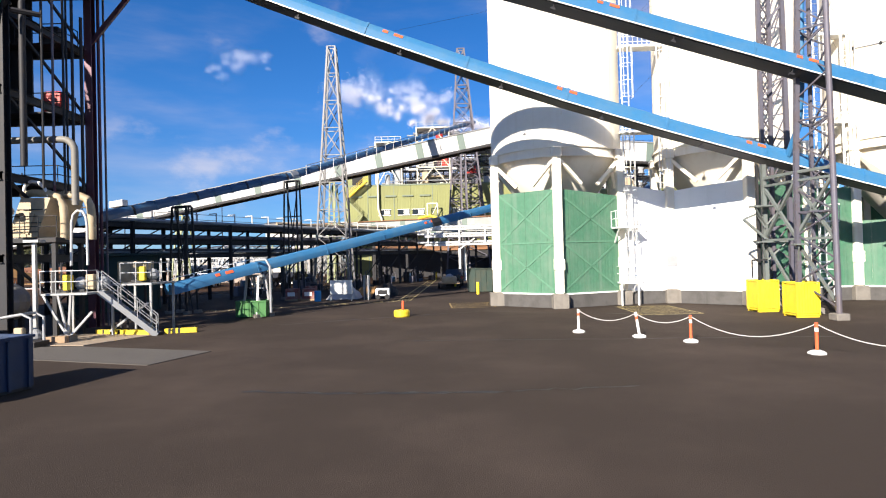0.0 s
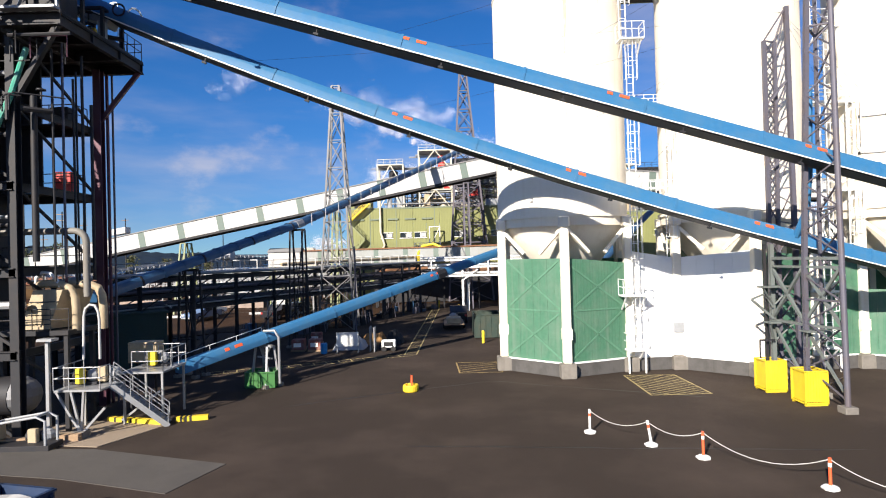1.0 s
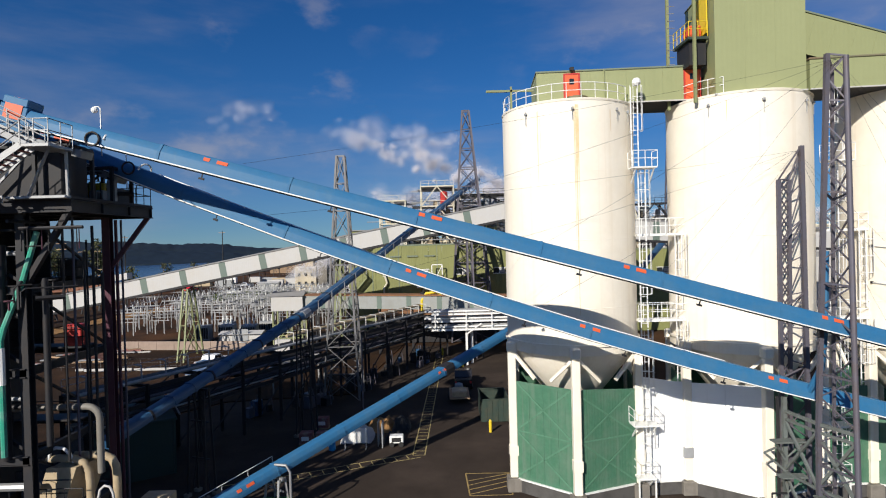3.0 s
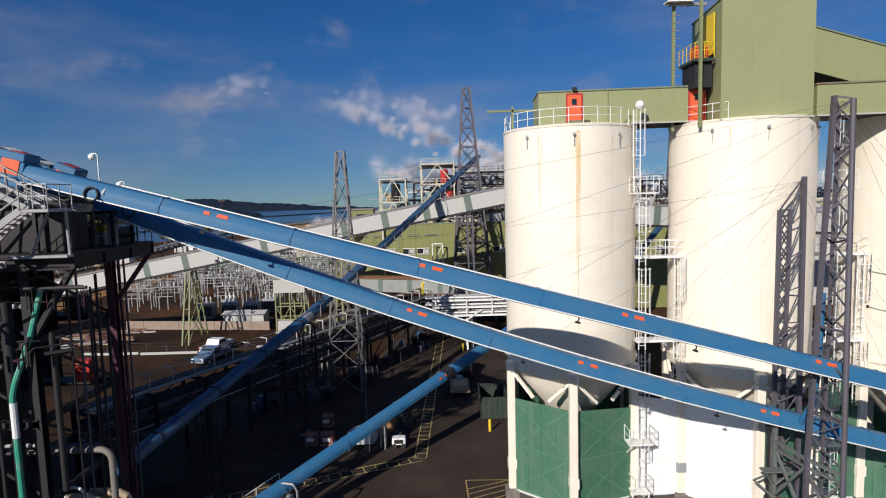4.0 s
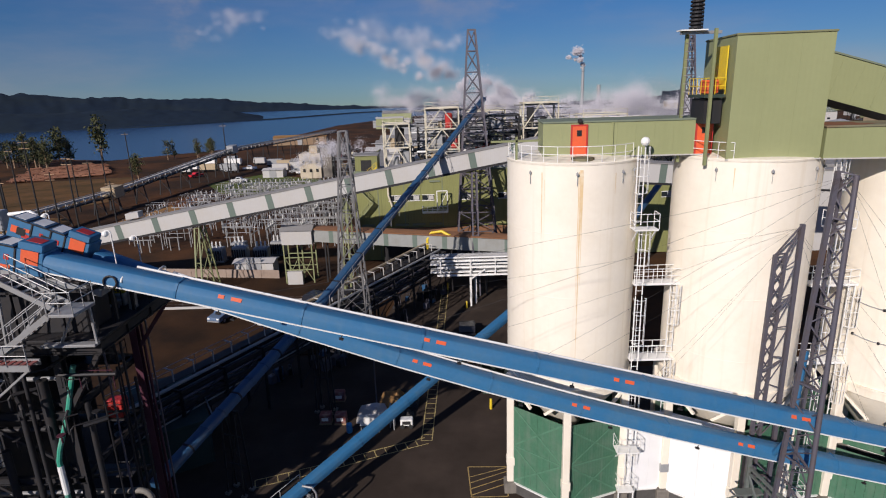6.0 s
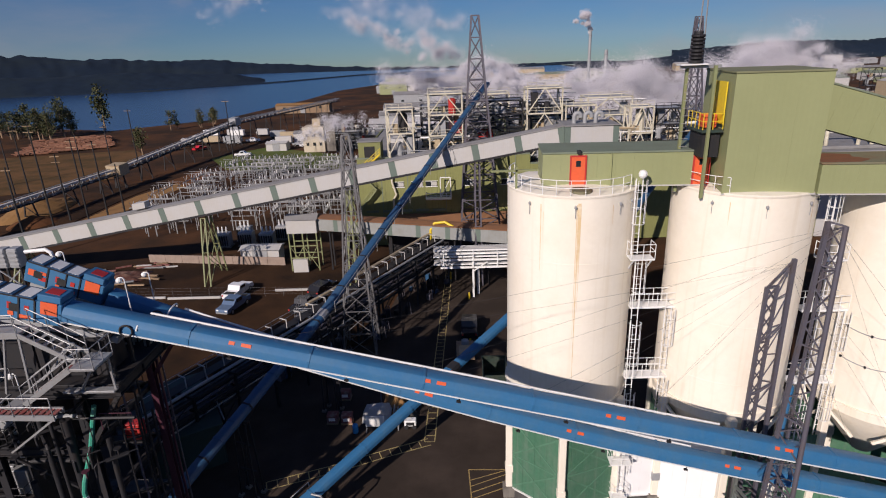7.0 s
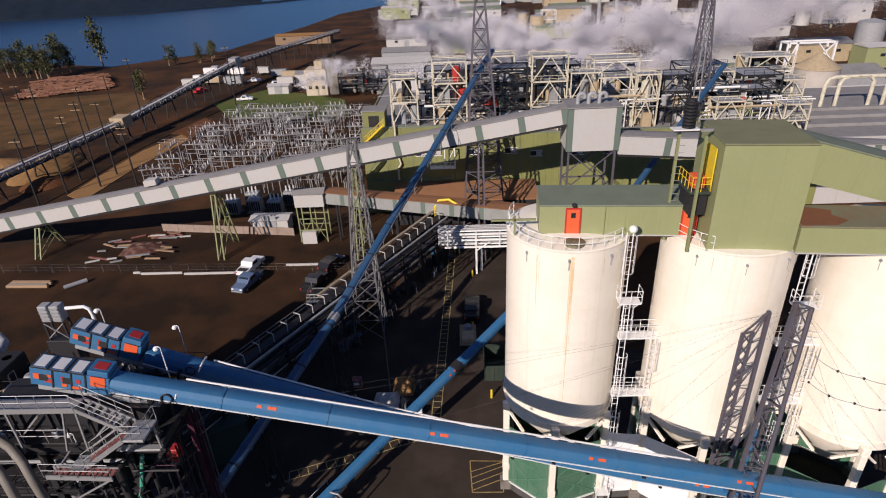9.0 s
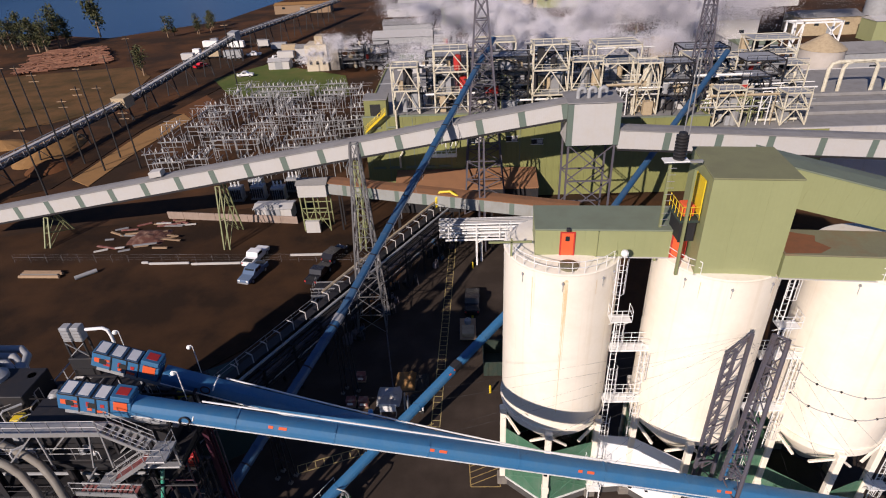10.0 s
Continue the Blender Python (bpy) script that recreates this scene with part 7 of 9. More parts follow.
for x in (-2.5, 1.9, 5.5, 9, 12.5):
    part("cross_beam", Shape().beam((x, 79.5, 5.2), (x, 82.5, 5.2), .2).beam((x, 79.5, 7.4), (x, 82.5, 7.4), .2).beam((x, 79.6, 5.2), (x, 79.6, 7.4), .16), M_WHITE, pb)
part("brace", Shape().beam((2.0, 79.6, 4.6), (4.0, 79.6, 6.0), .16), M_WHITE, pb)

# ---- lower gallery with rusty roof and its small house ----
LA, LB = Vector((-25, 95.4, 8.25)), Vector((18, 82.1, 8.25))
M_GREYCLAD = material("grey_green_gallery_cladding", (0.27, 0.28, 0.27), 0.6, dirt=(0.18, 0.16, 0.12), dirt_amount=0.4, scale=0.5, grain=4, bump=0.15, streaks=0.3)
lg = thing("low_gallery", (-5, 88, 0), "level grey clad gallery with a rust-brown roof", "gallery")
n = 9
ld = (LB - LA).normalized()
for k in range(n):
    a, b = LA.lerp(LB, k / n), LA.lerp(LB, (k + 1) / n)
    part("panel", Shape().extrude(a, b - ld * 0.8, [(-1.3, -1.05), (1.3, -1.05), (1.3, 1.05), (-1.3, 1.05)]), M_GREYCLAD, lg)
    part("band", Shape().extrude(b - ld * 0.8, b, [(-1.32, -1.05), (1.32, -1.05), (1.32, 1.05), (-1.32, 1.05)]), M_GBAND, lg)
part("roof", Shape().extrude(LA, LB, [(-1.5, 1.06), (1.5, 1.06), (1.5, 1.18), (0, 1.3), (-1.5, 1.18)]), material("rust_brown_roof", (0.24, 0.11, 0.05), 0.85, dirt=(0.14, 0.08, 0.05), dirt_amount=0.6, scale=0.6, bump=0.2), lg, "rust-brown roof")
for k in range(8):
    c = LA.lerp(LB, (k + 0.5) / 8)
    part("leg", Shape().beam((c.x, c.y - 1, 0), (c.x, c.y - 1, 6.9), .24).beam((c.x, c.y + 1, 0), (c.x, c.y + 1, 6.9), .24), M_DSTEEL, lg)
hs = thing("drive_house", (-27.0, 94.5, 0), "small white gabled drive house on a yellow-green frame", "building")
part("wall", Shape().box(-29.6, -24.4, 93.2, 96.4, 6.9, 9.3, .02), M_GALLERY, hs)
part("roof", Shape().extrude((-29.8, 94.8, 9.3), (-24.2, 94.8, 9.3), [(-1.8, 0), (1.8, 0), (0, .7)]), M_GALROOF, hs)
for x in (-29.4, -27, -24.6):
    for y in (93.4, 96.2):
        part("leg", Shape().beam((x, y, 0), (x, y, 6.9), .2), M_PALEGREEN, hs)
for z in (2.4, 4.6):
    for y in (93.4, 96.2):
        part("tie", Shape().beam((-29.4, y, z), (-24.6, y, z), .16), M_PALEGREEN, hs)
for a, b in ((-29.4, -27), (-27, -24.6)):
    part("brace", Shape().beam((a, 93.4, .2), (b, 93.4, 4.6), .1).beam((b, 93.4, .2), (a, 93.4, 4.6), .1), M_PALEGREEN, hs)
part("base_box", Shape().box(-29.0, -26.4, 92.6, 93.3, 0, 2.3, .02), M_GALLERY, hs)

# trestles of the long white gallery
for x in (-76, -42, -17.5, 3.0):
    p = wg(x)
    t = thing("gallery_trestle", (x, p.y, 0), "pale yellow-green steel trestle under the white gallery", "support", "gallery trestles")
    zt = p.z - 1.9
    for sy in (-1, 1):
        for sx in (-1, 1):
            part("leg", Shape().beam((x + sx * .5, p.y + sy * 3.7 + .1, 0), (x + sx * .35, p.y + sy * 1.1, zt), .22), M_PALEGREEN if x < 0 else M_TOWER, t)
    m = max(2, round(zt / 4.5))
    for k in range(m):
        z0, z1 = zt * k / m, zt * (k + 1) / m
        for sx in (-.42, .42):
            y0a, y0b = p.y - 3.6 + 2.5 * k / m, p.y + 3.8 - 2.7 * k / m
            y1a, y1b = p.y - 3.6 + 2.5 * (k + 1) / m, p.y + 3.8 - 2.7 * (k + 1) / m
            part("brace", Shape().beam((x + sx, y0a, z0), (x + sx, y1b, z1), .09).beam((x + sx, y0b, z0), (x + sx, y1a, z1), .09), M_PALEGREEN if x < 0 else M_TOWER, t)
        part("tie", Shape().beam((x - .42, y1a, z1), (x + .42, y1a, z1), .12).beam((x - .42, y1b, z1), (x + .42, y1b, z1), .12), M_PALEGREEN if x < 0 else M_TOWER, t)
t = thing("roof_vent_box", wg(-52.5) + Vector((0, 0, 1.7)), "small white box on the gallery roof", "vent")
part("box", Shape().obox(wg(-52.5) + Vector((0, -0.4, 2.2)), (Vector((1, 0, .15)).normalized(), Vector((0, 1, 0)), Vector((0, 0, 1))), (2.2, 1.6, 1.0), .03), M_GALLERY, t)

# ---- mill building details ----
def mill_window(x, z, w=2.2, h=0.95):
    t = part("window", Shape().box(x - w / 2, x + w / 2, GY - 0.05, GY - 0.005, z - h / 2, z + h / 2), M_GLASS, gb, "dark strip window")
    part("frame", Shape().box(x - w / 2 - .08, x + w / 2 + .08, GY - .09, GY - .0, z + h / 2, z + h / 2 + .1).box(x - w / 2 - .08, x + w / 2 + .08, GY - .12, GY, z - h / 2 - .12, z - h / 2).box(x - .04, x + .04, GY - .09, GY - .05, z - h / 2, z + h / 2), M_WHITE, t)
    part("white_pane", Shape().box(x + .1, x + w / 2 - .08, GY - .075, GY - .052, z - h / 2 + .1, z + h / 2 - .1), M_GALLERY, t)


for x in (-11.2, -7.6, -4.9, 2.5, 9.4, 14.2, 22, 28, 34, 40):
    mill_window(x, 12.0 if x < 13.5 else 11.3)
for x in (-16.4, -13.2, -10, -6.8, -3.6):
    part("louvre", Shape().box(x - 1.2, x + 1.2, GY - .25, GY - .02, 6.7, 7.1), M_OLIVE_R, gb)
    part("louvre", Shape().box(x - 1.0, x + 1.0, GY - .2, GY - .02, 14.9, 15.2), M_OLIVE_R, gb)
for x in (-14.3, -9.4, -2.2, 4.0, 10.9):
    part("joint_strip", Shape().box(x - .07, x + .07, GY - .04, GY - .002, 0, 17), M_OLIVE_R, gb)
plt = part("balcony", Shape().box(-6.0, -1.2, GY - 1.5, GY - .02, 9.2, 9.4, .02), M_WHITE, gb)
railing(gb, [(-6.0, GY - .1, 9.4), (-6.0, GY - 1.45, 9.4), (-1.2, GY - 1.45, 9.4), (-1.2, GY - .1, 9.4)], 1.05, 1.0, M_WHITE, .05)
part("balcony_frame", Shape().beam((-3.2, GY - 1.4, 9.4), (-3.2, GY - 1.4, 13.4), .16).beam((-1.3, GY - 1.4, 9.4), (-1.3, GY - 1.4, 13.4), .16).beam((-3.2, GY - 1.4, 13.4), (-1.3, GY - 1.4, 13.4), .16).beam((-3.2, GY - 1.4, 9.5), (-1.3, GY - 1.4, 13.3), .1), M_WHITE, plt)
stair("mill_stair", (-18.2, GY - .8, 14.6), (-14.2, GY - .8, 18.0), 1.0, "yellow steel stair to the mill roof", M_YELLOW, M_YELLOW)
stair("mill_stair", (-15.2, GY - .8, 11.4), (-18.2, GY - .8, 14.6), 1.0, "pale yellow steel stair on the mill wall", M_PALEGREEN, M_PALEGREEN)
stair("mill_stair", (-18.2, GY - .8, 8.0), (-15.2, GY - .8, 11.4), 1.0, "pale yellow steel stair on the mill wall", M_PALEGREEN, M_PALEGREEN)
part("riser_duct", Shape().pipe([(-12.2, GY - .5, 7.0), (-12.2, GY - .5, 9.2), (-11.6, GY - .5, 10.2), (-12.0, GY - .5, 11.6), (-12.3, GY - .5, 12.6), (-12.3, GY - .5, 18.5)], .2, 8), M_FRAME, gb, "cream yellow riser duct")
part("lean_to", Shape().extrude((-13, 102.7, 5.2), (14, 102.5, 5.2), [(-3.2, 1.1), (3.2, -.3), (3.2, -.6), (-3.2, .7)]), material("orange_brown_sheet", (0.26, 0.125, 0.06), 0.8, dirt=(0.2, 0.1, 0.05), dirt_amount=.6, scale=.5, bump=.2), gb, "orange-brown sloping lean-to roof")
part("lean_to_wall", Shape().extrude((-13, 102.7, 2.7), (14, 102.5, 2.7), [(2.8, -2.7), (3.0, -2.7), (3.0, 1.9), (2.8, 1.9)]), M_DSTEEL, gb)


def steel_frame(x0, x1, y0, y1, z0, z1, floors, mat, label, clutter=6, seed=1, roof=False):
    """An open process frame: columns, floor beams, braces, decks and vessels."""
    t = thing("process_rack", ((x0 + x1) / 2, (y0 + y1) / 2, z0), label, "steel rack", "process racks")
    w = 0.24
    cols = [(x, y) for x in (x0, x1) for y in (y0, y1)]
    for x, y in cols:
        part("column", Shape().beam((x, y, z0), (x, y, z1), w), mat, t)
    r = random.Random(seed)
    for k in range(1, floors + 1):
        z, zb = z0 + (z1 - z0) * k / floors, z0 + (z1 - z0) * (k - 1) / floors
        for y in (y0, y1):
            part("beam", Shape().beam((x0, y, z), (x1, y, z), w), mat, t)
        for x in (x0, x1):
            part("beam", Shape().beam((x, y0, z), (x, y1, z), w), mat, t)
            part("brace", Shape().beam((x, y0, zb), (x, y1, z), .18), mat, t)
        part("brace", Shape().beam((x0, y0, zb), ((x0 + x1) / 2, y0, z), .18).beam((x1, y0, zb), ((x0 + x1) / 2, y0, z), .18), mat, t)
        if k < floors or roof:
            part("deck", Shape().box(x0, x1, y0, y1, z - .12, z), M_GREY, t)
            rail = Shape().beam((x0, y0, z + 1.05), (x1, y0, z + 1.05), .07).beam((x0, y0, z + .55), (x1, y0, z + .55), .05)
            for i in range(5):
                xp = x0 + (x1 - x0) * i / 4
                rail.beam((xp, y0, z), (xp, y0, z + 1.05), .07)
            part("guard_rail", rail, mat, t)
    for k in range(clutter):
        z = z0 + (z1 - z0) * r.randrange(floors) / floors
        cx, cy = r.uniform(x0 + .6, x1 - .6), r.uniform(y0 + .6, y1 - .6)
        h, q = r.uniform(1.0, (z1 - z0) / floors - .3), r.uniform(.35, .9)
        if r.random() < .55:
            part("vessel", Shape().lathe(cx, cy, [(.05, z), (q, z + .15), (q, z + h - .2), (q * .5, z + h), (.02, z + h)], 10), r.choice((M_FRAME, M_GREY, M_DSTEEL, M_STEEL, M_GREY, M_TAN, M_DSTEEL, M_RED)), t)
        else:
            part("machine", Shape().box(cx - q, cx + q, cy - q * .7, cy + q * .7, z, z + h, .05), r.choice((M_GREY, M_DSTEEL, M_STEEL, M_TAN)), t)
    for k in range(clutter // 2):
        z = r.uniform(z0 + 1, z1)
        y = r.uniform(y0, y1)
        part("pipe", Shape().tube((x0 - r.uniform(0, 3), y, z), (x1 + r.uniform(0, 3), y, z), r.uniform(.08, .2), 6), r.choice((M_WHITE, M_STEEL, M_GREY)), t)
    return t


FW = "white steel process frame on the mill roof, full of vessels"
FD = "dark steel process frame on the mill roof, full of pipes"
ROOF = 16.85
for k, (x0, x1, y0, y1, z1, fl, m, lab, c) in enumerate((
        (-12.9, -8.0, 108, 112, 25.6, 2, M_FRAME, FW, 6), (-5.0, 1.2, 108, 113, 28.2, 3, M_FRAME, FW, 14), (1.6, 12.5, 109, 114, 26.5, 4, M_DSTEEL, FD, 26),
        (13.2, 19.6, 108, 113, 28.6, 3, M_FRAME, FW, 14), (20.5, 26, 109, 113, 25.2, 2, M_FRAME, FW, 8), (32.2, 36.6, 108.5, 112, 24.6, 2, M_FRAME, FW, 6),
        (37.5, 43, 110, 115, 24.0, 3, M_DSTEEL, FD, 12), (-7.0, 0.0, 118, 124, 25, 3, M_DSTEEL, FD, 14), (3, 11, 120, 126, 27, 3, M_FRAME, FW, 12), (14, 24, 119, 126, 25, 3, M_DSTEEL, FD, 16), (27, 36, 120, 127, 25.5, 3, M_FRAME, FW, 12))):
    steel_frame(x0, x1, y0, y1, ROOF if x1 < 13.6 else 15.05, z1, fl, m, lab, c, 30 + k, True)
t = thing("roof_penthouse", (-16.3, 109, ROOF), "small olive penthouse on the mill roof", "building")
part("wall", Shape().box(-18.4, -14.2, 107, 111, ROOF, 20.0, .02), M_MILL, t)
# black plate on the solid wall paints the unlit inside of an opening
part("opening", Shape().box(-17.3, -15.3, 106.95, 107.0, ROOF + .1, 19.2), M_BLACK, t)
part("roof", Shape().box(-18.6, -14.0, 106.8, 111.2, 20.01, 20.2), M_GALROOF, t)
# upper clutter as single vents and tanks on the roof
rv = random.Random(77)
for k in range(60):
    x, y = rv.uniform(-17, 44), rv.uniform(107.5, 147)
    z = ROOF if x < 13 else 15.05
    if rv.random() < .5:
        solid("roof_vent", Shape().lathe(x, y, [(.35, z), (.35, z + 1.2), (.6, z + 1.4), (.6, z + 1.9), (.05, z + 2.2)], 10), rv.choice((M_WHITE, M_STEEL, M_GREY)), "mushroom vent on the mill roof", "vent", "roof vents")
    else:
        w, h = rv.uniform(.6, 2.2), rv.uniform(.8, 3)
        solid("roof_unit", Shape().box(x - w, x + w, y - w * .7, y + w * .7, z, z + h, .05), rv.choice((M_GALLERY, M_GREY, M_DSTEEL, M_TAN)), "boxy plant unit on the mill roof", "machine", "roof units")

# pipe runs, small portals and yellow hoists crowding the roof
for k in range(70):
    x = rv.uniform(-13, 60)
    y, n2 = rv.uniform(107.2, 122), rv.uniform(4, 16)
    z = (ROOF if x < 13 else 15.05 if x < 45 else 12.6) + rv.choice((.5, 1.2, 2.2, 3.4, 4.6, 5.8))
    r = rv.choice((.09, .12, .18, .25))
    m = rv.choice((M_FRAME, M_FRAME, M_STEEL, M_GREY, M_DSTEEL, M_TAN, M_WHITE))
    run = Shape().tube((x, y, z), (min(x + n2, 64), y, z), r, 6)
    for q in (x + .4, min(x + n2, 64) - .4):
        run.beam((q, y, ROOF if q < 13.6 else 15.0 if q < 46 else 12.6), (q, y, z), .12)
    solid("pipe_run", run, m, "straight pipe on thin stands across the mill roof", "pipe", "roof pipe runs")
for k in range(26):
    x, y = rv.uniform(-10, 60), rv.uniform(107, 112)
    z = ROOF if x < 13 else 15.05 if x < 45 else 12.6
    h, w = rv.uniform(3, 6.5), rv.uniform(1.2, 2.6)
    pf = Shape()
    for sx in (-w / 2, w / 2):
        pf.beam((x + sx, y, z), (x + sx, y, z + h), .16)
    for q in (.5, 1.0):
        pf.beam((x - w / 2, y, z + h * q), (x + w / 2, y, z + h * q), .16)
    pf.beam((x - w / 2, y, z + h * .5), (x + w / 2, y, z + h), .1)
    solid("pipe_portal", pf, rv.choice((M_FRAME, M_FRAME, M_WHITE, M_DSTEEL, M_PALEGREEN)), "small steel pipe portal on the mill roof", "portal", "roof pipe portals")

# second climbing conveyor and its mast
conveyor("second dark blue conveyor climbing behind the head house", lambda w: Vector((20.5, 80.5, 5.5)).lerp(Vector((51.0, 116, 24.5)), w), 0, 1, 6.0, M_BLUE_D, [], trim=False, section=[(x * 0.8, z * 0.75) for x, z in TUBE], lower=False)
t = thing("lattice_tower", (47.5, 117, 0), "tall grey lattice mast at the second conveyor head", "tower", "lattice towers")
lattice(t, (47.5, 117, 0), (46.5, 117, 40), 2.6, .5, 11, M_TOWER, .25, .15)

# idler frames and a walkway rail along the climbing conveyor
f4 = (c4(110.5) - c4(53)).normalized()
r4 = basis(f4)[0]
f4_low = (c4(51) - c4(33)).normalized()
for k in range(44):
    y4 = 36 + 1.65 * k
    q, d4 = c4(y4), f4_low if y4 < 52 else f4
    part("idler_frame", Shape().extrude(q - d4 * 0.07, q + d4 * 0.07, [(x * 0.87, z * 0.8) for x, z in TUBE]), M_BLUE_D if k % 3 else M_DSTEEL, C4_LOW if y4 < 52 else C4_THING)
part("side_rail", Shape().tube(c4(53) + r4 * 0.95 + Vector((0, 0, 0.75)), c4(110) + r4 * 0.95 + Vector((0, 0, 0.75)), 0.035, 6), M_STEEL, C4_THING)
for k in range(24):
    q = c4(53 + 2.4 * k) + r4 * 0.9
    part("rail_post", Shape().beam(q - Vector((0, 0, 0.4)), q + Vector((0, 0, 0.75)), 0.05), M_STEEL, C4_THING)

# tall silo tank with its white gantry
t = thing("storage_tank", (91, 153, 0), "grey-tan cone-roofed storage tank", "tank")
part("shell", Shape().lathe(91, 153, [(5.2, 0), (5.2, 16.2)], 32), material("tan_grey_tank_paint", (.44, .40, .36), .6, dirt=(.3, .25, .2), dirt_amount=.4, scale=.4, bump=.05, streaks=.3), t, smooth=True)
part("roof", Shape().lathe(91, 153, [(5.35, 16.1), (5.35, 16.3), (.4, 19.6), (.05, 19.6)], 32), M_TAN, t)
t = thing("tank_gantry", (88, 158, 0), "white steel gantry standing behind the tank", "gantry")
for x in (84.0, 86.4, 96.0):
    for y in (156, 159.5):
        part("column", Shape().beam((x, y, 0), (x, y, 22), .4), M_WHITE, t)
for z in (15, 21.8):
    for y in (156, 159.5):
        part("beam", Shape().beam((84, y, z), (96, y, z), .4), M_WHITE, t)
    for x in (84, 86.4, 96):
        part("beam", Shape().beam((x, 156, z), (x, 159.5, z), .35), M_WHITE, t)
for a, b in (((91.5, 156, 21.8), (96, 156, 17)), ((91.5, 156, 17), (96, 156, 21.8)), ((84, 156, 15), (86.4, 156, 21.8))):
    part("brace", Shape().beam(a, b, .25), M_WHITE, t)

# eastern wing of the mill: long flat grey roof with plant on it
ew = thing("mill_wing", (74, 122, 0), "pale clad mill wing with a long flat grey roof", "building")
for k in range(14):
    part("panel", Shape().box(46.1 + 4.2 * k, 50.25 + 4.2 * k, 104, 104.3, 0, 12.8), M_MILL if k < 5 else M_GALLERY, ew)
part("side_wall", Shape().box(104.7, 105, 104.3, 146, 0, 12.8), M_GALLERY, ew)
part("back_wall", Shape().box(46.1, 105, 146, 146.3, 0, 12.8), M_GALLERY, ew)
part("roof", Shape().box(46.1, 104.7, 104.3, 146, 12.4, 12.6), M_GALROOF, ew)
part("parapet", Shape().box(46.1, 105, 103.94, 104.34, 12.8, 13.05), M_GALLERY, ew)
for k in range(3):
    part("roof_duct", Shape().box(60 + 1.0 * k, 100, 112 + 6 * k, 113.2 + 6 * k, 12.6, 13.3, .1), M_GALROOF, ew)
for k, (x0, x1, y0, y1, z1, fl, m, c) in enumerate(((47, 52, 107, 111, 19.5, 2, M_FRAME, 8), (53, 58.5, 112, 117, 20.5, 2, M_DSTEEL, 14), (59.5, 64, 107, 111, 18.6, 2, M_FRAME, 8), (46.8, 56, 122, 129, 22, 3, M_FRAME, 14), (58, 66, 122, 130, 21, 3, M_DSTEEL, 16), (68, 73, 126, 132, 19, 2, M_FRAME, 8), (50, 60, 135, 142, 21, 3, M_DSTEEL, 14), (66, 76, 137, 144, 22, 3, M_FRAME, 12))):
    steel_frame(x0, x1, y0, y1, 12.6, z1, fl, m, "steel process rack crowded with pipes on the mill wing", c, 60 + k, True)
for x in (78, 81):
    part("gooseneck", Shape().pipe([(x, 127, 12.6), (x, 127, 17.5), (x + .5, 127, 18.6), (x + 1.8, 127, 19), (x + 9, 127, 19), (x + 10, 127, 18), (x + 10, 127, 12.6)], .4, 8), M_FRAME, ew, "white gooseneck duct", smooth=True)

# ---- wider mill: sheds, stacks, tanks ----
def far_shed(x, y, w, d, h, wall, roof, label):
    t = thing("mill_shed", (x, y, 0), label, "building", "mill sheds")
    part("wall", Shape().box(x - w / 2, x + w / 2, y - d / 2, y + d / 2, 0, h), wall, t)
    part("roof", Shape().extrude((x - w / 2 - .3, y, h), (x + w / 2 + .3, y, h), [(-d / 2 - .4, -.05), (d / 2 + .4, -.05), (0, d * .12)]), roof, t)
    k = max(1, int(w / 9))
    for i in range(k):
        cx = x - w / 2 + w * (i + .5) / k
        part("window", Shape().box(cx - .9, cx + .9, y - d / 2 - .06, y - d / 2 - .005, h * .55, h * .55 + 1.1), M_GLASS, t)
    part("door", Shape().box(x - 1.4, x + 1.4, y - d / 2 - .08, y - d / 2 - .005, 0, 3.4), M_GREY, t)


rf = random.Random(5)
placed = 0
tries = 0
boxes = []
while placed < 74 and tries < 900:
    tries += 1
    y = rf.uniform(150, 760)
    x = rf.uniform(-0.10 * y - 5, 0.78 * y)
    if y < 200 and x < 95:
        y += 50
    w, d, h = rf.uniform(10, 34), rf.uniform(8, 18), rf.uniform(4, 11)
    if any(abs(x - a) < (w + c) * .55 and abs(y - b) < (d + e) * .6 for a, b, c, e in boxes) or (x < 10 and y > 560):
        continue
    boxes.append((x, y, w, d))
    kind = rf.randrange(4)
    far_shed(x, y, w, d, h, (M_GALLERY, M_GREY, M_TAN, M_OLIVE)[kind], rf.choice((M_GALROOF, M_GALROOF, M_GALLERY, M_OLIVE_R)),
             ("long white metal mill shed", "grey metal mill shed", "tan metal mill shed", "olive green metal mill shed")[kind] + " in the distance")
    placed += 1
for k in range(30):
    y = rf.uniform(150, 420)
    x = rf.uniform(-0.05 * y, 0.75 * y)
    if y < 170:
        y += 30
    if rf.random() < .55:
        r, h = rf.uniform(2.5, 6), rf.uniform(6, 13)
        t = thing("mill_tank", (x, y, 0), "pale round mill tank in the distance", "tank", "mill tanks")
        part("shell", Shape().lathe(x, y, [(r, 0), (r, h)], 20), rf.choice((M_GALLERY, M_GREY, M_TAN)), t, smooth=True)
        part("roof", Shape().lathe(x, y, [(r + .1, h), (.1, h + r * .25)], 20), M_GREY, t)
    else:
        steel_frame(x - 4, x + 4, y - 3, y + 3, 0, rf.uniform(11, 19), 3, rf.choice((M_WHITE, M_DSTEEL, M_DSTEEL)), "open steel process frame in the distant mill", 8, 200 + k)
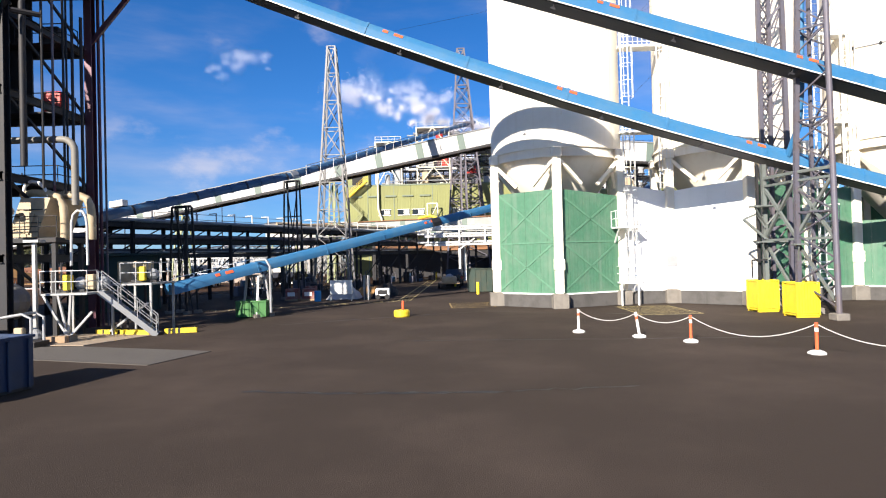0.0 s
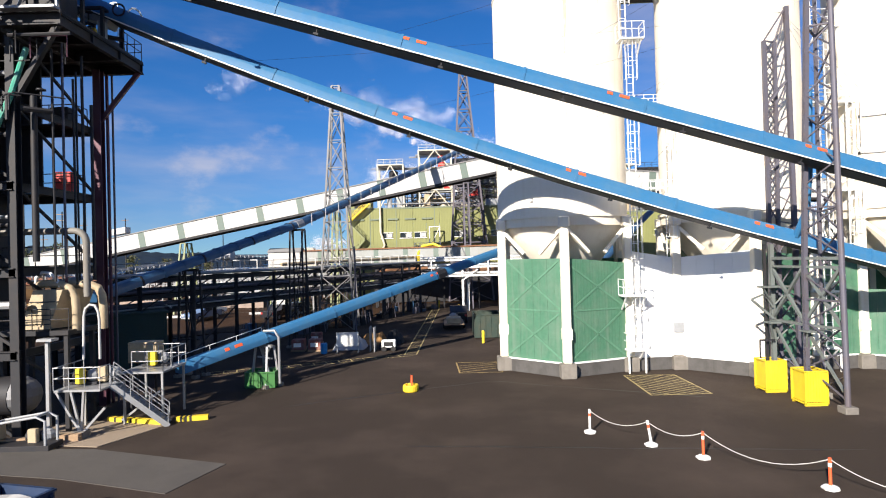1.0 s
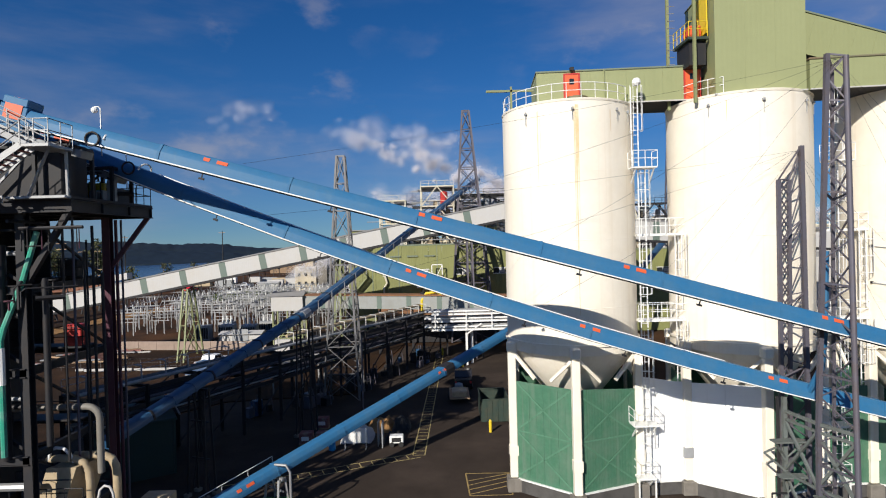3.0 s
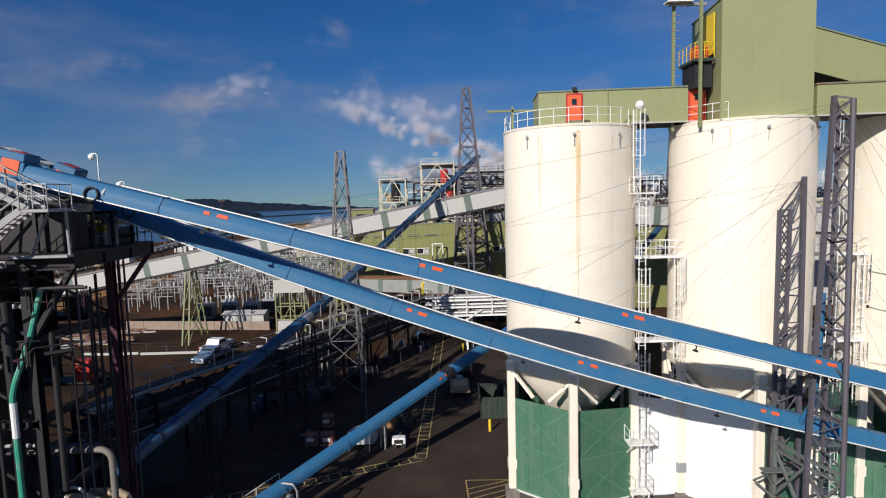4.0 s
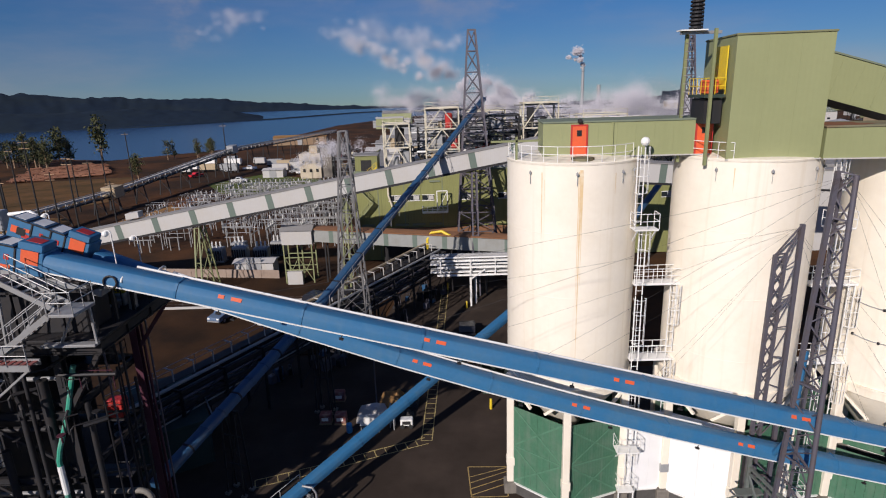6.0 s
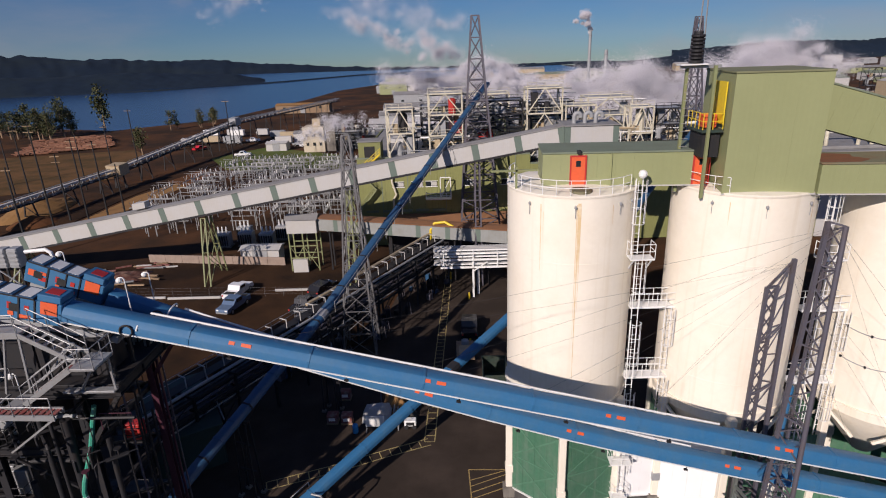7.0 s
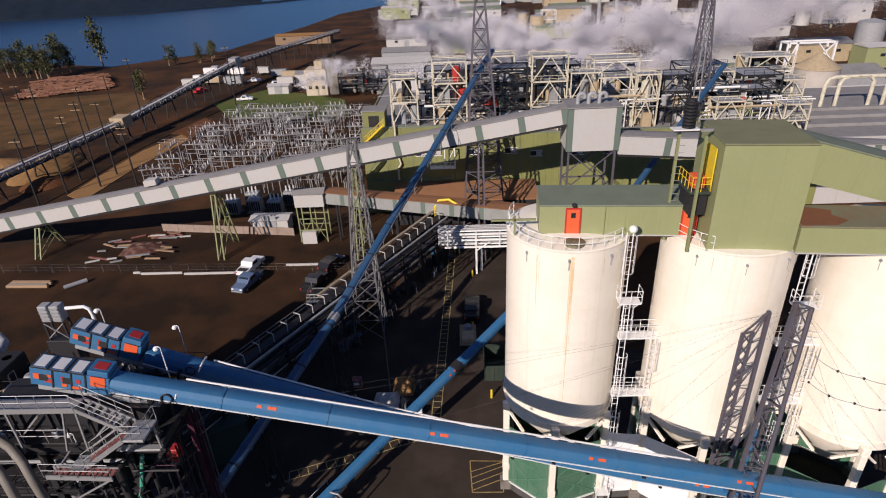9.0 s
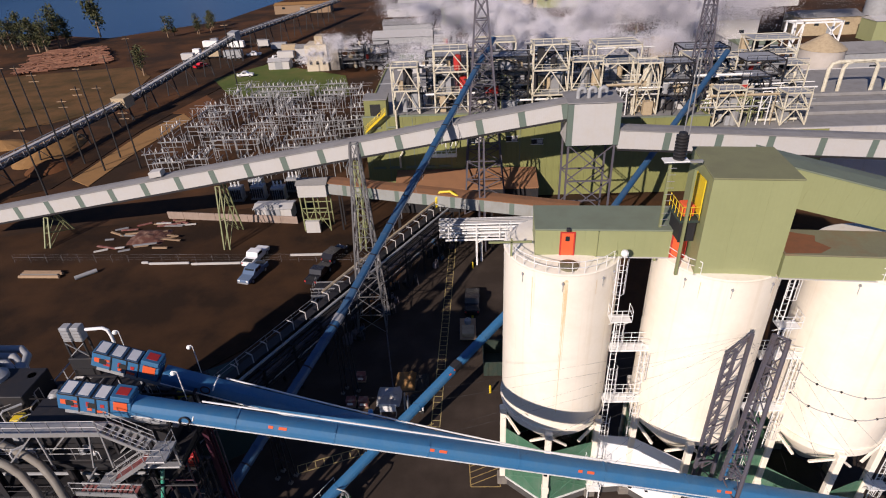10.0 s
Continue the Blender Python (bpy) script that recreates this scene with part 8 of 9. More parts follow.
for k, (x, y, h, r) in enumerate(((91, 400, 43, 0.9), (102, 400, 31, 1.1))):
    t = thing("smoke_stack", (x, y, 0), "tall thin grey smoke stack", "chimney", "smoke stacks")
    part("shaft", Shape().lathe(x, y, [(r * 1.3, 0), (r, h), (r * .8, h), (r * .8, h - 1)], 16), M_GREY, t, smooth=True)
    part("ring", Shape().lathe(x, y, [(r + .1, h - 3), (r + .5, h - 3), (r + .5, h - 2.8), (r + .1, h - 2.8)], 16), M_STEEL, t)

# old concrete works behind the grass
t = thing("concrete_works", (-51, 222, 0), "old stained concrete block tower with openings", "building")
part("wall", Shape().box(-57.7, -49.5, 218, 227, 0, 9.4, .1), material("pale_stained_concrete", (.52, .45, .34), .9, dirt=(.25, .2, .15), dirt_amount=.6, scale=.3, bump=.3), t)
part("annex", Shape().box(-49.5, -45.5, 219, 226, 0, 11.5, .1), M_CONC, t)
part("top_house", Shape().box(-54, -51, 220, 224, 9.4, 12.2, .05), M_TAN, t)
for x in (-56, -53.5, -51):
    for z in (2.5, 5.8):
        # openings are black plates on the wall, their inner dark put in as colour
        part("opening", Shape().box(x - .5, x + .5, 217.9, 218.0, z, z + 1.2), M_BLACK, t)
steel_frame(-44.5, -36, 219, 226, 0, 10.5, 3, M_DSTEEL, "rusty dark steel frame beside the concrete works", 20, 12)
steel_frame(-35.5, -27, 216, 224, 0, 9, 3, M_DSTEEL, "rusty dark steel frame beside the concrete works", 18, 13)
far_shed(-70, 226, 8, 5, 3, M_GALLERY, M_GALLERY, "small white site cabin in the yard")
far_shed(-62, 246, 12, 7, 4, M_GALLERY, M_GALROOF, "white site shed in the yard")

# ---- switchyard ----
def yard_frame(label):
    t = thing("switchgear_gantry", (0, 0, 0), label, "switchgear", "switchyard gantries")
    frame_s = Shape().beam((-3.3, 0, 4.5), (3.3, 0, 4.5), .22).beam((-2.6, 0, 3.2), (2.6, 0, 3.2), .1)
    for x in (-2.6, 2.6):
        frame_s.beam((x, 0, 0), (x, 0, 4.6), .16).beam((x, 0, 4.6), (x * 1.12, -.5, 5.9), .1).beam((x, 0, 4.6), (x * 0.88, .5, 5.9), .1)
        frame_s.beam((x * .6, 3.2, 0), (x * .6, 3.2, 3.6), .14).beam((x * .6, 3.2, 3.5), (x * .95, 3.2, 5.0), .1).beam((x * .6, 3.2, 3.5), (x * .25, 3.2, 5.0), .1).beam((x * .35, -2.2, 0), (x * .35, -2.2, 2.9), .18)
    frame_s.beam((-3.0, 3.2, 3.5), (3.0, 3.2, 3.5), .12).beam((-2.0, -2.2, 2.8), (2.0, -2.2, 2.8), .14)
    part("portal", frame_s, M_STEEL, t)
    for x in (-1.4, 0, 1.4):
        part("insulator", Shape().lathe(x, 0, [(.09, 4.6)] + [(r, 4.6 + .14 * k) for k in range(7) for r in (.16, .08)] + [(.02, 5.6)], 6), M_WHITE, t)
    part("bus_bar", Shape().tube((-1.4, -3.4, 5.6), (-1.4, 3.4, 5.6), .05, 5), M_STEEL, t)
    part("bus_bar", Shape().tube((1.4, -3.4, 5.6), (1.4, 3.4, 5.6), .05, 5), M_STEEL, t)
    return t


proto = yard_frame("pale galvanised switchyard frame with insulators")
proto.location = (-34, 121, 0)
rq = random.Random(31)
first = True
for j in range(11):
    for i in range(9):
        y = 119 + 6.2 * j
        xl, xr = -79 + 1.2 * j * .9, -27 - .35 * j
        x = xl + (xr - xl) * i / 8
        if rq.random() < .3:
            continue
        copy_thing(proto, pose(x + rq.uniform(-.9, .9), y + rq.uniform(-.9, .9), 0, 0, 0, rq.choice((0, 90, 0, 12)) + rq.uniform(-3, 3)) @ Matrix.Identity(4))
for x, y in ((-47, 108), (-42.5, 108.5), (-38, 107.5), (-44, 112), (-36, 112)):
    t = thing("transformer", (x, y, 0), "dark grey power transformer with white bushings", "transformer", "transformers")
    part("tank", Shape().box(x - 1.4, x + 1.4, y - 1, y + 1, .2, 2.9, .05), M_GREY, t)
    for k in range(6):
        part("fin", Shape().box(x - 1.3 + .46 * k, x - 1.15 + .46 * k, y - 1.35, y - 1.01, .5, 2.5), M_DSTEEL, t)
    for k in (-.8, 0, .8):
        part("bushing", Shape().lathe(x + k, y, [(.14, 2.9)] + [(r, 2.95 + .15 * q) for q in range(8) for r in (.2, .1)] + [(.02, 4.2)], 8), M_WHITE, t)
    part("plinth", Shape().box(x - 1.6, x + 1.6, y - 1.2, y + 1.2, 0, .2), M_CONC, t)
far_shed(-36.5, 99.5, 7, 3.2, 2.6, M_GALLERY, M_GALLERY, "low white switch house by the yard wall")
M_PINKWALL = material("pink_tan_concrete_panel", (0.31, 0.235, 0.19), 0.85, dirt=(0.18, 0.13, 0.10), dirt_amount=0.6, scale=0.6, grain=6, bump=0.2, streaks=0.4)
yw = thing("yard_wall", (-45, 98.2, 0), "pale pink-tan concrete panel wall round the switchyard", "wall")
for k in range(8):
    a, b = Vector((-58.2, 100.0)).lerp(Vector((-31.5, 96.4)), k / 8), Vector((-58.2, 100.0)).lerp(Vector((-31.5, 96.4)), (k + 1) / 8)
    part("panel", Shape().beam((a.x, a.y, .75), (b.x - .05, b.y, .75), .18, 1.5), M_PINKWALL, yw)

# ---- vehicles ----
def pickup(x, y, yaw, paint, label, bed=True):
    t = thing("pickup_truck" if bed else "car", (0, 0, 0), label, "vehicle", "parked vehicles")
    prof = [(-2.6, .45), (2.6, .45), (2.65, .75), (2.55, 1.02), (1.25, 1.12), (.55, 1.72), (-.75, 1.76), (-1.05, 1.15), (-2.6, 1.12)] if bed else [(-2.3, .42), (2.3, .42), (2.35, .75), (2.2, .98), (1.15, 1.08), (.5, 1.62), (-1.7, 1.62), (-2.25, 1.05)]
    w = .92
    m = len(prof)
    s = Shape()
    s.add([(a, -w, b) for a, b in prof] + [(a, w, b) for a, b in prof], [tuple(range(m)), tuple(range(2 * m - 1, m - 1, -1))] + [(i, i + m, (i + 1) % m + m, (i + 1) % m) for i in range(m)])
    body = part("body", s, paint, t)
    part("windscreen", Shape().add([(1.2, -.8, 1.14), (1.2, .8, 1.14), (.6, .75, 1.69), (.6, -.75, 1.69)], [(0, 1, 2, 3)]), M_GLASS, body)
    for sy in (-1, 1):
        part("side_window", Shape().box(-.7, .5, sy * (w + .004) - .004, sy * (w + .004) + .004, 1.18, 1.62), M_GLASS, body)
    if bed:
        part("cargo_bed", Shape().box(-2.5, -1.2, -.78, .78, 1.125, 1.14), M_BLACK, body)
    for a in (-1.6, 1.65):
        for sy in (-1, 1):
            wh = part("wheel", Shape().tube((a, sy * .72, .37), (a, sy * .95, .37), .37, 16), M_BLACK, t)
            part("rim", Shape().tube((a, sy * .95, .37), (a, sy * .965, .37), .22, 12), M_STEEL, wh)
    for sy in (-1, 1):
        part("headlight", Shape().box(2.56, 2.66, sy * .66 - .16, sy * .66 + .16, .78, .95) if bed else Shape().box(2.25, 2.36, sy * .66 - .16, sy * .66 + .16, .75, .92), M_LAMP, body)
        part("tail_light", Shape().box(-2.63, -2.58, sy * .78 - .1, sy * .78 + .1, .8, 1.05) if bed else Shape().box(-2.33, -2.22, sy * .78 - .1, sy * .78 + .1, .75, .95), M_RED, body)
    part("bumper", Shape().box(2.6, 2.75, -.85, .85, .45, .62, .02) if bed else Shape().box(2.3, 2.42, -.8, .8, .4, .58, .02), M_STEEL, t)
    t.matrix_basis = pose(x, y, 0, 0, 0, yaw)
    t.scale = (1.12, 1.12, 1.12)
    return t


P_WHITE = material("white_car_paint", (.75, .75, .75), .25, bump=0, vary=.02)
P_BLUE = material("grey_blue_car_paint", (.10, .15, .24), .25, bump=0, vary=.03)
P_BLACK = material("black_car_paint", (.02, .02, .023), .2, bump=0, vary=.03)
P_SILVER = material("silver_car_paint", (.5, .51, .52), .3, .4, bump=0, vary=.03)
pickup(-35.6, 83.6, 78, P_WHITE, "white pickup truck parked in the dirt yard")
pickup(-34.4, 78.4, 255, P_BLUE, "grey-blue pickup truck parked in the dirt yard")
pickup(-22.0, 83.7, 65, P_BLACK, "dark car parked beside the rack", False)
pickup(-23.5, 77.7, 75, P_BLACK, "black pickup truck parked beside the rack")
pickup(.9, 69.2, 88, P_BLACK, "black pickup truck with a flat trailer on the road")
t = thing("flat_trailer", (.2, 63.2, 0), "small flat trailer with an orange-brown load", "trailer")
part("bed", Shape().box(-.9, 1.3, 60.8, 65.4, .55, .68, .02), M_WOOD, t)
for sx in (-.95, 1.35):
    part("wheel", Shape().tube((sx - .1, 62.9, .33), (sx + .1, 62.9, .33), .33, 14), M_BLACK, t)
part("drawbar", Shape().beam((.2, 65.4, .55), (.6, 66.4, .5), .1), M_DSTEEL, t)
part("load", Shape().box(-.6, 1.0, 61.2, 63.2, .68, 1.3, .08), M_TAN, t, "orange-brown boxed load")
part("compressor", Shape().lathe(.2, 64.2, [(.4, .68), (.5, .9), (.45, 1.4), (.1, 1.55)], 12), M_GREY, t)
for k, (x, y, yaw, p) in enumerate(((-70, 232, 20, P_WHITE), (-64, 236, 15, P_SILVER), (-60, 232, 10, P_WHITE), (-80, 214, 5, P_WHITE), (-76, 240, 30, P_WHITE), (-95, 246, 10, P_SILVER), (-88, 250, 10, P_WHITE), (-104, 232, 60, material("bright_red_paint", (.5, .02, .03), .35, bump=0)))):
    pickup(x, y, yaw, p, ("white", "silver", "white", "white", "white", "silver", "white", "red")[k] + " pickup truck in the far yard")
rw = random.Random(14)
for k in range(14):
    x, y = rw.uniform(-120, -66), rw.uniform(236, 285)
    w = rw.uniform(2.5, 9)
    t = thing("site_trailer", (x, y, 0), "long pale box trailer parked in the far yard", "trailer", "box trailers")
    part("box", Shape().box(x - w / 2, x + w / 2, y - 1.2, y + 1.2, .9, 3.4, .05), rw.choice((M_GALLERY, M_WHITE, M_GREY, M_TAN)), t)
    part("chassis", Shape().box(x - w / 2, x + w / 2, y - .6, y + .6, .5, .9), M_DSTEEL, t)
    part("wheel", Shape().tube((x - w / 3, y - 1.1, .5), (x - w / 3, y + 1.1, .5), .5, 12), M_BLACK, t)

# ---- debris, logs, cones in the dirt yard ----
rx = random.Random(3)
for k in range(26):
    x, y = rx.uniform(-66, -53), rx.uniform(87.5, 98)
    a = rx.uniform(-.5, .6)
    n2 = rx.uniform(1.5, 4.5)
    m = rx.choice((M_WOOD, M_GALLERY, M_WOOD, M_REDDULL, M_STEEL))
    z = .1 + .12 * (k % 4)
    solid("scrap_beam", Shape().beam((x - n2 / 2 * math.cos(a), y - n2 / 2 * math.sin(a), z), (x + n2 / 2 * math.cos(a), y + n2 / 2 * math.sin(a), z), .35, .2), m, "scrap beam lying in a pile on the dirt", "scrap", "scrap pile")
tarp_heap(-58.5, 92.5, 3.6, 2.8, 1.1, material("red_brown_debris", (.085, .03, .02), .9, dirt=(.3, .2, .15), dirt_amount=.6, scale=.8, bump=.6), "low heap of red-brown scrap")
for k in range(4):
    solid("loose_pipe", Shape().tube((-74.6, 79.4 + .5 * k, .3), (-67.5 - .5 * (k % 2), 79.1 + .5 * k, .3), .27, 10), (M_WOOD, M_CONC, M_WOOD)[k % 3], "long brown pipe lying in a stack", "pipe", "stacked pipes")
solid("loose_pipe", Shape().tube((-64.5, 78.5, .35), (-62, 80.8, .35), .35, 10), M_GREY, "short grey pipe lying on the dirt", "pipe", "stacked pipes")
fn = thing("wire_fence", (-45, 82, 0), "thin wire fence with pale posts across the yard", "fence")
a, b = Vector((-79, 84.6, 0)), Vector((-16, 82.0, 0))
for k in range(22):
    c = a.lerp(b, k / 21)
    part("post", Shape().tube(c, c + UP * 1.4, .025, 5), M_DSTEEL_MID, fn)
for h in (.5, 1.0, 1.55):
    part("wire", Shape().tube(a + UP * h, b + UP * h, .009, 4), M_DSTEEL_MID, fn)
for x0, x1, y in ((-54, -47, 82.8), (-46.5, -38, 82.4), (-30, -22, 84.6), (-55.5, -54.3, 83.2)):
    solid("pale_barrier", Shape().box(x0, x1, y - .15, y + .15, 0, .35, .03), M_GALLERY, "low pale concrete barrier on the dirt", "barrier", "low barriers")

# chip heaps by the long conveyor
def heap(x, y, rx_, ry_, h, mat, label, seed):
    s = Shape()
    n, m = 20, 8
    for j in range(m + 1):
        r = j / m
        for i in range(n):
            a_ = 2 * math.pi * i / n
            px, py = x + rx_ * r * math.cos(a_), y + ry_ * r * math.sin(a_)
            s.v.append((px, py, max(0, h * (1 - r) ** .8 + (.12 * h * noise.noise(Vector((px * .4, py * .4, seed))) if r < 1 else 0))))
    s.f += [(j * n + i, j * n + (i + 1) % n, (j + 1) * n + (i + 1) % n, (j + 1) * n + i) for j in range(m) for i in range(n)]
    solid("chip_mound", s, mat, label, "heap", "material heaps")


heap(-108, 141, 6.5, 13, 3.2, M_SAND, "long low heap of orange-tan wood chips", 1)
heap(-101, 129, 5, 6, 1.8, M_REDDIRT, "low heap of red-brown bark", 2)
heap(-125, 146, 8, 5, 1.6, M_SAND, "low heap of tan wood chips", 3)
M_LOGS = material("red_brown_logs", (.21, .088, .05), .9, dirt=(.34, .2, .12), dirt_amount=.6, scale=.9, bump=.4)
rl = random.Random(9)
lg_sh = Shape()
for k in range(1100):
    u_, v_ = rl.random(), rl.random()
    p = Vector((-179, 230)).lerp(Vector((-150, 247)), u_).lerp(Vector((-193, 277)).lerp(Vector((-172, 281)), u_), v_)
    z = .3 + 3.4 * math.sin(math.pi * min(1, max(0, v_ * .9 + .05))) * (.55 + .45 * noise.noise(Vector((p.x * .12, p.y * .12, 3)))) * rl.uniform(.7, 1)
    a_ = rl.gauss(.5, .25)
    d_ = Vector((math.cos(a_), math.sin(a_), 0)) * rl.uniform(1.5, 3)
    c = Vector((p.x, p.y, z))
    lg_sh.tube(c - d_, c + d_ + UP * rl.uniform(-.3, .3), rl.uniform(.2, .4), 6)
solid("log_stacks", lg_sh, M_LOGS, "long stacks of red-brown logs by the river", "logs", kind="stuff")

# ---- long trestle conveyor on the river side ----
LC = [Vector((-107.5, 92, 4.8)), Vector((-100, 166, 5.2)), Vector((-91.9, 242.2, 9.6)), Vector((-67.5, 345, 9.4))]
tc = thing("trestle_conveyor", LC[0], "long pale conveyor bridge on many trestle legs", "conveyor")
for p0, p1 in zip(LC[:-1], LC[1:]):
    n_t = round((p1 - p0).length / 6.5)
    for k in range(n_t):
        p, q = p0.lerp(p1, k / n_t), p0.lerp(p1, (k + 1) / n_t)
        r, f, u = basis(q - p)
        part("belt_cover", Shape().extrude(p, q, [(-.9, .35), (-.6, .75), (.6, .75), (.9, .35)]), M_GALLERY, tc)
        part("deck", Shape().extrude(p, q, [(-1.2, -.9), (1.2, -.9), (1.2, -.65), (-1.2, -.65)]), M_DSTEEL, tc)
        for s in (-1.15, 1.15):
            sd_ = r * s
            m_ = (p + q) / 2
            part("web", Shape().beam(p + sd_ + u * .9, q + sd_ + u * .9, .16).beam(p + sd_ + u * .9, p + sd_ - u * .7, .2).beam(p + sd_ - u * .7, m_ + sd_ + u * .9, .13).beam(m_ + sd_ + u * .9, q + sd_ - u * .7, .13).beam(m_ + sd_ + u * .9, m_ + sd_ - u * .7, .16), M_STEEL, tc)
        if k % 2 == 0:
            part("leg", Shape().beam(p + r * 1.1 - u * .8, (p.x + 1.8, p.y, -.1), .28).beam(p - r * 1.1 - u * .8, (p.x - 1.8, p.y, -.1), .28).beam((p.x + 1.6, p.y, 1), (p.x - 1.3, p.y, p.z - 1.5), .14), M_DSTEEL, tc)
for p, sx, mt in ((LC[1], 4.2, M_TAN), (LC[2], 3.2, M_GREY)):
    t = thing("drive_house", (p.x, p.y, 0), "small clad drive house at the bend of the trestle conveyor", "building", "drive houses")
    part("wall", Shape().obox(p + Vector((0, 0, .3)), basis(LC[2] - LC[1]), (sx, 4.4, 3.2), .05), mt, t)
    part("leg", Shape().beam((p.x - 1.3, p.y, -.1), (p.x - 1.3, p.y, p.z - 1.2), .3).beam((p.x + 1.3, p.y, -.1), (p.x + 1.3, p.y, p.z - 1.2), .3), M_DSTEEL, t)

# ---- utility poles ----
def utility_pole(x, y, h, arms=2):
    t = thing("utility_pole", (x, y, 0), "tall dark timber utility pole with cross arms", "pole", "utility poles")
    part("pole", Shape().tube((x, y, -.1), (x + .15, y, h), .22, 8, .13), M_BLACK, t)
    for k in range(arms):
        part("cross_arm", Shape().beam((x - 1.1, y, h - .6 - 1.3 * k), (x + 1.1, y, h - .6 - 1.3 * k), .14), M_WOOD, t)


for x, y, h in ((-91.5, 122.7, 24), (-85.4, 126, 20), (-86, 134.4, 18), (-116, 150, 20), (-93.2, 131, 16), (-77.2, 127, 14), (-72.7, 185.7, 23), (-98.6, 175, 22), (-104, 170, 18), (-110, 165, 16), (-84, 104, 18), (-128, 160, 18), (-140, 175, 17)):
    utility_pole(x, y, h, 1 + (int(x) % 2))


# ---- trees on the river bank ----
M_LEAF = material("spring_willow_leaves", (.062, .066, .020), .8, dirt=(.035, .042, .016), dirt_amount=.7, scale=.6, bump=0, vary=.3)
M_CONIFER = material("dark_conifer_needles", (.014, .022, .012), .85, dirt=(.026, .03, .016), dirt_amount=.6, scale=.6, bump=0, vary=.3)


def tree(x, y, h, spread, seed, conifer=False, leaves=650):
    r = random.Random(seed)
    t = thing("tree", (x, y, 0), "dark pointed conifer on the river bank" if conifer else "tall willow in thin olive leaf on the bank", "tree", "river bank trees")
    trunk = Shape().tube((x, y, -.2), (x, y, h * .95), h * .018 + .08, 7, .03)
    tips = []
    for k in range(22):
        z = h * r.uniform(.22, .95)
        a = r.uniform(0, 2 * math.pi)
        reach = spread * ((1 - z / h) * .9 + .1 if conifer else r.uniform(.45, 1) * math.sin(math.pi * min(.95, z / h * .85 + .1)))
        e = Vector((x + reach * math.cos(a), y + reach * math.sin(a), z + (-.1 * h if conifer else .12 * h) * r.uniform(.3, 1)))
        trunk.tube((x, y, z), e, .06, 4, .015)
        tips.append((Vector((x, y, z)), e))
    part("trunk", trunk, M_WOOD, t)
    s = Shape()
    for k in range(leaves):
        a, e = r.choice(tips)
        c = a.lerp(e, r.uniform(.3, 1.05)) + Vector((r.gauss(0, .06 * h), r.gauss(0, .06 * h), r.gauss(0, .05 * h)))
        w = h * r.uniform(.018, .04)
        d1, d2 = Vector((r.gauss(0, 1), r.gauss(0, 1), r.gauss(0, 1))).normalized() * w, Vector((r.gauss(0, 1), r.gauss(0, 1), r.gauss(0, 1))).normalized() * w
        s.add([c - d1, c + d2, c + d1, c - d2 * .6], [(0, 1, 2, 3)])
    part("crown", s, M_CONIFER if conifer else M_LEAF, t)


tr = random.Random(40)
for k in range(26):
    x = tr.choice((tr.uniform(-225, -196), tr.uniform(-300, -196)))
    y = 283 + (-200 - x) * .25 + tr.uniform(-5, 16)
    con = tr.random() < .35
    tree(x, y, tr.uniform(9, 14) if con else tr.uniform(12, 19), tr.uniform(2.2, 3.4) if con else tr.uniform(3.2, 5), 300 + k, con)
tree(-190, 313, 22, 3.6, 800, False, 800)
tree(-122.4, 222, 10.5, 3.0, 801, False, 800)
for k in range(8):
    tree(tr.uniform(-150, -118), tr.uniform(300, 345), tr.uniform(6, 11), tr.uniform(2, 3.5), 850 + k)

# low sheds on the shore and far jetty
far_shed(-95, 372, 34, 9, 5, M_WOOD, M_SAND, "long tan timber shed on the shore")
for k in range(10):
    x = -60 + 16 * k
    far_shed(x + rx.uniform(-4, 4), 520 + 14 * k, rx.uniform(10, 26), 9, rx.uniform(3, 6), rx.choice((M_GALLERY, M_WHITE, M_GREY)), M_GALLERY, "white shed along the far shore")

# ---- steam ----
def steam_material(name):
    """Droplet flecks: they scatter light forwards and back."""
    m = bpy.data.materials.new(name)
    m.use_nodes = True
    n, l = m.node_tree.nodes, m.node_tree.links
    n.clear()
    out = n.new("ShaderNodeOutputMaterial")
    dif = n.new("ShaderNodeBsdfDiffuse")
    dif.inputs["Color"].default_value = (.74, .72, .75, 1)
    trl = n.new("ShaderNodeBsdfTranslucent")
    trl.inputs["Color"].default_value = (.74, .72, .75, 1)
    both = n.new("ShaderNodeMixShader")
    both.inputs[0].default_value = .45
    l.new(dif.outputs[0], both.inputs[1])
    l.new(trl.outputs[0], both.inputs[2])
    l.new(both.outputs[0], out.inputs["Surface"])
    return m


M_STEAM = steam_material("white_steam")


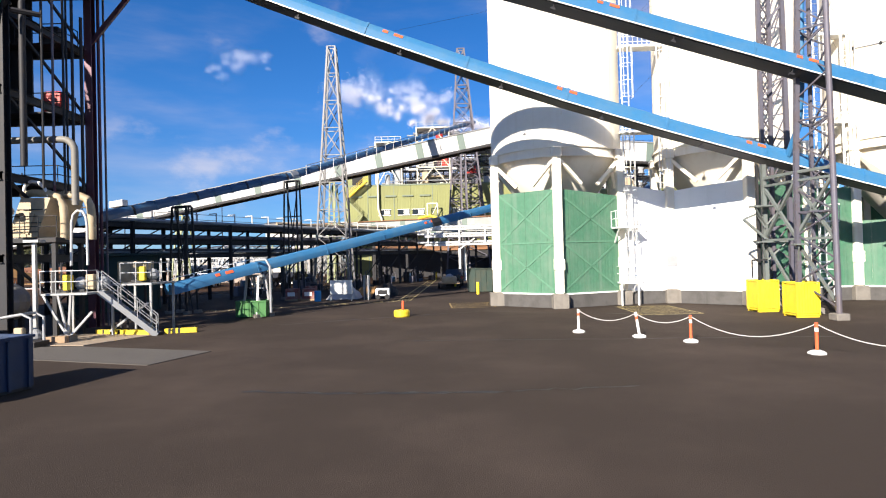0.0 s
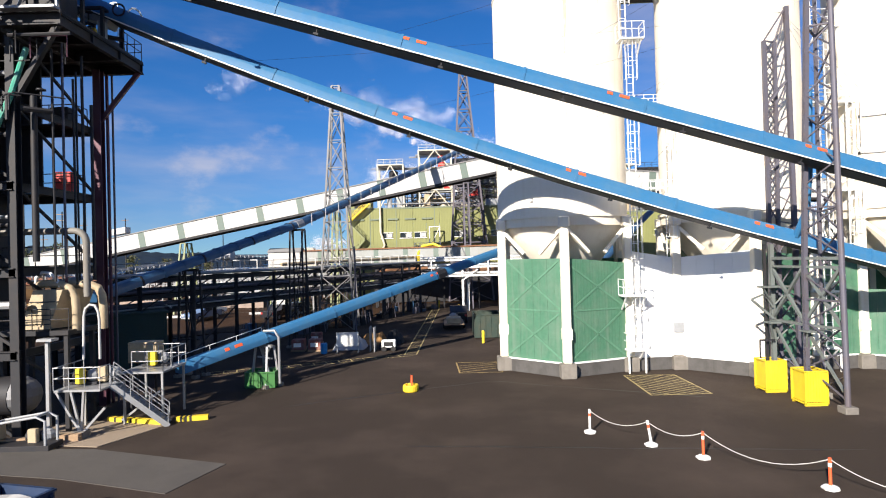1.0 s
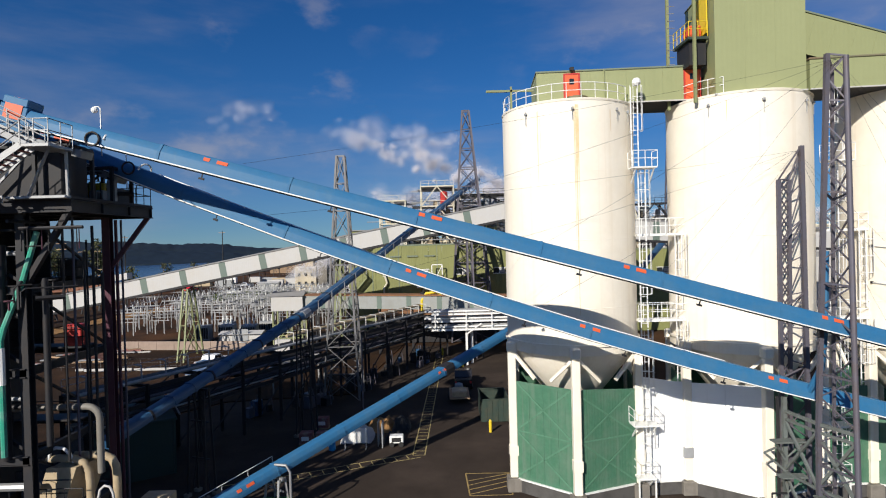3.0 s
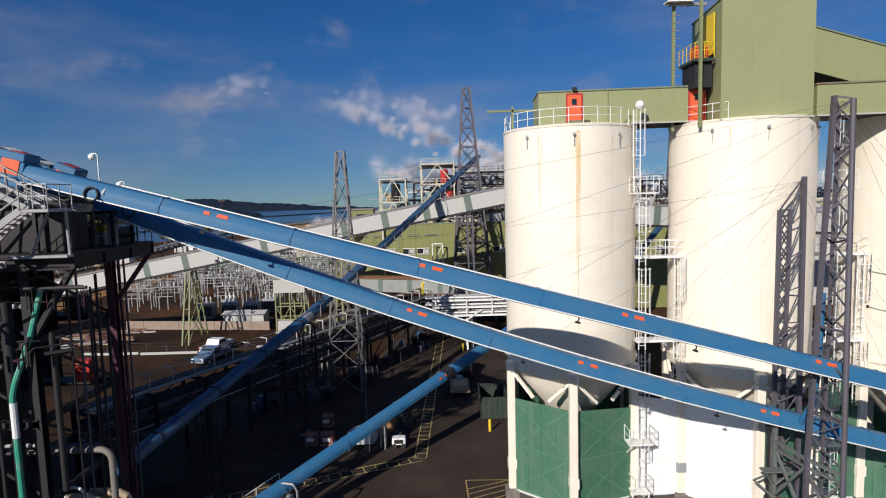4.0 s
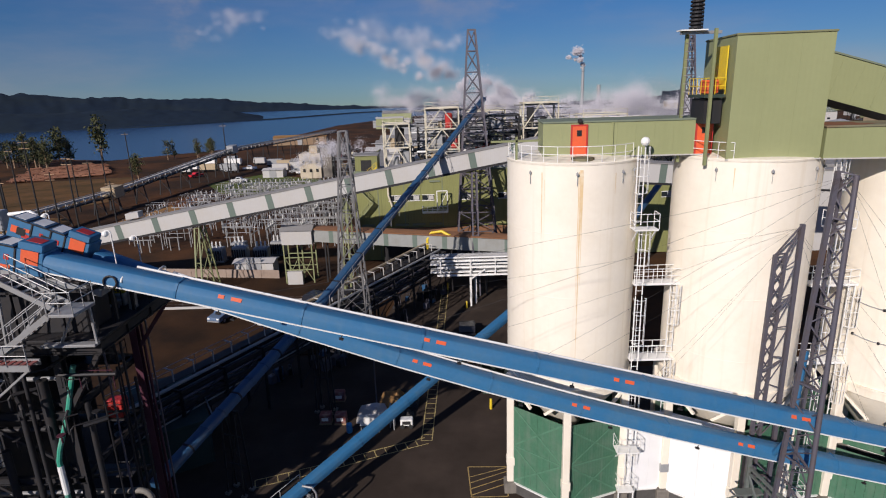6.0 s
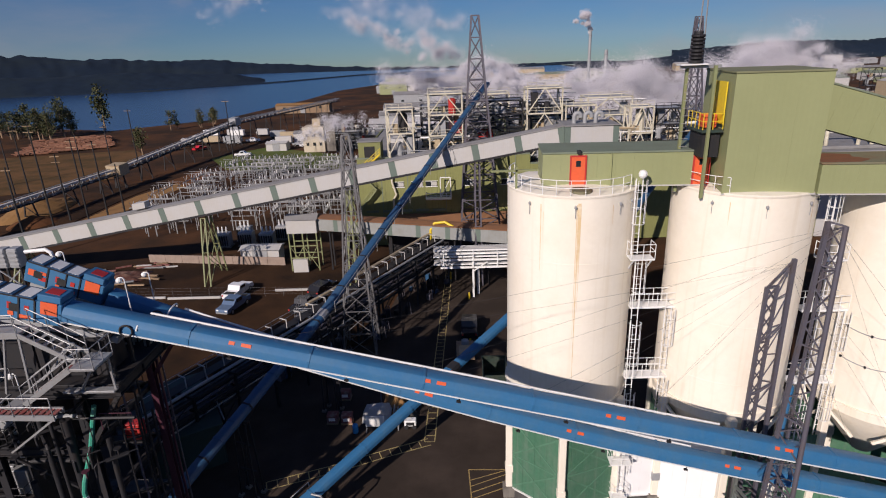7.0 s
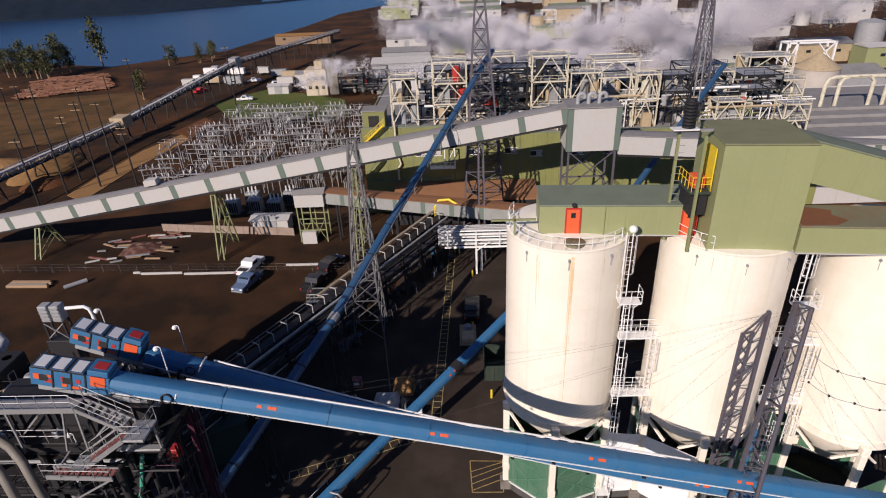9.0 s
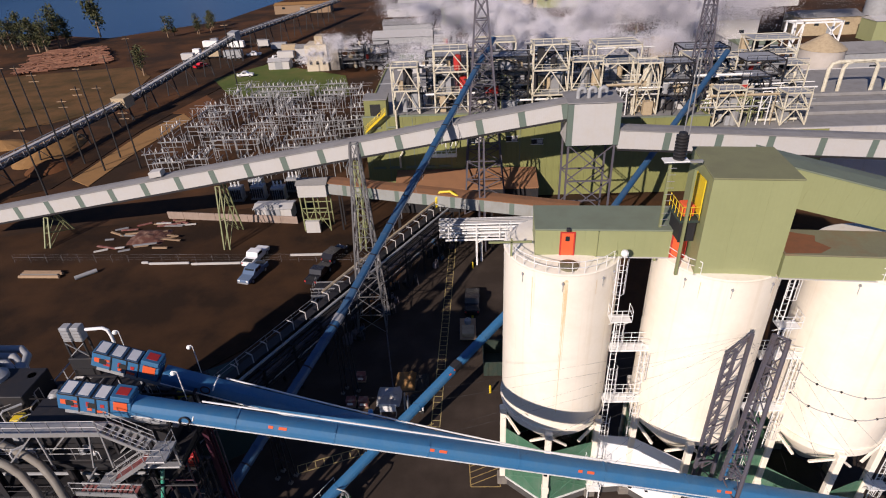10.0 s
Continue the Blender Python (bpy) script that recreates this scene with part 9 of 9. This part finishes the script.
def plume(points, seed, label, billows, flecks, size, thin=0.5):
    """A drift of steam: a cloud of tiny droplet flecks that thins out round many billows along a path of (x, y, z, radius)."""
    r = np.random.default_rng(seed)
    way = np.array(points, float)
    at = np.linspace(0, len(points) - 1, billows)
    mid = np.stack([np.interp(at, np.arange(len(points)), way[:, q]) for q in range(4)], 1)
    core = mid[:, :3] + r.normal(0, 1, (billows, 3)) * (.75, .6, .5) * mid[:, 3:]
    rad = mid[:, 3] * r.uniform(.25, .95, billows)
    chance = rad ** 1.6 * (1 - thin * np.linspace(0, 1, billows))
    pick = r.choice(billows, flecks, p=chance / chance.sum())
    e = core[pick] + r.normal(0, 1, (flecks, 3)) * (.55, .55, .45) * rad[pick, None] * r.uniform(.5, 1.15, flecks)[:, None]
    nrm = r.normal(0, .4, (flecks, 3)) + (-.3, -.75, .6)
    nrm /= np.linalg.norm(nrm, axis=1)[:, None]
    d1 = np.cross(nrm, (1.0, .2, .1))
    d1 *= (size * r.uniform(.5, 1.4, flecks) / np.linalg.norm(d1, axis=1))[:, None]
    d2 = np.cross(nrm, d1)
    v = np.stack([e - d1, e + d1 * .6 + d2, e + d1 * .5 - d2 * .9], 1).reshape(-1)
    me = bpy.data.meshes.new("steam_plume")
    me.vertices.add(3 * flecks)
    me.vertices.foreach_set("co", v)
    me.loops.add(3 * flecks)
    me.loops.foreach_set("vertex_index", np.arange(3 * flecks))
    me.polygons.add(flecks)
    me.polygons.foreach_set("loop_start", np.arange(flecks) * 3)
    me.update()
    me.validate()
    me.materials.append(M_STEAM)
    tagged(new("steam_plume", me), label, "steam", "steam plumes", "stuff")


plume([(22, 128, 25, 1.6), (14, 128, 29, 2.4), (4, 128, 33, 2.7), (-8, 130, 37, 2.6), (-22, 132, 43, 2.4)], 1, "white steam drifting from the mill roof", 90, 190000, .04, .75)
plume([(36, 150, 19, 3.0), (24, 150, 21, 4.0), (12, 152, 24, 4.6), (0, 154, 27, 4.6), (-16, 156, 30, 3.4)], 6, "thick white steam rolling off the mill roof", 120, 330000, .052, .5)
plume([(34, 190, 18, 5), (44, 190, 22, 6), (60, 195, 24, 7), (75, 200, 22, 6)], 2, "broad bank of white steam over the mill", 90, 230000, .075, .3)
plume([(100, 230, 18, 5), (112, 230, 25, 7), (126, 232, 28, 8), (146, 236, 22, 6)], 3, "broad bank of white steam over the mill", 90, 170000, .098, .3)
plume([(30, 165, 14, 4), (48, 165, 16, 5), (62, 166, 16, 5)], 7, "thin grey steam behind the roof racks", 60, 45000, .08, .2)
plume([(78, 215, 12, 7), (96, 225, 18, 9), (118, 235, 24, 10), (140, 245, 24, 9)], 8, "wide grey haze of steam over the mill", 80, 70000, .12, .2)
plume([(-24, 192, 8, 5), (-8, 185, 12, 6), (6, 180, 15, 6), (18, 176, 15, 5)], 4, "thin grey steam low over the yard", 70, 50000, .085, .2)
plume([(-52, 205, 8, 3), (-44, 205, 12, 4), (-34, 203, 14, 3)], 5, "thin grey steam by the concrete works", 40, 16000, .085, .4)
plume([(91, 400, 43, 1.2), (89, 400, 47, 2.4), (84, 400, 51, 3.2)], 9, "small white puff of steam over a far stack", 10, 9000, .3, .2)
plume([(2, 134, 41, 2.2), (-8, 135, 42.5, 3.0), (-18, 135, 44, 3.2), (-27, 135, 44, 2.4)], 11, "torn white puffs of steam high over the mill", 60, 50000, .028, .3)
plume([(-37, 118, 45, 1.6), (-43, 118, 47, 2.6), (-47, 118, 43, 1.4)], 12, "torn white puffs of steam high over the yard", 26, 14000, .028, .3)
